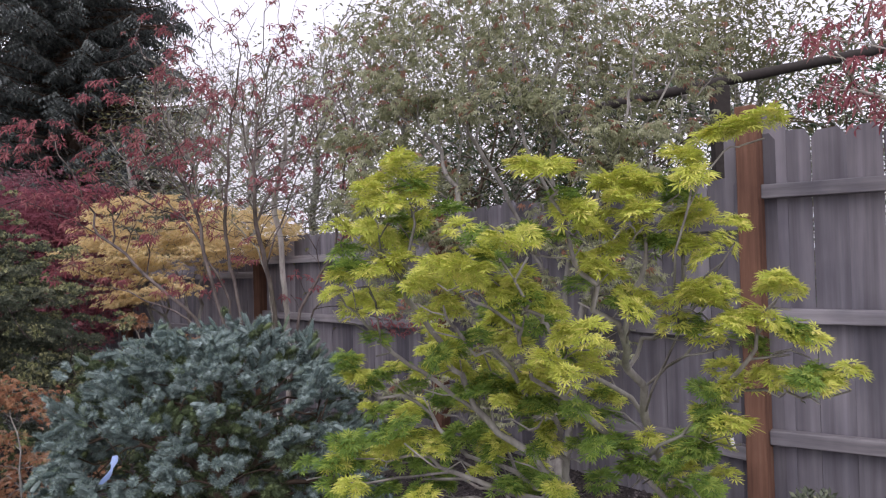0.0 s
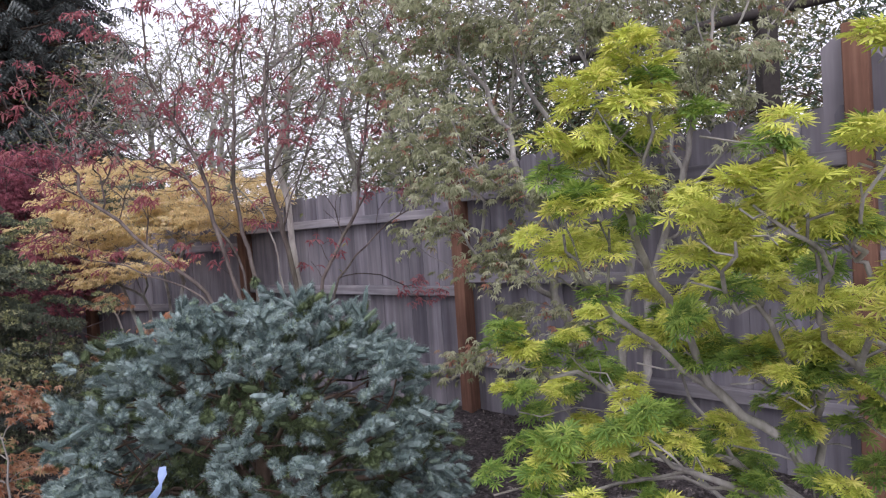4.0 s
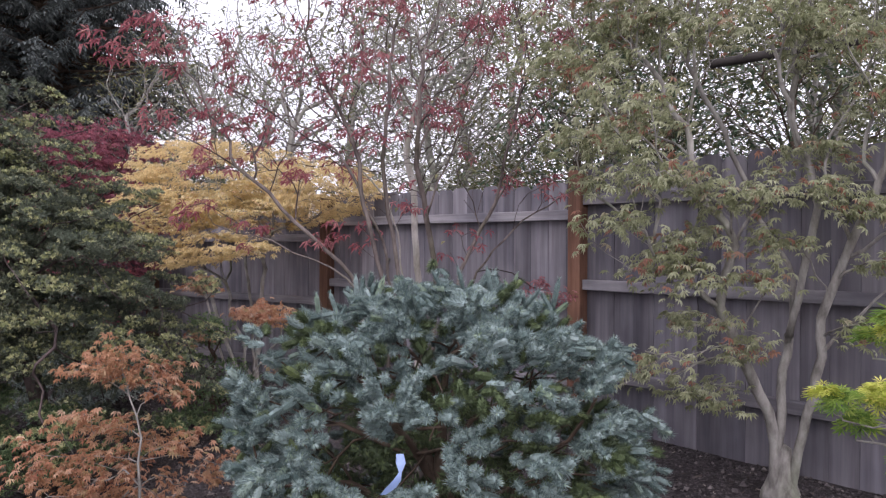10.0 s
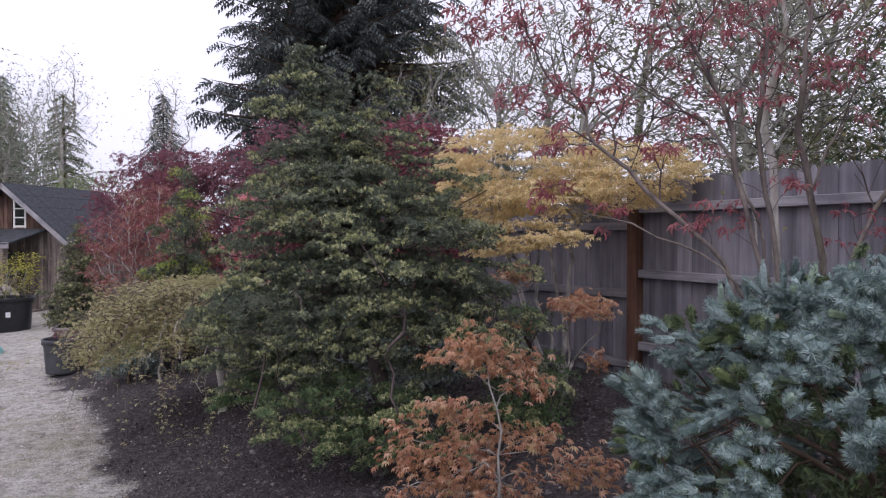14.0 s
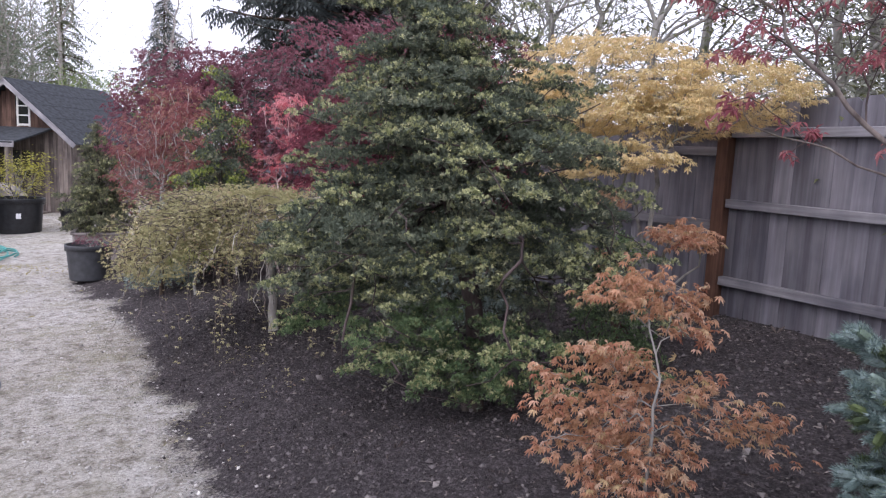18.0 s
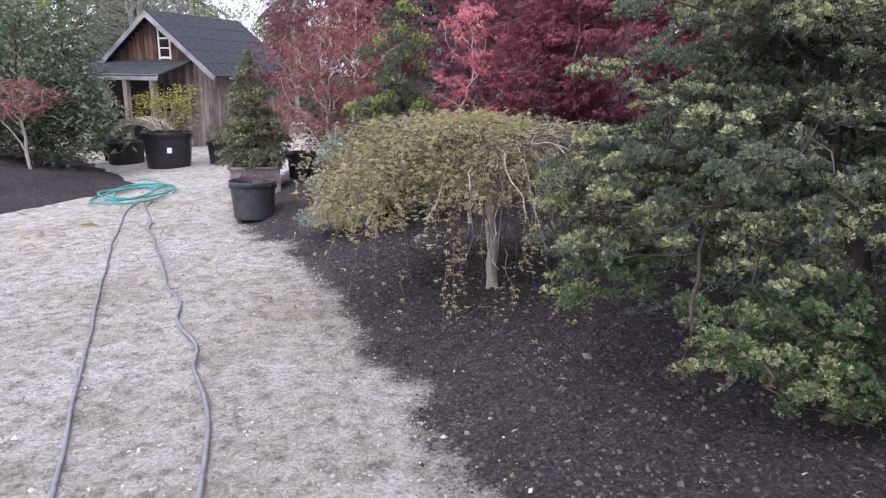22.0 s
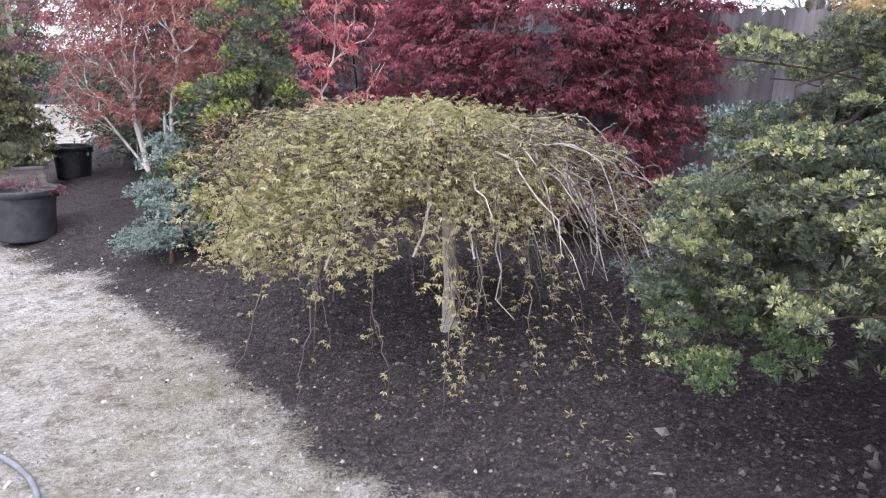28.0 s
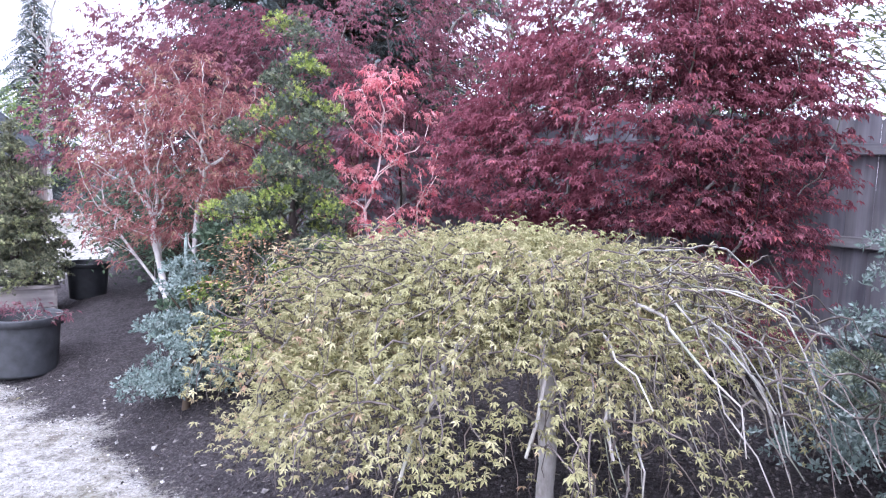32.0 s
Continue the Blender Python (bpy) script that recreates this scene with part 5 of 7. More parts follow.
# golden maple by the fence corner
maple("golden_maple", (-2.50, 6.85), [(0, 0, -2.72, 6.95, 1.0), (0.06, 0, -2.45, 7.0, 1.25), (-0.08, 0.03, -2.95, 7.0, 1.3), (0.03, 0.05, -2.62, 7.1, 1.45)],
      [(-2.85, 7.05, 2.14, .85, .7, .34), (-2.05, 6.95, 2.04, .68, .6, .28), (-3.12, 6.65, 1.84, .5, .5, .2), (-2.5, 6.8, 1.84, .8, .5, .18), (-2.72, 6.5, 1.55, .45, .3, .12), (-3.0, 6.5, 1.45, .3, .3, .08)],
      540, 24, 0.035, LEAF5B, M_GOLD, "Japanese maple with layered golden yellow foliage", 0.030, 0.0018, 0.052, 0.25, 0.35, 35, 1.0, M_BARK, M_BARK, 8, 0.35, 0.12)
# peach-leaved saplings among its stems
limbed("peach_maple", (-2.46, 6.38),
       [[(-2.46, 6.38), (-2.38, 6.25, 0.58), (-2.28, 6.15, 0.76), (-2.15, 6.10, 0.86)], [(-2.38, 6.25, 0.58), (-2.38, 6.2, 0.95), (-2.25, 6.00, 1.10)], [(-2.48, 6.36), (-2.62, 6.25, 0.7), (-2.72, 6.2, 1.15)]],
       [(-2.25, 6.00, 1.10, 0.22), (-2.19, 5.90, 0.72, 0.1), (-2.76, 6.20, 1.29, 0.12), (-2.24, 6.00, 1.06, 0.2), (-2.70, 6.00, 0.92, 0.1), (-2.31, 6.10, 1.09, 0.16), (-2.77, 6.20, 1.26, 0.16)],
       "slight young maple with flat sprays of peach leaves", LEAF7B, 0.036, M_ORANGE, 46, 9, 8, base_r=0.022, tip=0.0016, bark=M_BARK_PALE, twig=M_BARK_PALE, droop=0.5, limb_parts=4, spread=0.035)
# burgundy maple behind the weeping one
maple("burgundy_maple", (-4.75, 8.2), [(0, 0, -4.9, 8.2, 0.9), (0.1, 0, -4.5, 8.15, 0.95), (-0.1, 0, -5.2, 8.2, 0.9), (0.05, 0.08, -4.75, 8.3, 1.0)],
      [(-4.85, 8.2, 1.75, 1.05, .8, .75), (-4.2, 8.1, 1.7, .6, .6, .7), (-5.5, 8.1, 1.5, .55, .6, .55), (-4.8, 8.2, 2.3, .75, .65, .5), (-4.2, 8.15, 2.3, .55, .5, .5), (-4.3, 7.9, 1.0, .5, .45, .3), (-4.2, 7.95, 0.62, .42, .35, .28), (-4.6, 7.9, 0.6, .4, .3, .25)],
      900, 25, 0.042, LEAF5B, M_DARKRED, "full Japanese maple with deep burgundy layered foliage", 0.04, 0.002, 0.075, 0.26, 0.5, 36, 1.0, M_BARK, M_BARK_DARK, 8, 0.5, 0.12)
# purple maple further back
maple("purple_maple", (-7.1, 9.75), [(0, 0, -7.0, 9.75, 1.1), (0.2, 0, -6.5, 9.7, 1.2), (-0.2, 0, -7.7, 9.8, 1.2)],
      [(-7.5, 9.8, 2.0, 1.1, .7, .75), (-6.3, 9.6, 2.3, .9, .6, .85), (-5.7, 9.5, 2.4, .7, .5, .8), (-8.4, 9.9, 1.9, .8, .6, .6), (-6.8, 9.6, 1.4, 1.3, .5, .5), (-9.2, 10.1, 2.15, .7, .5, .65), (-9.8, 10.3, 1.7, .5, .5, .5), (-8.5, 10.0, 2.45, .7, .5, .4)],
      720, 16, 0.055, LEAF5B, M_PURPLE, "wide purple-leaved maple in a dusky haze of foliage", 0.06, 0.0025, 0.11, 0.35, 0.5, 37, 1.0, M_BARK, M_BARK_DARK, 6, 0.4, 0.16)
# rust-red maple with white stems
maple("white_stemmed_maple", (-8.0, 8.85), [(0, 0, -7.95, 8.85, 1.0), (0.1, 0, -7.6, 8.9, 1.05), (-0.1, 0, -8.3, 8.85, 0.95), (0, 0.05, -8.6, 8.9, 0.8)],
      [(-8.0, 8.9, 1.45, .65, .5, .5), (-8.5, 8.9, 1.1, .5, .45, .55), (-7.55, 8.95, 1.5, .45, .45, .5), (-8.1, 9.0, 1.95, .5, .45, .3), (-8.7, 8.95, 1.5, .35, .4, .3)],
      380, 13, 0.045, LEAF5, M_RUSTRED, "rust-red maple with bare white stems", 0.04, 0.0022, 0.07, 0.5, 0.6, 38, 0.95, M_BARK_WHITE, M_BARK_WHITE, 9, 0.2, 0.1)
# coral-barked young maple
maple("coral_bark_maple", (-6.6, 8.75), [(0, 0, -6.6, 8.75, 1.0), (0.08, 0, -6.25, 8.8, 1.0)],
      [(-6.55, 8.75, 1.75, .3, .22, .5), (-6.25, 8.8, 1.4, .25, .2, .5), (-6.75, 8.7, 1.2, .25, .2, .3), (-6.35, 8.7, 0.95, .3, .2, .2)],
      80, 11, 0.045, LEAF5B, M_CORAL, "young maple with coral-red bark and pink new leaves", 0.013, 0.0022, 0.04, 0.7, 0.9, 39, 0.9, M_BARK_CORAL, M_BARK_CORAL, 9, 0.1, 0.1, 0.02, 0.9, 1.5)


# ---- weeping dome maple ----
def weeping_maple():
    r = np.random.RandomState(8)
    base = (-5.36, 6.40, floor_z(-5.36, 6.40))
    root = thing("weeping_maple", base, "weeping laceleaf maple, a dome of arching yellow-green branches", "tree")
    o = np.array(base)
    top = np.array([-5.39, 6.36, 0.72])
    v, f = tube(stem(base - np.array([0, 0, .03]), top, 9, (0.005, 0), 0.003, r) - o, np.array([.048, .038, .035, .034, .037, .034, .033, .035, .038]), 12)
    child("trunk", mesh_np("trunk", v, f, M_BARK_PALE, True), root, "pale grey trunk with a grafting knot")
    c = np.array([-5.55, 6.36])
    fine, leafp, leafd = [], [], []
    n_main = 15
    for i in range(n_main):
        a = 2 * np.pi * i / n_main + r.normal() * 0.15
        R = r.uniform(0.75, 0.95)
        u = np.linspace(0, 1, 14)[:, None]
        end = np.array([c[0] + np.cos(a) * R, c[1] + np.sin(a) * R, 0.0])
        p = top * (1 - u) + end * u
        p[:, 2] = 0.74 + 0.42 * np.sin(np.pi * 0.62 * u[:, 0] ** 0.8) / np.sin(np.pi * 0.5) * r.uniform(0.85, 1.05) - 0.52 * u[:, 0] ** 2.4
        p[1:-1] += r.normal(size=(12, 3)) * 0.022
        q = np.interp(u[:, 0], [0, 0.3, 1], [0.026, 0.017, 0.005])
        vv, ff = tube(p - o, q, 7)
        child("branch", mesh_np("branch", vv, ff, M_BARK_PALE, True), root)
        for j in range(30 if -1.4 < (a + np.pi) % (2 * np.pi) - np.pi < 0.4 else 46):
            s = r.uniform(0.18, 1.0)
            k = s * 13
            p0 = p[int(min(12, k))] * (1 - (k % 1)) + p[int(min(13, int(k) + 1))] * (k % 1)
            aa = a + r.normal() * 0.75
            reach = r.uniform(0.14, 0.46) * (1.15 - 0.5 * s)
            w = np.linspace(0, 1, 11)[:, None]
            dn = np.array([np.cos(aa), np.sin(aa), 0])
            drop = (0.04 + (0.15 if r.rand() < 0.94 else 0.5) * r.rand()) * (0.3 + 0.7 * s)
            pp = p0 + dn * reach * np.sin(w * np.pi / 2) + np.array([0, 0, 1]) * (0.10 * np.sin(np.pi * w * 0.9) - drop * w ** 1.9)
            rr = np.hypot(pp[:, 0] - c[0], pp[:, 1] - c[1])
            squeeze = np.minimum(1, 1.08 / np.maximum(rr, 1e-6))
            pp[:, :2] = c + (pp[:, :2] - c) * squeeze[:, None]
            pp[1:] += np.cumsum(r.normal(size=(10, 3)) * 0.014, axis=0)
            pp[:, 2] = np.maximum(pp[:, 2], o[2] + 0.05)
            fine.append(tube(pp - o, np.linspace(0.0042, 0.0012, 11), 4))
            m = int(r.randint(18, 32) * (0.7 if -1.4 < (a + np.pi) % (2 * np.pi) - np.pi < 0.3 else 0.85))
            t = r.uniform(0.08, 1.0, m)
            kk = t * 10
            ii = np.minimum(9, kk.astype(int))
            leafp.append(pp[ii] * (1 - (kk - ii))[:, None] + pp[ii + 1] * (kk - ii)[:, None])
            leafd.append(np.tile(dn, (m, 1)))
    # bare arching wood on the thin side
    for j in range(46):
        a = r.uniform(-2.4, 0.3) if j < 7 else r.uniform(-1.55, 0.45)
        R = r.uniform(0.32, 0.6) if j < 7 else r.uniform(0.6, 1.10)
        u = np.linspace(0, 1, 15)[:, None]
        p = top + np.array([np.cos(a), np.sin(a), 0]) * R * u
        p[:, 2] = 0.72 + (0.37 * r.uniform(0.7, 1.0) if j < 7 else 0.36 * r.uniform(0.4, 1.1) if j < 14 else 0.38 * r.uniform(0.6, 1.1)) * np.sin(np.pi * u[:, 0] * 0.8) - (0.05 if j < 7 else r.uniform(0.15, 0.55)) * u[:, 0] ** 2.6
        p[1:] += np.cumsum(r.normal(size=(14, 3)) * 0.028, axis=0)
        vv, ff = tube(p - o, np.linspace(r.uniform(0.018, 0.025) if j < 7 else r.uniform(0.010, 0.015) if j < 14 else r.uniform(0.004, 0.0075), 0.002, 15), 6)
        child("branch", mesh_np("branch", vv, ff, M_BARK_PALE if j < 20 else M_BARK, True), root)
        for s in r.randint(4, 14, 4):
            w = np.linspace(0, 1, 9)[:, None]
            b = a + r.choice([-1, 1]) * r.uniform(0.3, 1.1)
            g = p[s] + np.array([np.cos(b), np.sin(b), 0]) * r.uniform(0.12, 0.35) * w + np.array([0, 0, 1]) * (0.06 * np.sin(np.pi * w) - r.uniform(0.05, 0.25) * w ** 2)
            g[1:] += np.cumsum(r.normal(size=(8, 3)) * 0.012, axis=0)
            g[:, 2] = np.maximum(g[:, 2], o[2] + 0.05)
            fine.append(tube(g - o, np.linspace(0.004, 0.0012, 9), 4))
    v, f = join(fine)
    tagged(child("twig_growth", mesh_np("twig_growth", v, f, M_BARK_MID, True), root), kind="stuff")
    # a thick leafy cap, and a skirt on the leafy side
    for k in range(520):
        skirt = k < 140
        a, h = radians(r.uniform(90, 240) if skirt else r.uniform(0, 360)), r.uniform(0.22, 0.85) if skirt else r.uniform(0.36, 1.0)
        if not skirt and math.cos(a - radians(-30)) > 0.45:
            h = r.uniform(0.58, 1.02)
        R = 0.95 * np.sqrt(1 - min(0.99, h) ** 2.2) * r.uniform(0.84, 1.05)
        q = np.array([c[0] + np.cos(a) * R, c[1] + np.sin(a) * R, 0.22 + 0.92 * h])
        m = r.randint(26, 44)
        leafp.append(q + r.normal(size=(m, 3)) * [0.062, 0.062, 0.026])
        leafd.append(np.tile([np.cos(a), np.sin(a), 0], (m, 1)))
    # thin twigs hanging from the rim almost to the soil
    hung = []
    for k in range(40):
        a, R = radians(r.uniform(232, 352)), r.uniform(0.45, 0.95)
        h = max(0.05, 1 - (min(R, 0.97) / 0.98) ** 2) ** 0.45
        p0 = np.array([c[0] + np.cos(a) * R, c[1] + np.sin(a) * R, 0.22 + 0.80 * h - r.uniform(0, 0.12)])
        end = max(o[2] - 0.04, p0[2] - r.uniform(0.25, 0.8))
        w = np.linspace(0, 1, 12)[:, None]
        g = p0 + np.array([np.cos(a), np.sin(a), 0]) * r.uniform(0.02, 0.16) * np.sin(w * 2.2) + np.array([0, 0, end - p0[2]]) * w ** 1.15
        g[1:] += np.cumsum(r.normal(size=(11, 3)) * [0.012, 0.012, 0.004], axis=0)
        hung.append(tube(g - o, np.linspace(0.0032, 0.001, 12), 4))
        m = r.randint(9, 24) if a > radians(285) else r.randint(3, 9)
        kk = r.uniform(0.1, 1.0, m) * 11
        ii = np.minimum(10, kk.astype(int))
        leafp.append(g[ii] * (1 - (kk - ii))[:, None] + g[ii + 1] * (kk - ii)[:, None])
        leafd.append(np.tile([np.cos(a), np.sin(a), 0], (m, 1)))
    v, f = join(hung)
    tagged(child("hanging_growth", mesh_np("hanging_growth", v, f, M_BARK_MID, True), root), kind="stuff")
    L, D = np.concatenate(leafp), np.concatenate(leafd)
    L = L + r.normal(size=L.shape) * 0.022
    fwd = D * 0.6 + r.normal(size=L.shape) * 0.8
    fwd[:, 2] = fwd[:, 2] * 0.5 - 0.12
    crown(root, base, scatter(LEAF5B, L, frames(fwd, np.array([0, 0, 1.0]) + r.normal(size=L.shape) * 0.35), 0.022 * r.uniform(0.65, 1.3, len(L))), M_DOME)


weeping_maple()


# ---- conifers ----
def layered(name, base, pads, mat_list, label, seed, density=1.0, size=0.03, trunk_r=0.07, tmpl=None, top=None, category="conifer", tips=None, lump=1.0):
    """A conifer of flat foliage pads (x, y, z, radius, thickness, tone) on short limbs."""
    r = np.random.RandomState(seed)
    base = (base[0], base[1], floor_z(base[0], base[1]))
    root = thing(name, base, label, category)
    c = np.array([p[:3] for p in pads])
    P, par = grow([stem(base, top or (base[0], base[1], c[:, 2].max() - 0.1), 10, (0.03, 0.02), 0.012, r)], c - np.array([0, 0, 0.03]), r, 0.12, 0.02, 0.0, 0.3)
    wooden(root, base, P, par, 0.006, trunk_r, M_BARK_BROWN, M_BARK_BROWN, 8)
    tm = tmpl or tuft(4, 0.42, 0.95, seed)
    for tone, mat in enumerate(mat_list):
        pos, up, ends = [], [], []
        for x, y, z, R, th, tn in pads:
            if tn != tone:
                continue
            m = int(10 * (R / 0.25) ** 1.4) + 2
            away = math.atan2(y - base[1], x - base[0])
            for j in range(m):
                a = away + r.normal() * 1.3
                q = R * np.sqrt(r.rand()) * 1.05
                rl = r.uniform(0.045, 0.085) * lump
                cz = z + th * r.uniform(-0.3, 0.8) - 0.22 * q * q / R
                n = max(8, int(density * 40 * (rl / 0.065) ** 2))
                d = r.normal(size=(n, 3))
                d[:, 2] = np.abs(d[:, 2]) * 1.1 - 0.35
                d /= np.linalg.norm(d, axis=1, keepdims=True)
                pos.append(np.array([x + np.cos(a) * q, y + np.sin(a) * q, cz]) + d * rl * [1.25, 1.25, 0.75] * r.uniform(0.75, 1.12, n)[:, None])
                up.append(d + [0, 0, 0.35] + r.normal(size=(n, 3)) * 0.3)
                ends.append((d[:, 2] > 0.25) & (r.rand(n) < (0.8 if r.rand() < 0.45 else 0.15)))
        if pos:
            pos, up = np.concatenate(pos), np.concatenate(up)
            side = np.cross(up, r.normal(size=up.shape))
            R3 = frames(side, up)
            sz = size * r.uniform(0.7, 1.25, len(pos))
            bright = np.concatenate(ends) & (tips is not None)
            if bright.any():
                crown(root, base, scatter(tm, pos[bright], R3[bright], sz[bright]), tips, "lit_tips", "paler tips on upper sides, light put in the colour")
            crown(root, base, scatter(tm, pos[~bright], R3[~bright], sz[~bright]), mat, "foliage")
    return root


def cone_pads(x, y, z0, z1, r0, r1, levels, r, tones=(0.86, 0.14), pad=0.28, flat=0.4):
    out_ = []
    for i in range(levels):
        u = i / (levels - 1)
        z = z0 + (z1 - z0) * u
        R = r0 + (r1 - r0) * u ** 0.85
        n = max(3, int(2 * np.pi * R / (pad * 1.25)))
        a0 = r.uniform(0, 6.28)
        for j in range(n):
            a = a0 + 2 * np.pi * j / n + r.normal() * 0.15
            q = R * r.uniform(0.62, 1.05)
            s = pad * r.uniform(0.65, 1.15) * (0.55 + 0.45 * (1 - u))
            out_.append((x + np.cos(a) * q, y + np.sin(a) * q, z + r.normal() * 0.05 - 0.1 * q, s, s * flat, int(r.choice(len(tones), p=tones))))
        if R > 0.4:
            for j in range(max(2, n // 3)):
                a, q = r.uniform(0, 6.28), R * r.uniform(0.1, 0.5)
                out_.append((x + np.cos(a) * q, y + np.sin(a) * q, z, pad * 0.9, pad * flat, 0))
    return out_


SPRAY = scale_spray(9, 0.30, 6)


def bough_conifer(name, base, axis, ends, mats, label, seed, fan=0.0215, dome=0.052, per=21, trunk_r=0.05, bright=0.3, category="conifer", inner=(3200, 0.036), many=13, cup=0.85):
    """A conifer whose boughs end in shelves of cupped, clustered sprays. ends: (x, y, z, width, tone)."""
    r = np.random.RandomState(seed)
    base = (base[0], base[1], floor_z(base[0], base[1]))
    root = thing(name, base, label, category)
    axis = np.array([(base[0], base[1], base[2] - 0.02)] + list(axis), float)
    zs = np.linspace(axis[0, 2], axis[-1, 2], 14)
    line = np.stack([np.interp(zs, axis[:, 2], axis[:, 0]), np.interp(zs, axis[:, 2], axis[:, 1]), zs], 1)
    c = np.array([e[:3] for e in ends])
    P, par = grow([line], c - np.array([0, 0, 0.03]), r, 0.12, 0.015, 0.0, 0.3)
    wooden(root, base, P, par, 0.0035, trunk_r, M_BARK_DARK, M_BARK_DARK, 10)
    got = [([], [], []) for _ in range(3)]
    for x, y, z, w, tone in ends:
        e = np.array([x, y, z])
        o = np.array([np.interp(z + 0.05, line[:, 2], line[:, 0]), np.interp(z + 0.05, line[:, 2], line[:, 1]), z])
        L = np.linalg.norm(e - o) + 1e-6
        u = (e - o) / L
        s = np.array([-u[1], u[0], 0])
        pale = r.rand() < 0.55
        for q in range(max(3, int(many * (w / 0.22) ** 1.5))):
            al = r.rand() ** 1.2
            lat = r.uniform(-1, 1) * w * (0.35 + 0.75 * np.sin(np.pi * min(1, 0.15 + al)))
            k = e - u * al * min(L, 2.0 * w) + s * lat + np.array([0, 0, 0.07 * al - 0.2 * lat * lat / w + r.normal() * 0.022])
            m = r.randint(per - 2, per + 3)
            a = 2.39996 * np.arange(m) + r.uniform(0, 6.28)
            ring = np.sqrt((np.arange(m) + 0.3) / m)
            d = np.stack([np.cos(a) * ring, np.sin(a) * ring, cup * (1 - ring * ring) - 0.12], 1)
            size = dome * r.uniform(0.75, 1.3)
            # upward sprays near bough ends take the paler tone, imitating light from above
            lit = (r.rand(m) < (bright * (1.35 if al < 0.4 else 0.5) if pale else 0.06)) & (d[:, 2] > 0.0)
            for g, pick in ((tone * 2, ~lit), (1, lit)):
                got[g][0].append(k + d[pick] * size)
                up = np.array([0, 0, 0.55]) + d[pick] * 0.9 + u * 0.25 + r.normal(size=(pick.sum(), 3)) * 0.3
                got[g][1].append(np.cross(up, r.normal(size=up.shape)))
                got[g][2].append(up)
    for g, (nm, lb) in enumerate((("foliage", ""), ("lit_tips", "paler tips on upper sides, light put in the colour"), ("low_foliage", "greener low sprays"))):
        if got[g][0]:
            pos, fw, up = (np.concatenate(v) for v in got[g])
            if len(pos):
                crown(root, base, scatter(SPRAY, pos, frames(fw, up), fan * r.uniform(0.75, 1.25, len(pos))), mats[g], nm, lb)
    if inner[0]:
        pick = r.randint(len(ends), size=inner[0])
        o = np.stack([np.interp(c[pick, 2], line[:, 2], line[:, 0]), np.interp(c[pick, 2], line[:, 2], line[:, 1]), c[pick, 2]], 1)
        pos = o + (c[pick] - o) * r.uniform(0.15, 0.8, len(pick))[:, None] + r.normal(size=o.shape) * 0.05
        crown(root, base, scatter(SPRAY, pos, frames(r.normal(size=pos.shape), np.array([0, 0, 1.0]) + r.normal(size=pos.shape) * 0.6), inner[1] * r.uniform(0.7, 1.2, len(pos))), mats[0], "inner_foliage", "dark shaded inner sprays")
    return root


def cone_ends(axis, z0, z1, prof, levels, gap, w, r, tone=0):
    """Bough ends on a cone round a leaning axis; prof gives (height, radius)."""
    axis, prof, out_ = np.array(axis), np.array(prof), []
    for z in np.linspace(z0, z1, levels):
        x, y = np.interp(z, axis[:, 2], axis[:, 0]), np.interp(z, axis[:, 2], axis[:, 1])
        R = np.interp(z, prof[:, 0], prof[:, 1])
        n = max(2, int(2 * np.pi * R / gap))
        a0 = r.uniform(0, 6.28)
        for j in range(n):
            a = a0 + 2 * np.pi * (j + r.normal() * 0.2) / n
            q = R * r.uniform(0.62, 1.18)
            out_.append((x + np.cos(a) * q, y + np.sin(a) * q, z + r.normal() * 0.045, w * r.uniform(0.7, 1.25) * min(1, 0.4 + R), tone))
    return out_


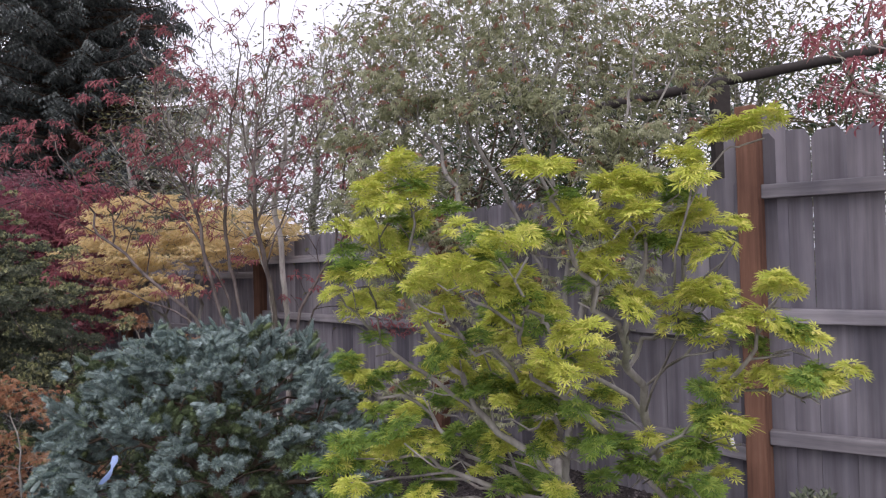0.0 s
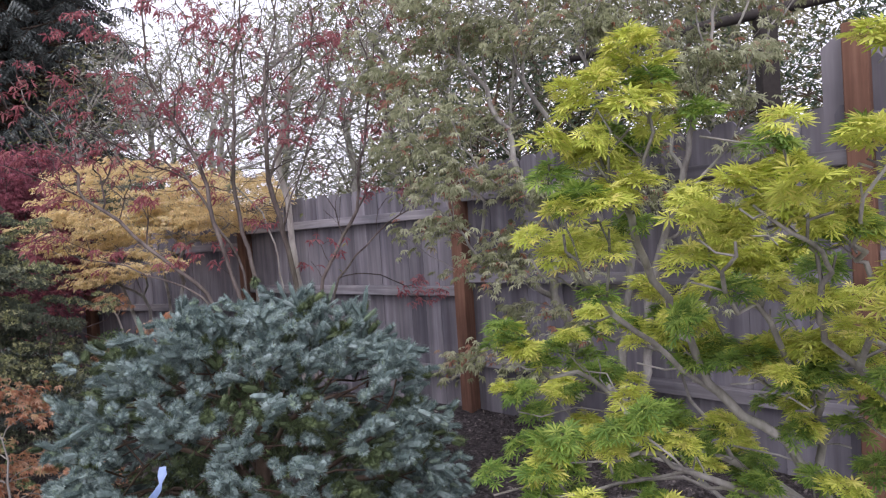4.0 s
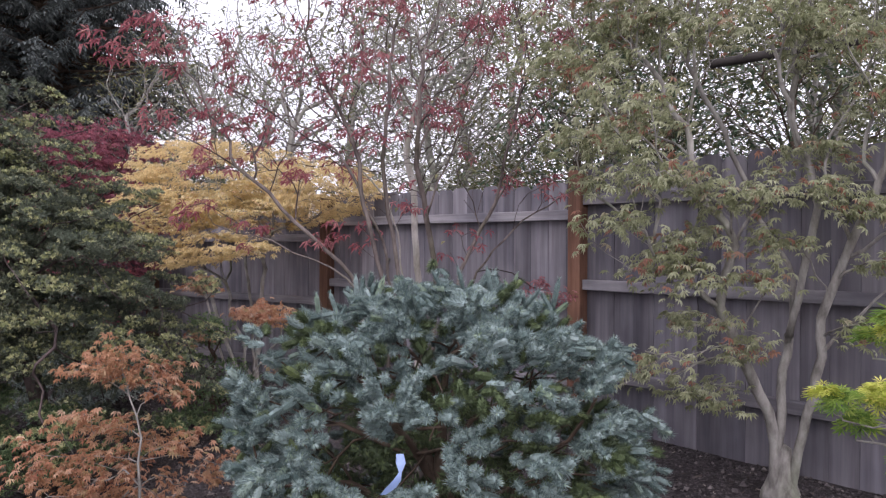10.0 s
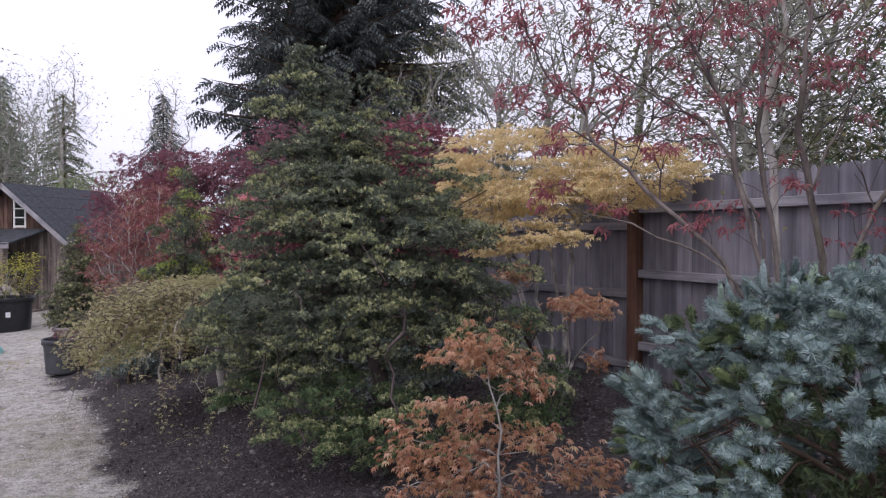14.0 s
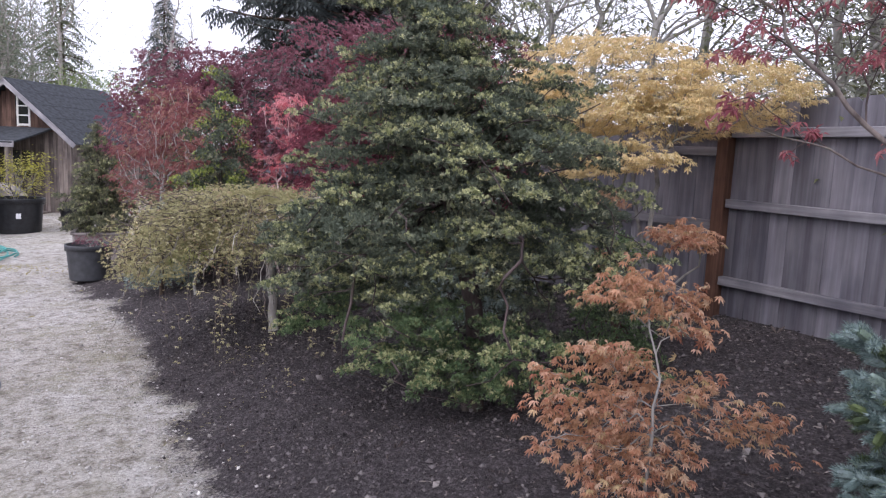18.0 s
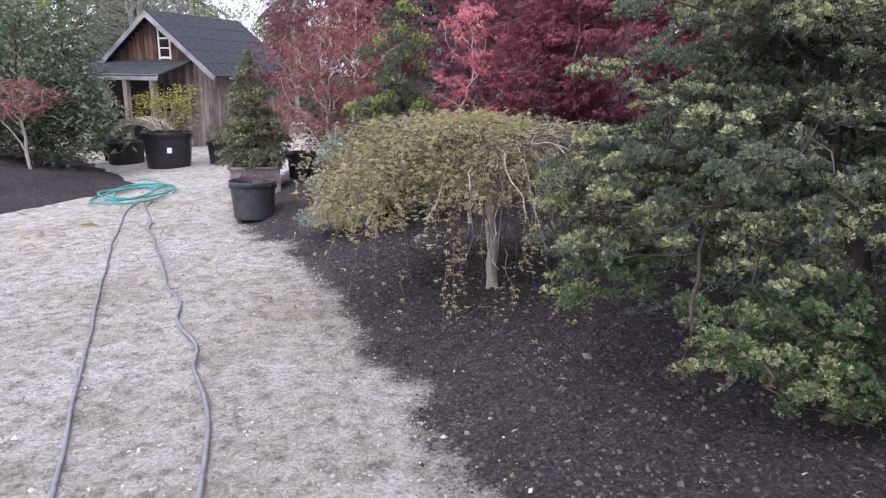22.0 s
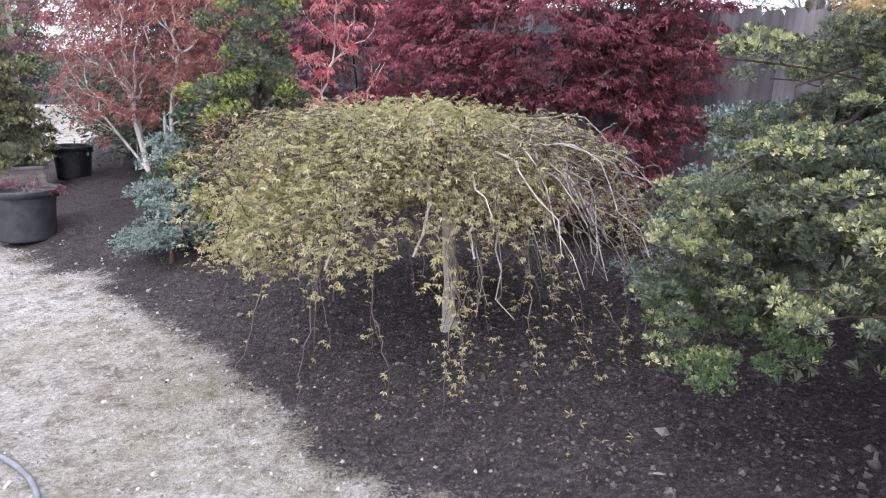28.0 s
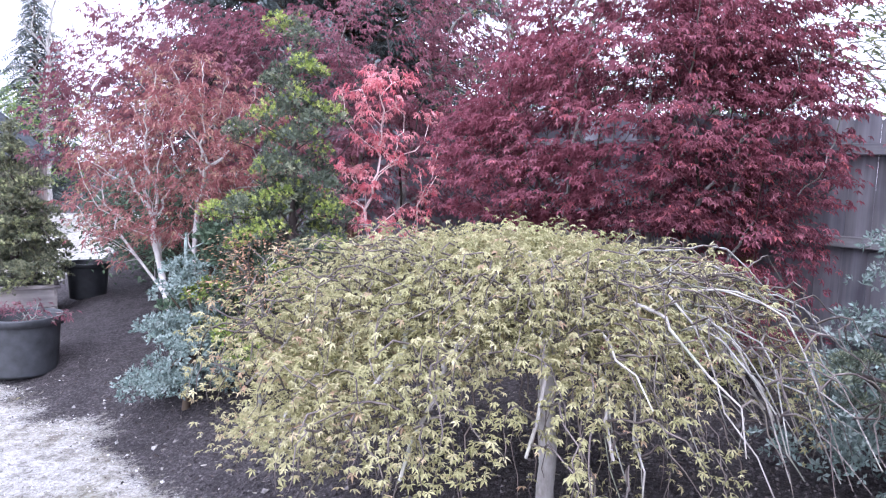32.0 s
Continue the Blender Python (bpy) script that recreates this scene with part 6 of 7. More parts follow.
rc = np.random.RandomState(17)
lean = [(-3.36, 5.05, 0.6), (-3.62, 5.02, 1.6), (-3.86, 4.98, 2.64)]
ends = cone_ends(lean, 0.95, 2.62, [(0.9, 0.84), (1.5, 0.78), (1.9, 0.54), (2.25, 0.35), (2.64, 0.06)], 10, 0.33, 0.23, rc)
ends += cone_ends([(-3.3, 5.15, 1.5), (-3.38, 5.2, 2.45)], 1.55, 2.42, [(1.5, 0.5), (2.0, 0.34), (2.45, 0.05)], 6, 0.30, 0.17, rc)
ends += [(-4.0, 4.7, 0.80, .24, 0), (-4.3, 5.05, 0.86, .24, 0), (-4.5, 5.4, 0.74, .22, 0), (-4.4, 5.8, 0.84, .22, 0), (-4.45, 6.1, 0.82, .24, 0), (-4.3, 6.3, 0.62, .22, 0),
         (-4.15, 5.9, 1.05, .24, 0), (-3.95, 4.5, 0.98, .22, 0), (-3.55, 4.45, 0.66, .2, 1), (-3.85, 4.55, 0.56, .2, 1), (-3.05, 4.5, 0.60, .2, 1), (-2.9, 4.65, 0.56, .18, 1),
         (-4.35, 5.25, 0.6, .2, 1), (-3.7, 4.62, 0.48, .2, 1), (-2.75, 4.85, 0.95, .24, 0), (-2.68, 5.0, 1.28, .22, 0), (-3.1, 4.45, 1.15, .2, 0),
         (-2.85, 4.75, 1.5, .2, 0), (-2.75, 5.1, 0.75, .22, 0), (-2.95, 4.9, 0.72, .2, 0), (-3.75, 4.45, 0.78, .2, 0), (-4.25, 4.85, 0.72, .2, 0), (-4.05, 5.3, 0.62, .22, 1), (-3.6, 4.6, 0.36, .18, 1), (-3.95, 4.6, 0.40, .16, 1), (-4.40, 4.72, 1.06, .22, 0), (-4.05, 4.55, 1.28, .22, 0), (-4.1, 4.52, 0.9, .22, 0), (-3.92, 4.5, 0.58, .22, 1), (-3.64, 4.56, 0.42, .2, 1), (-3.3, 4.62, 0.40, .2, 1), (-3.8, 4.75, 0.32, .2, 1), (-4.5, 5.0, 0.98, .22, 0), (-4.66, 5.15, 0.85, .24, 0), (-4.68, 5.2, 0.68, .22, 0), (-4.6, 5.25, 0.48, .22, 1), (-4.62, 5.05, 1.0, .22, 0), (-4.5, 5.3, 0.7, .22, 0), (-4.55, 5.45, 0.58, .22, 1), (-4.4, 5.3, 0.95, .24, 0), (-4.55, 5.45, 0.92, .22, 0), (-3.3, 4.8, 0.22, .18, 1), (-3.55, 4.85, 0.25, .18, 1), (-3.1, 4.85, 0.3, .18, 1), (-4.6, 4.9, 1.05, .24, 0), (-4.62, 5.1, 0.85, .22, 0), (-4.6, 5.3, 0.54, .22, 0), (-4.5, 5.1, 0.44, .18, 1), (-4.3, 4.6, 0.98, .2, 0), (-4.45, 4.7, 0.78, .2, 0), (-2.8, 5.4, 1.85, .24, 0), (-2.7, 5.3, 1.55, .25, 0), (-2.6, 5.35, 1.2, .25, 0), (-2.62, 5.3, 0.85, .24, 0), (-2.7, 5.1, 0.5, .2, 0), (-3.0, 4.7, 0.36, .18, 1), (-3.9, 6.0, 1.45, .25, 0), (-3.8, 6.2, 1.2, .25, 0), (-3.7, 5.9, 1.75, .23, 0), (-4.0, 6.25, 0.98, .24, 0), (-3.55, 5.9, 1.55, .24, 0), (-3.5, 6.1, 1.3, .24, 0), (-2.45, 5.3, 0.75, .24, 0), (-2.4, 5.5, 1.0, .24, 0), (-2.3, 5.5, 0.6, .22, 0), (-2.5, 5.6, 1.3, .22, 0), (-2.35, 5.3, 0.42, .2, 1), (-2.75, 4.95, 0.34, .2, 1), (-4.25, 5.9, 1.15, .24, 0), (-4.05, 5.95, 1.22, .24, 0), (-3.95, 6.3, 1.38, .24, 0), (-4.2, 6.1, 0.7, .24, 0)]
bough_conifer("tufted_conifer", (-3.36, 5.05), lean, ends, [M_CON, M_CON_LIT, M_CON_GREEN], "broad dark green conifer with tufted, layered boughs and pale tips", 18, 0.019, 0.040, 17, bright=0.5, many=22, cup=0.55)
rg = np.random.RandomState(47)
layered("low_conifer", (-2.66, 6.05), cone_pads(-2.66, 6.05, 0.35, 0.95, 0.24, 0.06, 5, rg, (1.0,), 0.17), [M_CON_GREEN], "low grey-green conifer at the foot of a golden maple", 48, 0.5, 0.026, 0.02)
# blue-tinged skirt of a second conifer behind
rb = np.random.RandomState(19)
bp = cone_pads(-3.85, 6.75, 0.35, 1.15, 0.42, 0.13, 6, rb, (1.0,), 0.24)
layered("blue_conifer", (-3.85, 6.75), bp, [M_BLUEFIR], "low blue-green conifer among darker foliage", 20, 0.35, 0.03, 0.03)
# bright column conifer
rh = np.random.RandomState(23)
tall = [(-6.95, 8.05, 0.3), (-6.93, 8.05, 2.15)]
bough_conifer("column_cypress", (-6.95, 8.05), tall, cone_ends(tall, 0.4, 2.2, [(0.3, 0.60), (0.9, 0.50), (1.3, 0.36), (1.7, 0.30), (2.25, 0.10)], 9, 0.38, 0.15, rh), [M_CON, M_HINOKI, M_CON_GREEN], "narrow upright cypress with bright cupped green sprays", 24, 0.026, 0.065, 15, 0.03, 0.62, inner=(420, 0.04), many=26, cup=1.0)
# small silver-blue fir
rf = np.random.RandomState(25)
fp = cone_pads(-7.55, 7.85, 0.05, 0.72, 0.26, 0.05, 6, rf, (1.0,), 0.15, 0.5)
root_ = layered("small_blue_fir", (-7.55, 7.85), fp, [M_BLUEFIR], "small silver-blue fir with a bare upright leader", 26, 0.6, 0.03, 0.02)
v, f = scatter(shoot(120, 0.26, 0.022, 0.004, 30), np.array([(0, 0, 0.8), (0, 0, 1.0)], float), frames(np.array([(0, 0.02, 1.0), (0.9, 0, 0.5)]), np.array([[0, 1.0, 0]])), np.array([1.2, 0.5]))
child("leader", mesh_np("leader", v, f, M_BLUEFIR), root_, "pale upright leader shoot")
# coppery shrub behind the dome, and two small conifers
maple("copper_shrub", (-7.0, 7.7), [(0, 0, -7.0, 7.7, 0.5)], [(-7.0, 7.65, 0.8, .34, .3, .22), (-6.85, 7.6, 0.5, .3, .3, .25)], 100, 14, 0.03, BLADE, M_ORANGE, "small shrub with coppery yellow leaves", 0.015, 0.002, 0.05, 0.8, 0.0, 41, category="shrub")
rs = np.random.RandomState(27)
layered("dwarf_pine", (-7.6, 8.6), cone_pads(-7.6, 8.6, 0.15, 0.85, 0.3, 0.12, 5, rs, (1.0,), 0.2), [M_EVERGREEN], "small grey-green dwarf pine", 28, 0.4, 0.045, 0.02)
layered("dwarf_spruce", (1.15, 2.55), cone_pads(1.15, 2.45, 0.25, 0.75, 0.35, 0.12, 4, rs, (1.0,), 0.2), [M_CON], "small dark dwarf spruce at the fence", 29, 0.5, 0.03, 0.02)


def tall_conifer(name, base, height, radius, n, mat, label, seed, frond_size=0.9, bare=0.12, trunk_r=0.35, weep=0.5, many=1.0):
    r = np.random.RandomState(seed)
    base = (base[0], base[1], float(plane_z(base[0], base[1])))
    root = thing(name, base, label, "tree")
    v, f = tube(np.array([(0, 0, 0), (0, 0, height * 0.5), (0, 0, height)], float), [trunk_r, trunk_r * 0.6, 0.02], 9)
    child("trunk", mesh_np("trunk", v, f, M_BARK_BROWN, True), root)
    fine, P, D, S = [], [], [], []
    for i in range(n):
        u = bare + (1 - bare) * (i + r.rand()) / n
        z = height * u
        L = radius * (1 - u) ** 0.75 * r.uniform(0.65, 1.1) + 0.1
        a = i * 2.4 + r.normal() * 0.3
        w = np.linspace(0, 1, 7)
        d = np.array([np.cos(a), np.sin(a), 0])
        p = d * (L * w)[:, None] + np.array([0, 0, 1]) * (z + L * (0.12 * w - weep * w ** 1.6 + 0.22 * w ** 3))[:, None]
        fine.append(tube(p, np.linspace(0.03 + 0.012 * L, 0.008, 7), 4))
        m = int((8 + 10 * L) * many)
        t = r.uniform(0.15, 1.0, m)
        for q in t:
            k = q * 6
            j = min(5, int(k))
            P.append(p[j] * (1 - k + j) + p[j + 1] * (k - j))
            D.append(d * 0.9 + np.array([-d[1], d[0], 0]) * r.choice([-1, 1]) * r.uniform(0.2, 1.3) + np.array([0, 0, -0.35 - 0.3 * r.rand()]))
            S.append(frond_size * r.uniform(0.55, 1.15) * (1.05 - 0.6 * u))
    v, f = join(fine)
    tagged(child("bough_growth", mesh_np("bough_growth", v, f, M_BARK_BROWN), root), kind="stuff")
    P, D = np.array(P), np.array(D)
    crown(root, (0, 0, 0), scatter(frond(5, seed), P, frames(D, np.array([0, 0, 1.0]) + r.normal(size=P.shape) * 0.3), np.array(S)), mat)


tall_conifer("tall_fir", (-9.35, 17.9), 21, 4.0, 820, M_FIR, "towering dark fir with drooping boughs", 51, 0.62, 0.06, weep=0.32, many=1.2)
tall_conifer("tall_fir", (-10.2, 20.4), 19, 3.4, 300, M_FIR, "tall dark fir behind the fence", 52, 0.55, 0.06, many=1.2)
tall_conifer("far_fir", (-32, 40.2), 11.6, 2.6, 170, M_FIR, "pointed fir far off against the sky", 53, 1.2, 0.05, 0.25, 0.35, many=0.5)
tall_conifer("far_fir", (-40.5, 36), 12.5, 2.2, 120, M_EVERGREEN, "slender hemlock far off against the sky", 54, 1.1, 0.05, 0.2, 0.35, many=0.5)
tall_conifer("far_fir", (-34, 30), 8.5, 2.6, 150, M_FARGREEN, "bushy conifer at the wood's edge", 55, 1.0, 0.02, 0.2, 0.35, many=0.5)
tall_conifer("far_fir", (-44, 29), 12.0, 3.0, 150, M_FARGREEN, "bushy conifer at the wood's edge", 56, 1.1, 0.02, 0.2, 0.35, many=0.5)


def far_tree(name, base, height, blobs, n, k, size, mat, label, seed, bark=None, spread=0.25, share=1.0, trunk_r=0.12, tip=0.006, shell=0.2):
    r = np.random.RandomState(seed)
    base = (base[0], base[1], float(plane_z(base[0], base[1])))
    root = thing(name, base, label, "tree")
    t = in_blobs(blobs, n, r, shell)
    P, par = grow([stem(base, (base[0] + r.normal() * 0.2, base[1], base[2] + height * 0.72), 12, (r.normal() * 0.15, 0), 0.04, r)], t, r, 0.4, 0.03, 0.45, 1.2)
    wooden(root, base, P, par, tip, trunk_r, bark or M_BARK, bark or M_BARK, 5)
    keep = t[r.rand(n) < share]
    if k:
        crown(root, base, leaves_at(keep, k, spread, 0.7, r, BLADE, size, 0.3, None), mat)


# woods behind the fence
rw = np.random.RandomState(71)
spots = [(3.2, 7.8, 4.6), (1.4, 8.6, 5.2), (-0.3, 9.4, 5.4), (-1.6, 10.8, 6.0), (-3.2, 12.5, 5.6), (4.6, 6.6, 4.8), (0.6, 11.5, 6.6), (2.6, 10.5, 6.2), (-4.6, 14.5, 5.4), (0.5, 7.6, 4.2), (-0.9, 8.6, 4.4), (2.4, 6.9, 4.4), (4.0, 8.5, 5.5), (-3.6, 10.9, 5.0), (-2.3, 9.4, 4.6), (-5.4, 13.0, 5.4)]
for i, (x, y, h) in enumerate(spots):
    far_tree("woodland_tree", (x, y), h, [(x, y, h * 0.62, 1.2, 1.0, h * 0.3), (x + rw.normal() * 0.5, y, h * 0.85, 1.0, 0.9, h * 0.18), (x + rw.normal() * 0.6, y, h * 0.4, 1.0, 0.9, h * 0.16)],
             290, 22 if x > -1.2 else (12 if i > 12 else 5), 0.09, (M_FAR, M_FARPALE, M_FAR)[i % 3], "slender woodland tree with thin spring leaves behind the fence", 80 + i, M_BARK, 0.22, 0.8, 0.07, 0.005)
# a dark evergreen hedge close behind the fence
for i, (x, y, h, w) in enumerate([(1.9, 6.3, 3.5, 1.0), (0.6, 7.0, 3.6, 1.0), (3.3, 5.6, 3.4, 1.0), (1.3, 7.6, 4.2, 1.1), (-5.0, 10.9, 2.7, 0.9), (-3.9, 10.4, 2.9, 0.8), (-8.6, 10.6, 1.3, 0.8), (-9.5, 11.3, 1.2, 0.8), (-10.3, 12.4, 1.4, 0.9)]):
    far_tree("evergreen_shrub", (x, y), h, [(x, y, h * 0.55, w, 0.6, h * 0.42)], 240, 14, 0.08, M_EVERGREEN, "dark evergreen shrub behind the fence", 95 + i, M_BARK_BROWN, 0.16, 1.0, 0.05, 0.004, 0.4)

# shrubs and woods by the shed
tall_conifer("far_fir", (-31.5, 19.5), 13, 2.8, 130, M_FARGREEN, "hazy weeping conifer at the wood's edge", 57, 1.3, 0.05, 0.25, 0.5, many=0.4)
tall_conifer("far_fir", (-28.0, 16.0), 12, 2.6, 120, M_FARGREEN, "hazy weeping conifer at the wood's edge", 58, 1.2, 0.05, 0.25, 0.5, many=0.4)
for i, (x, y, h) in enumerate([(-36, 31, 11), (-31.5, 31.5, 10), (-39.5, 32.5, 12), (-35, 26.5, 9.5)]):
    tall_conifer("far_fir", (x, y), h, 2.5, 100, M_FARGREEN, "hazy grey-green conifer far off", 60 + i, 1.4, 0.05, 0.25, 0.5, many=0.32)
far_tree("pale_shrub", (-24.5, 12.0), 4.6, [(-24.5, 12.0, 2.2, 2.0, 1.6, 1.9), (-26.5, 10.2, 2.0, 2.0, 1.6, 1.8)], 320, 16, 0.16, M_LIGHTSHRUB, "tall shrub with fresh pale green leaves", 105, M_BARK, 0.28, 1.0, 0.08, 0.006, 0.4)
far_tree("rhododendron", (-17.2, 11.5), 3.0, [(-17.2, 11.5, 1.2, 1.5, 1.3, 1.45), (-18.4, 10.7, 1.0, 1.2, 1.2, 1.2), (-16.0, 11.5, 0.5, .9, .9, .8)], 420, 30, 0.16, M_RHODO, "large glossy-leaved evergreen shrub on the mound", 101, M_BARK_BROWN, 0.22, 1.0, 0.08, 0.006, 0.5)
far_tree("rhododendron", (-18.3, 8.6), 2.4, [(-18.3, 8.6, 0.7, 1.4, 1.2, 1.1)], 260, 30, 0.15, M_RHODO, "large glossy-leaved evergreen shrub on the mound", 102, M_BARK_BROWN, 0.22, 1.0, 0.08, 0.006, 0.5)
far_tree("pale_shrub", (-21.5, 14.2), 4.5, [(-21.5, 14.2, 2.2, 1.8, 1.4, 1.7), (-23.5, 13.2, 2.4, 1.8, 1.4, 1.9)], 340, 16, 0.15, M_LIGHTSHRUB, "tall shrub with fresh pale green leaves", 103, M_BARK, 0.26, 1.0, 0.08, 0.006, 0.4)
far_tree("pale_shrub", (-22.0, 23.5), 4.2, [(-22.5, 23.5, 2.6, 2.0, 1.4, 1.6), (-19.5, 24.0, 2.2, 2.0, 1.4, 1.6)], 300, 16, 0.15, M_LIGHTSHRUB, "tall shrub with fresh pale green leaves", 104, M_BARK, 0.26, 1.0, 0.08, 0.006, 0.4)
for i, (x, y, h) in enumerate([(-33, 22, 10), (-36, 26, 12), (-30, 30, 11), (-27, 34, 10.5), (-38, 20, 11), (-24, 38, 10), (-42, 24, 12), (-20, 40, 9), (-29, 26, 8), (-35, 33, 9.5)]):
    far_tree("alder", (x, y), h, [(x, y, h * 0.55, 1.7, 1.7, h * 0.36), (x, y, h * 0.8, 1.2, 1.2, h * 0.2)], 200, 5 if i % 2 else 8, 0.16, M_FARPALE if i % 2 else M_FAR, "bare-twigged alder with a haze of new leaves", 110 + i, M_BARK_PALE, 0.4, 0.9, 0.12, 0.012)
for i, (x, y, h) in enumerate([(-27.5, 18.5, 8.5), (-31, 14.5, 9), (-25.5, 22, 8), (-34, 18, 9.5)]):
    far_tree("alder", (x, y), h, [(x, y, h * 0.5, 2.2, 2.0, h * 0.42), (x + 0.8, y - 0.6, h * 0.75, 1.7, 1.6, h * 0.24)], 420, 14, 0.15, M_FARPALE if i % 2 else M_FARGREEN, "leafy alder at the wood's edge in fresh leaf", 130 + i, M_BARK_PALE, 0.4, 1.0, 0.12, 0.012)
maple("little_red_maple", (-15.6, 10.3), [(0, 0, -15.6, 10.3, 0.55)], [(-15.6, 10.3, 1.0, .75, .7, .28), (-15.9, 10.2, 0.75, .7, .6, .2)], 130, 6, 0.065, LEAF5, M_RUSTRED, "young maple with dull red leaves on a thin stem", 0.03, 0.004, 0.09, 0.4, 0.4, 42, 1.0, M_BARK_PALE, M_BARK)


# ---- shed ----
def shed():
    z0 = float(plane_z(-19.9, 18.5))
    W, L, EH, AH = 4.0, 3.7, 2.12, 3.68
    root = thing("shed", (-19.65, 17.35, z0), "old weathered wooden shed with a gable window and lean-to porch", "shed")
    root.rotation_euler = (0, 0, math.atan2(0.075, 1))
    part("foundation", box_bm(W, L, 0.10, (0, L / 2, -0.05), 0.01), M_STONE, root)
    r = np.random.RandomState(3)
    n = 27
    for i in range(n):
        x = -W / 2 + (i + 0.5) * W / n
        top = EH + (AH - EH) * (1 - abs(x) / (W / 2)) - 0.06
        if 0.12 < x < 0.55:
            segs = [(0.05, 2.45), (3.25, top)] if top > 3.28 else [(0.05, 2.45)]
        else:
            segs = [(0.05, top)]
        for a, b in segs:
            cut = min(b, 2.3)
            if a < 2.0:
                part("wall_board", box_bm(W / n - 0.008, 0.025, cut - a, (0, 0, 0), 0.003), M_BARN, root, m=pose(x, 0, a, 0, 0, r.normal() * 0.8))
                a = cut + 0.004
            if b - a > 0.03:
                part("gable_board", box_bm(W / n - 0.008, 0.025, b - a, (0, 0, 0), 0.003), M_BARNRED, root, m=pose(x, 0, a, 0, 0, r.normal() * 0.8))
    m = 24
    for s in (-1, 1):
        for i in range(m):
            part("side_board", box_bm(0.025, L / m - 0.008, EH - 0.05, (0, 0, 0), 0.003), M_BARN, root, m=pose(s * (W / 2 - 0.02), (i + 0.5) * L / m, 0.05))
    part("back_wall", box_bm(W - 0.1, 0.04, EH, (0, L - 0.05, 0.03)), M_BARN, root)
    slope = math.atan2(AH - EH, W / 2)
    run = math.hypot(AH - EH, W / 2) + 0.28
    for s in (-1, 1):
        rows = 10
        for k in range(rows):
            mm = pose(s * ((k + 0.5) * run / rows * math.cos(slope)), L / 2 - 0.05, AH + 0.03 - (k + 0.5) * run / rows * math.sin(slope) + 0.004 * (k % 2), 0, s * (math.degrees(slope) - 0.5), 0)
            part("shingle_course", box_bm(run / rows + 0.03, L + 0.5, 0.022, (0, 0, 0), 0), M_SHINGLE, root, m=mm)
        part("barge_board", box_bm(run, 0.03, 0.13, (0, 0, -0.13), 0.003), M_TRIM, root, m=pose(s * run / 2 * math.cos(slope), -0.31, AH - run / 2 * math.sin(slope) + 0.03, 0, s * math.degrees(slope), 0))
    w = part("window", box_bm(0.37, 0.03, 0.76, (0, 0, 0), 0), M_DARKGLASS, root, "small gable window with white frame", pose(0.34, 0.01, 2.47))
    for x in (-0.19, 0.19):
        part("frame_bar", box_bm(0.055, 0.05, 0.86, (0, -0.015, -0.05), 0.004), M_WHITE, w, m=pose(x, 0, 0))
    for z in (-0.03, 0.24, 0.50, 0.75):
        part("frame_bar", box_bm(0.33, 0.045, 0.04 if 0 < z < 0.7 else 0.06, (0, -0.015, 0), 0.003), M_WHITE, w, m=pose(0, 0, z))
    # porch
    pd = 1.35
    ang = math.degrees(math.atan2(0.38, pd))
    part("porch_roof", box_bm(3.35, math.hypot(pd, 0.38) + 0.15, 0.05, (0, 0, 0), 0.006), M_SHINGLE, root, "flat lean-to porch roof", pose(-0.42, -pd / 2 - 0.02, 2.16, ang, 0, 0))
    part("porch_fascia", box_bm(3.4, 0.035, 0.16, (0, 0, 0), 0.004), M_TRIM, root, m=pose(-0.42, -pd - 0.08, 1.86))
    for x in (-1.95, 0.15, 1.05):
        part("porch_post", box_bm(0.14, 0.14, 1.9, (0, 0, 0), 0.008), M_BARN, root, m=pose(x, -pd, 0))
    part("porch_floor", box_bm(3.2, pd, 0.09, (-0.42, -pd / 2 - 0.03, 0), 0.01), M_BARN, root)
    # dark door panel on the wall, widened to paint in the porch roof's shade
    part("shade_doorway", box_bm(1.45, 0.03, 1.8, (0, 0, 0), 0.004), M_DARK, root, "dark door opening, widened to stand for the porch's shade", pose(-1.05, -0.025, 0.1))
    part("porch_window", box_bm(0.62, 0.03, 0.75, (0, 0, 0), 0.004), M_DARKGLASS, root, m=pose(0.25, -0.03, 1.0))
    for x in (-0.08, 0.25, 0.58):
        part("window_bar", box_bm(0.05, 0.03, 0.80, (0, 0, 0), 0.004), M_BARN, root, m=pose(x, -0.05, 0.97))
    part("side_shelf", box_bm(0.9, 0.4, 0.9, (0, 0, 0), 0.02), M_DARK, root, "dark clutter stacked on the porch", pose(-1.55, -0.45, 0.09))


shed()


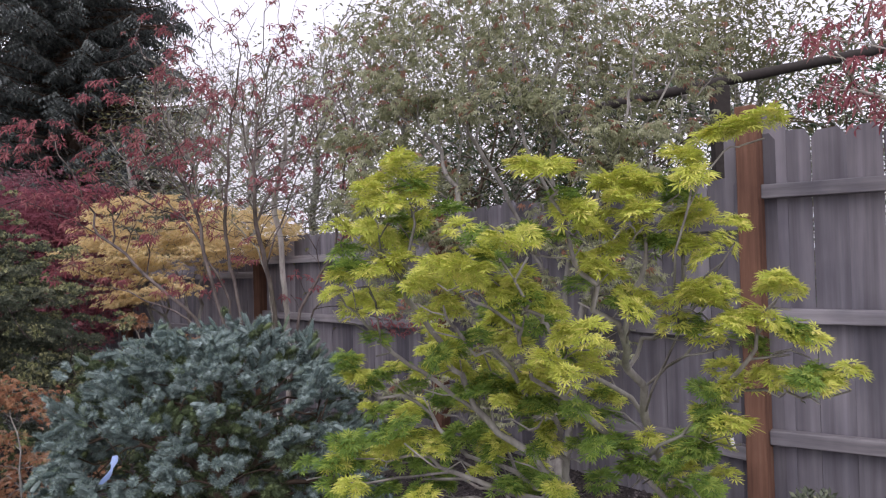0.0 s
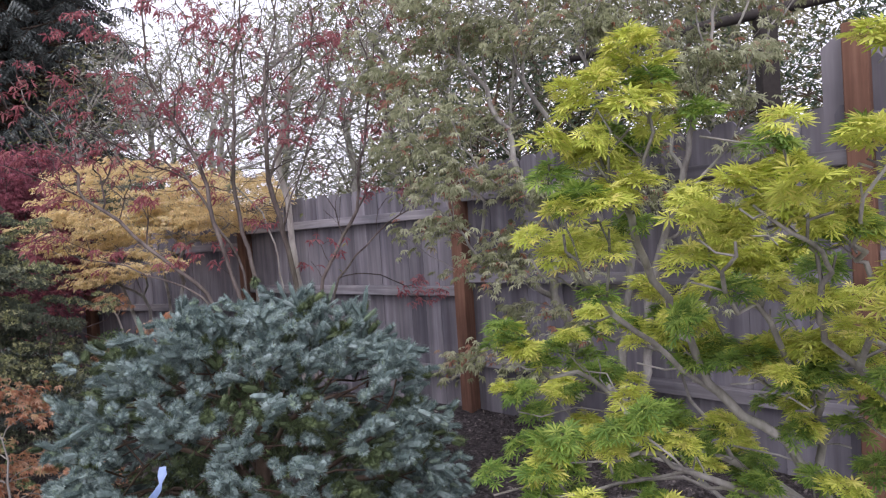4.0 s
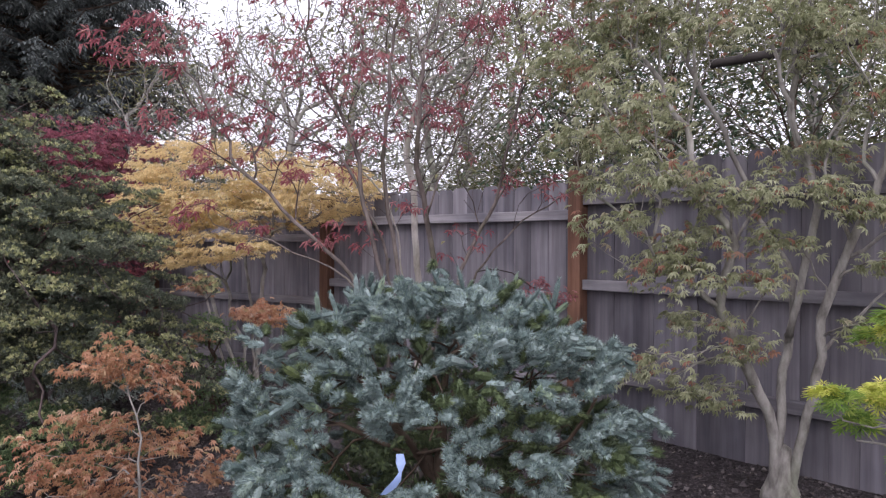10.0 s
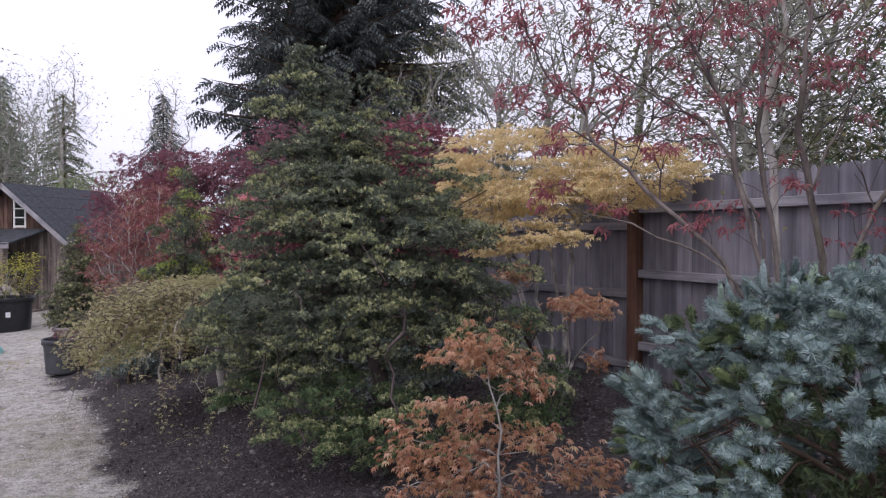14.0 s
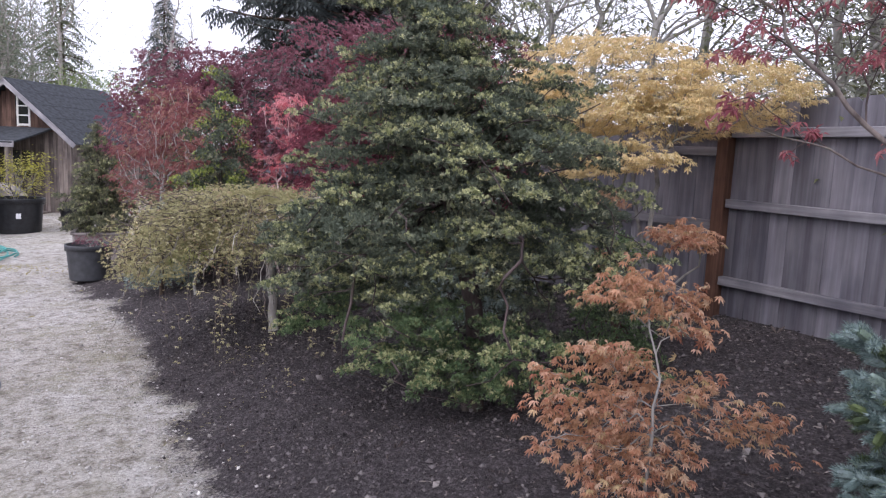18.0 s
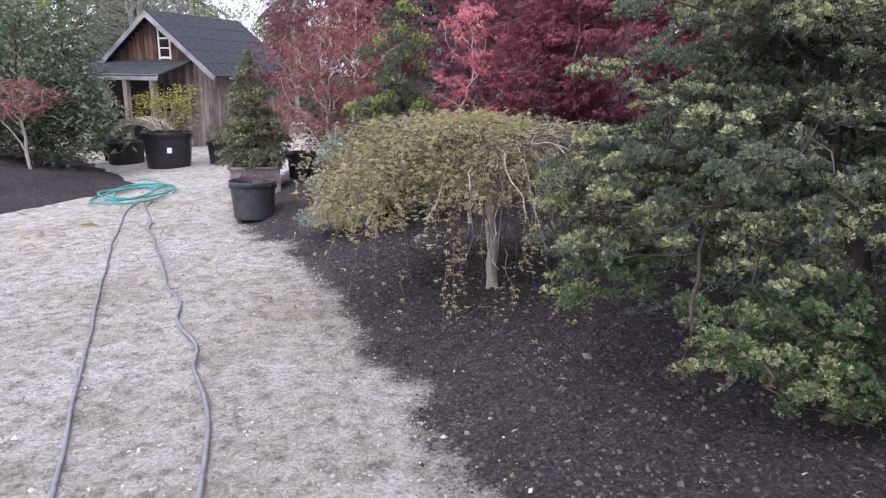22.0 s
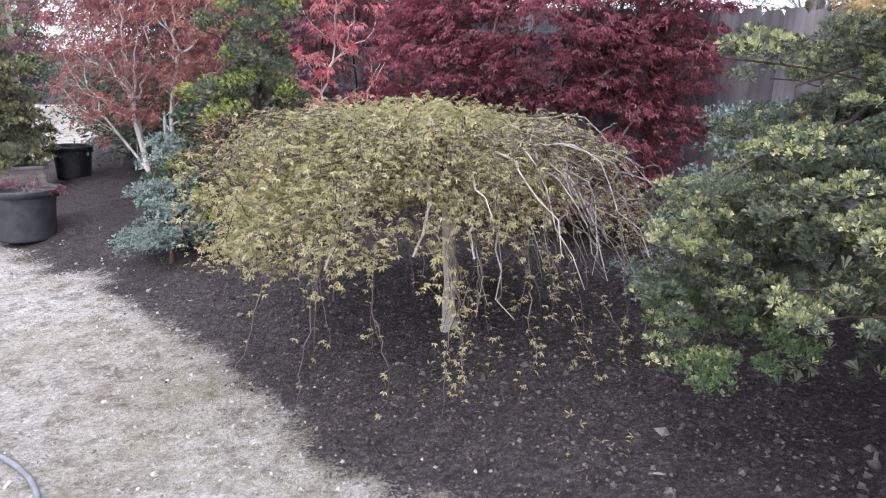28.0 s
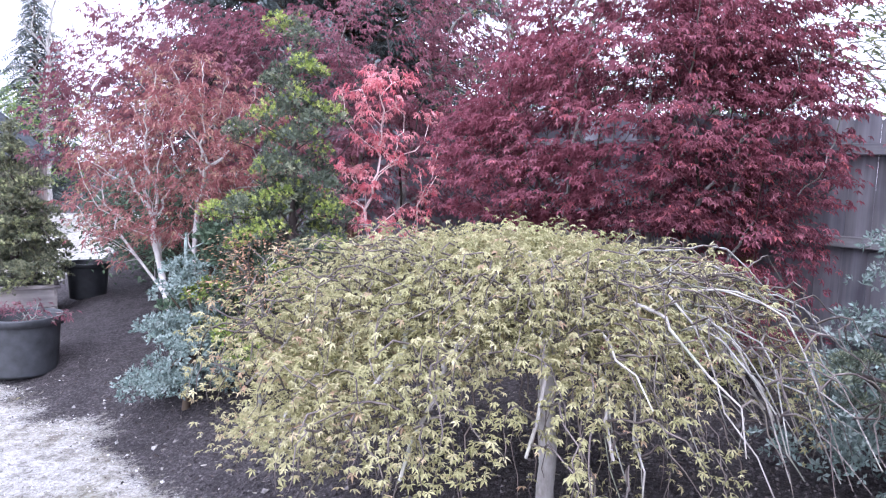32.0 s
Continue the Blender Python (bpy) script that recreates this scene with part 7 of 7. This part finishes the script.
# ---- pots, planters and hoses ----
def nursery_pot(loc, rad, h, label, mat, tag=False, group="nursery pots"):
    z = floor_z(*loc)
    root = thing("nursery_pot", (loc[0], loc[1], z), label, "plant pot", group)
    v, f = lathe([(0.0, 0.004), (rad * 0.84, 0.004), (rad * 0.86, 0.0), (rad * 0.87, 0.02), (rad * 0.97, h * 0.86), (rad * 0.975, h * 0.87)], 36)
    child("body", mesh_np("body", v, f, mat, True), root)
    v, f = lathe([(rad * 0.975, h * 0.865), (rad * 1.035, h * 0.87), (rad * 1.05, h * 0.985), (rad * 1.04, h), (rad * 0.985, h), (rad * 0.965, h * 0.97), (rad * 0.93, h * 0.80), (rad * 0.90, h * 0.78)], 36)
    child("rim", mesh_np("rim", v, f, mat, True), root)
    v, f = lathe([(rad * 0.945, h * 0.80), (rad * 0.5, h * 0.83), (0.0, h * 0.84)], 24)
    child("potting_soil", mesh_np("potting_soil", v, f, M_SOIL, True), root)
    for s in range(2):
        a = 0.6 + s * math.pi
        v, f = tube([(rad * 1.0 * math.cos(a + d), rad * 1.0 * math.sin(a + d), h * (0.9 - 0.08 * math.sin((d + 0.25) * 6.28))) for d in np.linspace(-0.25, 0.25, 7)], [0.012] * 7, 6)
        child("grip", mesh_np("grip", v, f, mat, True), root)
    if tag:
        a = math.radians(-42)
        part("label_tag", box_bm(0.09, 0.006, 0.11, (0, 0, 0), 0.002), M_TAG, root, "white price label", pose(rad * 0.95 * math.cos(a), rad * 0.95 * math.sin(a), h * 0.45, 0, 0, math.degrees(a) + 90))
    return root


nursery_pot((-9.3, 8.72), 0.27, 0.45, "large dusty black nursery pot with a few dry stems", M_PLASTIC_DUSTY)
nursery_pot((-15.2, 13.2), 0.50, 0.74, "very large black nursery tub with a yellow-green shrub", M_PLASTIC, True)
nursery_pot((-14.4, 14.0), 0.36, 0.48, "black nursery tub standing behind a larger one", M_PLASTIC)
nursery_pot((-16.9, 13.6), 0.42, 0.5, "black nursery tub beside a concrete arch", M_PLASTIC)
nursery_pot((-10.3, 11.1), 0.22, 0.40, "black nursery pot behind the wooden planter", M_PLASTIC)
nursery_pot((-11.6, 11.35), 0.20, 0.38, "black nursery pot behind the wooden planter", M_PLASTIC)
maple("dry_stems", (-9.3, 8.72), [(0, 0, -9.3, 8.72, 0.12)], [(-9.3, 8.72, 0.2, .2, .2, .08), (-9.05, 8.75, 0.16, .2, .1, .05)], 34, 3, 0.035, LEAF5, M_PURPLE, "low purplish stems growing in a black pot", 0.008, 0.002, 0.03, 0.6, 0.6, 43, 1.0, M_BARK, M_BARK, 3, category="plant")
maple("yellow_shrub", (-15.2, 13.2), [(0, 0, -15.2, 13.2, 0.5)], [(-15.2, 13.2, 0.55, .75, .5, .38), (-14.9, 13.2, 0.98, .45, .4, .2), (-15.5, 13.2, 0.85, .4, .4, .2)], 120, 12, 0.075, BLADE, M_YELLOWSHRUB, "bright yellow-green shrub in a black tub", 0.02, 0.004, 0.1, 0.5, 0.0, 44, category="shrub")


def planter():
    z = floor_z(-10.75, 10.55)
    root = thing("wooden_planter", (-10.75, 10.55, z), "weathered square wooden planter box with red marking", "planter")
    root.rotation_euler = (0, 0, radians(38))
    w, h = 0.72, 0.42
    for k in range(4):
        for j in range(2):
            part("side_board", box_bm(w, 0.025, h / 2 - 0.006, (0, 0, 0), 0.003), M_PLANTER, root, m=pose(0, 0, 0, 0, 0, 90 * k) @ pose(0, -w / 2 + 0.015, 0.01 + j * h / 2))
        part("rim_board", box_bm(w + 0.06, 0.06, 0.03, (0, 0, 0), 0.004), M_PLANTER, root, m=pose(0, 0, 0, 0, 0, 90 * k) @ pose(0, -w / 2, h))
    part("potting_soil", box_bm(w - 0.06, w - 0.06, h - 0.05, (0, 0, 0), 0.004), M_SOIL, root, m=pose(0, 0, 0.01))
    for x, zz, sx in ((-0.04, 0.2, 0.02), (0.02, 0.17, 0.05), (0.05, 0.22, 0.02), (0.0, 0.26, 0.06)):
        part("red_mark", box_bm(sx, 0.004, 0.025, (0, 0, 0), 0), M_RUST, root, m=pose(x, -w / 2 - 0.002, zz))


planter()
rp = np.random.RandomState(29)
upright = [(-10.8, 10.6, 0.1), (-10.8, 10.6, 1.72)]
bough_conifer("potted_spruce", (-10.8, 10.6), upright, cone_ends(upright, 0.12, 1.66, [(0.1, 0.56), (0.6, 0.52), (1.2, 0.30), (1.7, 0.04)], 11, 0.24, 0.19, rp), [M_CON_GREY, M_CON_LIT, M_CON_GREY], "conical dwarf spruce growing in a wooden planter", 30, 0.032, 0.055, 11, 0.04, 0.35, inner=(500, 0.045))


def concrete_arch():
    z = floor_z(-17.2, 14.4)
    root = thing("concrete_arch", (-17.2, 14.4, z), "weathered half-round concrete arch lying on pallets", "concrete arch")
    root.rotation_euler = (0, 0, radians(28))
    a = np.linspace(radians(10), radians(150), 16)
    v = []
    for R in (0.70, 0.56):
        for y in (-0.5, 0.5):
            v += [(R * math.cos(q), y, 0.28 + R * math.sin(q)) for q in a]
    n = 16
    f = []
    for i in range(n - 1):
        f += [(i, i + 1, n + i + 1, n + i), (2 * n + i, 3 * n + i, 3 * n + i + 1, 2 * n + i + 1), (i, 2 * n + i, 2 * n + i + 1, i + 1), (n + i, n + i + 1, 3 * n + i + 1, 3 * n + i)]
    f += [(0, n, 3 * n, 2 * n), (n - 1, 3 * n - 1, 4 * n - 1, 2 * n - 1)]
    child("arch", mesh_np("arch", np.array(v), np.array(f), M_STONE, False), root)
    for x in (-0.6, 0.6):
        part("pallet_block", box_bm(0.3, 0.9, 0.4, (x, 0, 0), 0.01), M_DARK, root)


concrete_arch()


def hose(name, pts, rad, mat, label, wob, seed, n=140):
    r = np.random.RandomState(seed)
    pts = np.array(pts, float)
    s = np.concatenate([[0], np.cumsum(np.linalg.norm(np.diff(pts, axis=0), axis=1))])
    u = np.linspace(0, s[-1], n)
    x, y = np.interp(u, s, pts[:, 0]), np.interp(u, s, pts[:, 1])
    for _ in range(6):
        x[1:-1], y[1:-1] = (x[:-2] + 2 * x[1:-1] + x[2:]) / 4, (y[:-2] + 2 * y[1:-1] + y[2:]) / 4
    x = x + wob * np.sin(u * 3.1 + seed) + 0.5 * wob * np.sin(u * 7.3 + 2 * seed)
    y = y + 0.6 * wob * np.sin(u * 2.3 + seed * 2)
    z = gravel_z(x, y) + rad
    v, f = tube(np.stack([x, y, z], 1), np.full(n, rad), 8)
    return solo(name, mesh_np(name, v, f, mat, True), label, "hose")


hose("garden_hose", [(-12.0, 9.45), (-11.68, 8.96), (-10.77, 8.02), (-9.97, 7.21), (-9.46, 6.74), (-8.70, 6.00), (-7.97, 5.32), (-7.56, 4.94), (-7.19, 4.59), (-6.79, 4.22), (-5.3, 2.8), (-4.2, 1.2)], 0.0115, M_HOSE_GREY, "grey garden hose lying along the gravel", 0.008, 1, 200)
hose("garden_hose", [(-11.9, 9.6), (-11.52, 9.12), (-10.54, 8.29), (-10.29, 8.00), (-9.75, 7.59), (-9.31, 7.18), (-8.90, 6.85), (-8.47, 6.48), (-8.10, 6.15), (-7.86, 6.01), (-7.66, 5.85), (-7.44, 5.58), (-7.18, 5.37), (-6.98, 5.27), (-6.83, 5.15), (-6.66, 4.93), (-6.47, 4.77), (-6.32, 4.65), (-6.18, 4.52), (-6.05, 4.39), (-4.9, 3.0), (-4.2, 1.9), (-3.4, 1.0)], 0.0125, M_HOSE_GREY, "grey-blue garden hose winding along the gravel", 0.005, 2, 420)


def coil():
    r = np.random.RandomState(9)
    u = np.linspace(0, 4.3 * 2 * np.pi, 300)
    k = u / (2 * np.pi)
    cx, cy = np.interp(k, np.arange(6), r.normal(size=6) * 0.13), np.interp(k, np.arange(6), r.normal(size=6) * 0.16)
    a, b = 0.42 + 0.14 * np.sin(k * 2.7 + 0.5), 0.85 + 0.25 * np.sin(k * 1.9)
    wob = 0.05 * np.sin(u * 2.3) + 0.04 * np.sin(u * 3.7 + 1)
    px, py = (a + wob) * np.cos(u) + cx, (b + wob) * np.sin(u) + cy
    t = radians(40)
    x, y = -12.6 + px * np.cos(t) - py * np.sin(t), 10.0 + px * np.sin(t) + py * np.cos(t)
    z = gravel_z(x, y) + 0.02 + 0.012 * k + 0.014 * (1 + np.sin(u * 1.7))
    v, f = tube(np.stack([x, y, z], 1), np.full(len(u), 0.014), 8)
    solo("coiled_hose", mesh_np("coiled_hose", v, f, M_HOSE_TEAL, True), "teal garden hose coiled loosely on the gravel", "hose")


coil()


# ---- small things ----
def tag(name, loc, rz, tilt, label, w=0.075, h=0.016, mat=None):
    me = bpy.data.meshes.new(name)
    bm = box_bm(w, 0.0015, h, (0, 0, 0), 0.0005)
    bm.to_mesh(me)
    bm.free()
    me.materials.append(mat or M_TAG)
    ob = solo(name, me, label, "tag")
    ob.matrix_world = pose(*loc, 0, tilt, rz)


tag("plant_tag", (0.375, 3.917, 1.38), 8, -14, "white plastic name tag on a maple branch", 0.085, 0.02)
tag("plant_tag", (1.15, 2.90, 0.93), 5, 80, "white plastic name tag hanging in a maple", 0.045, 0.016)
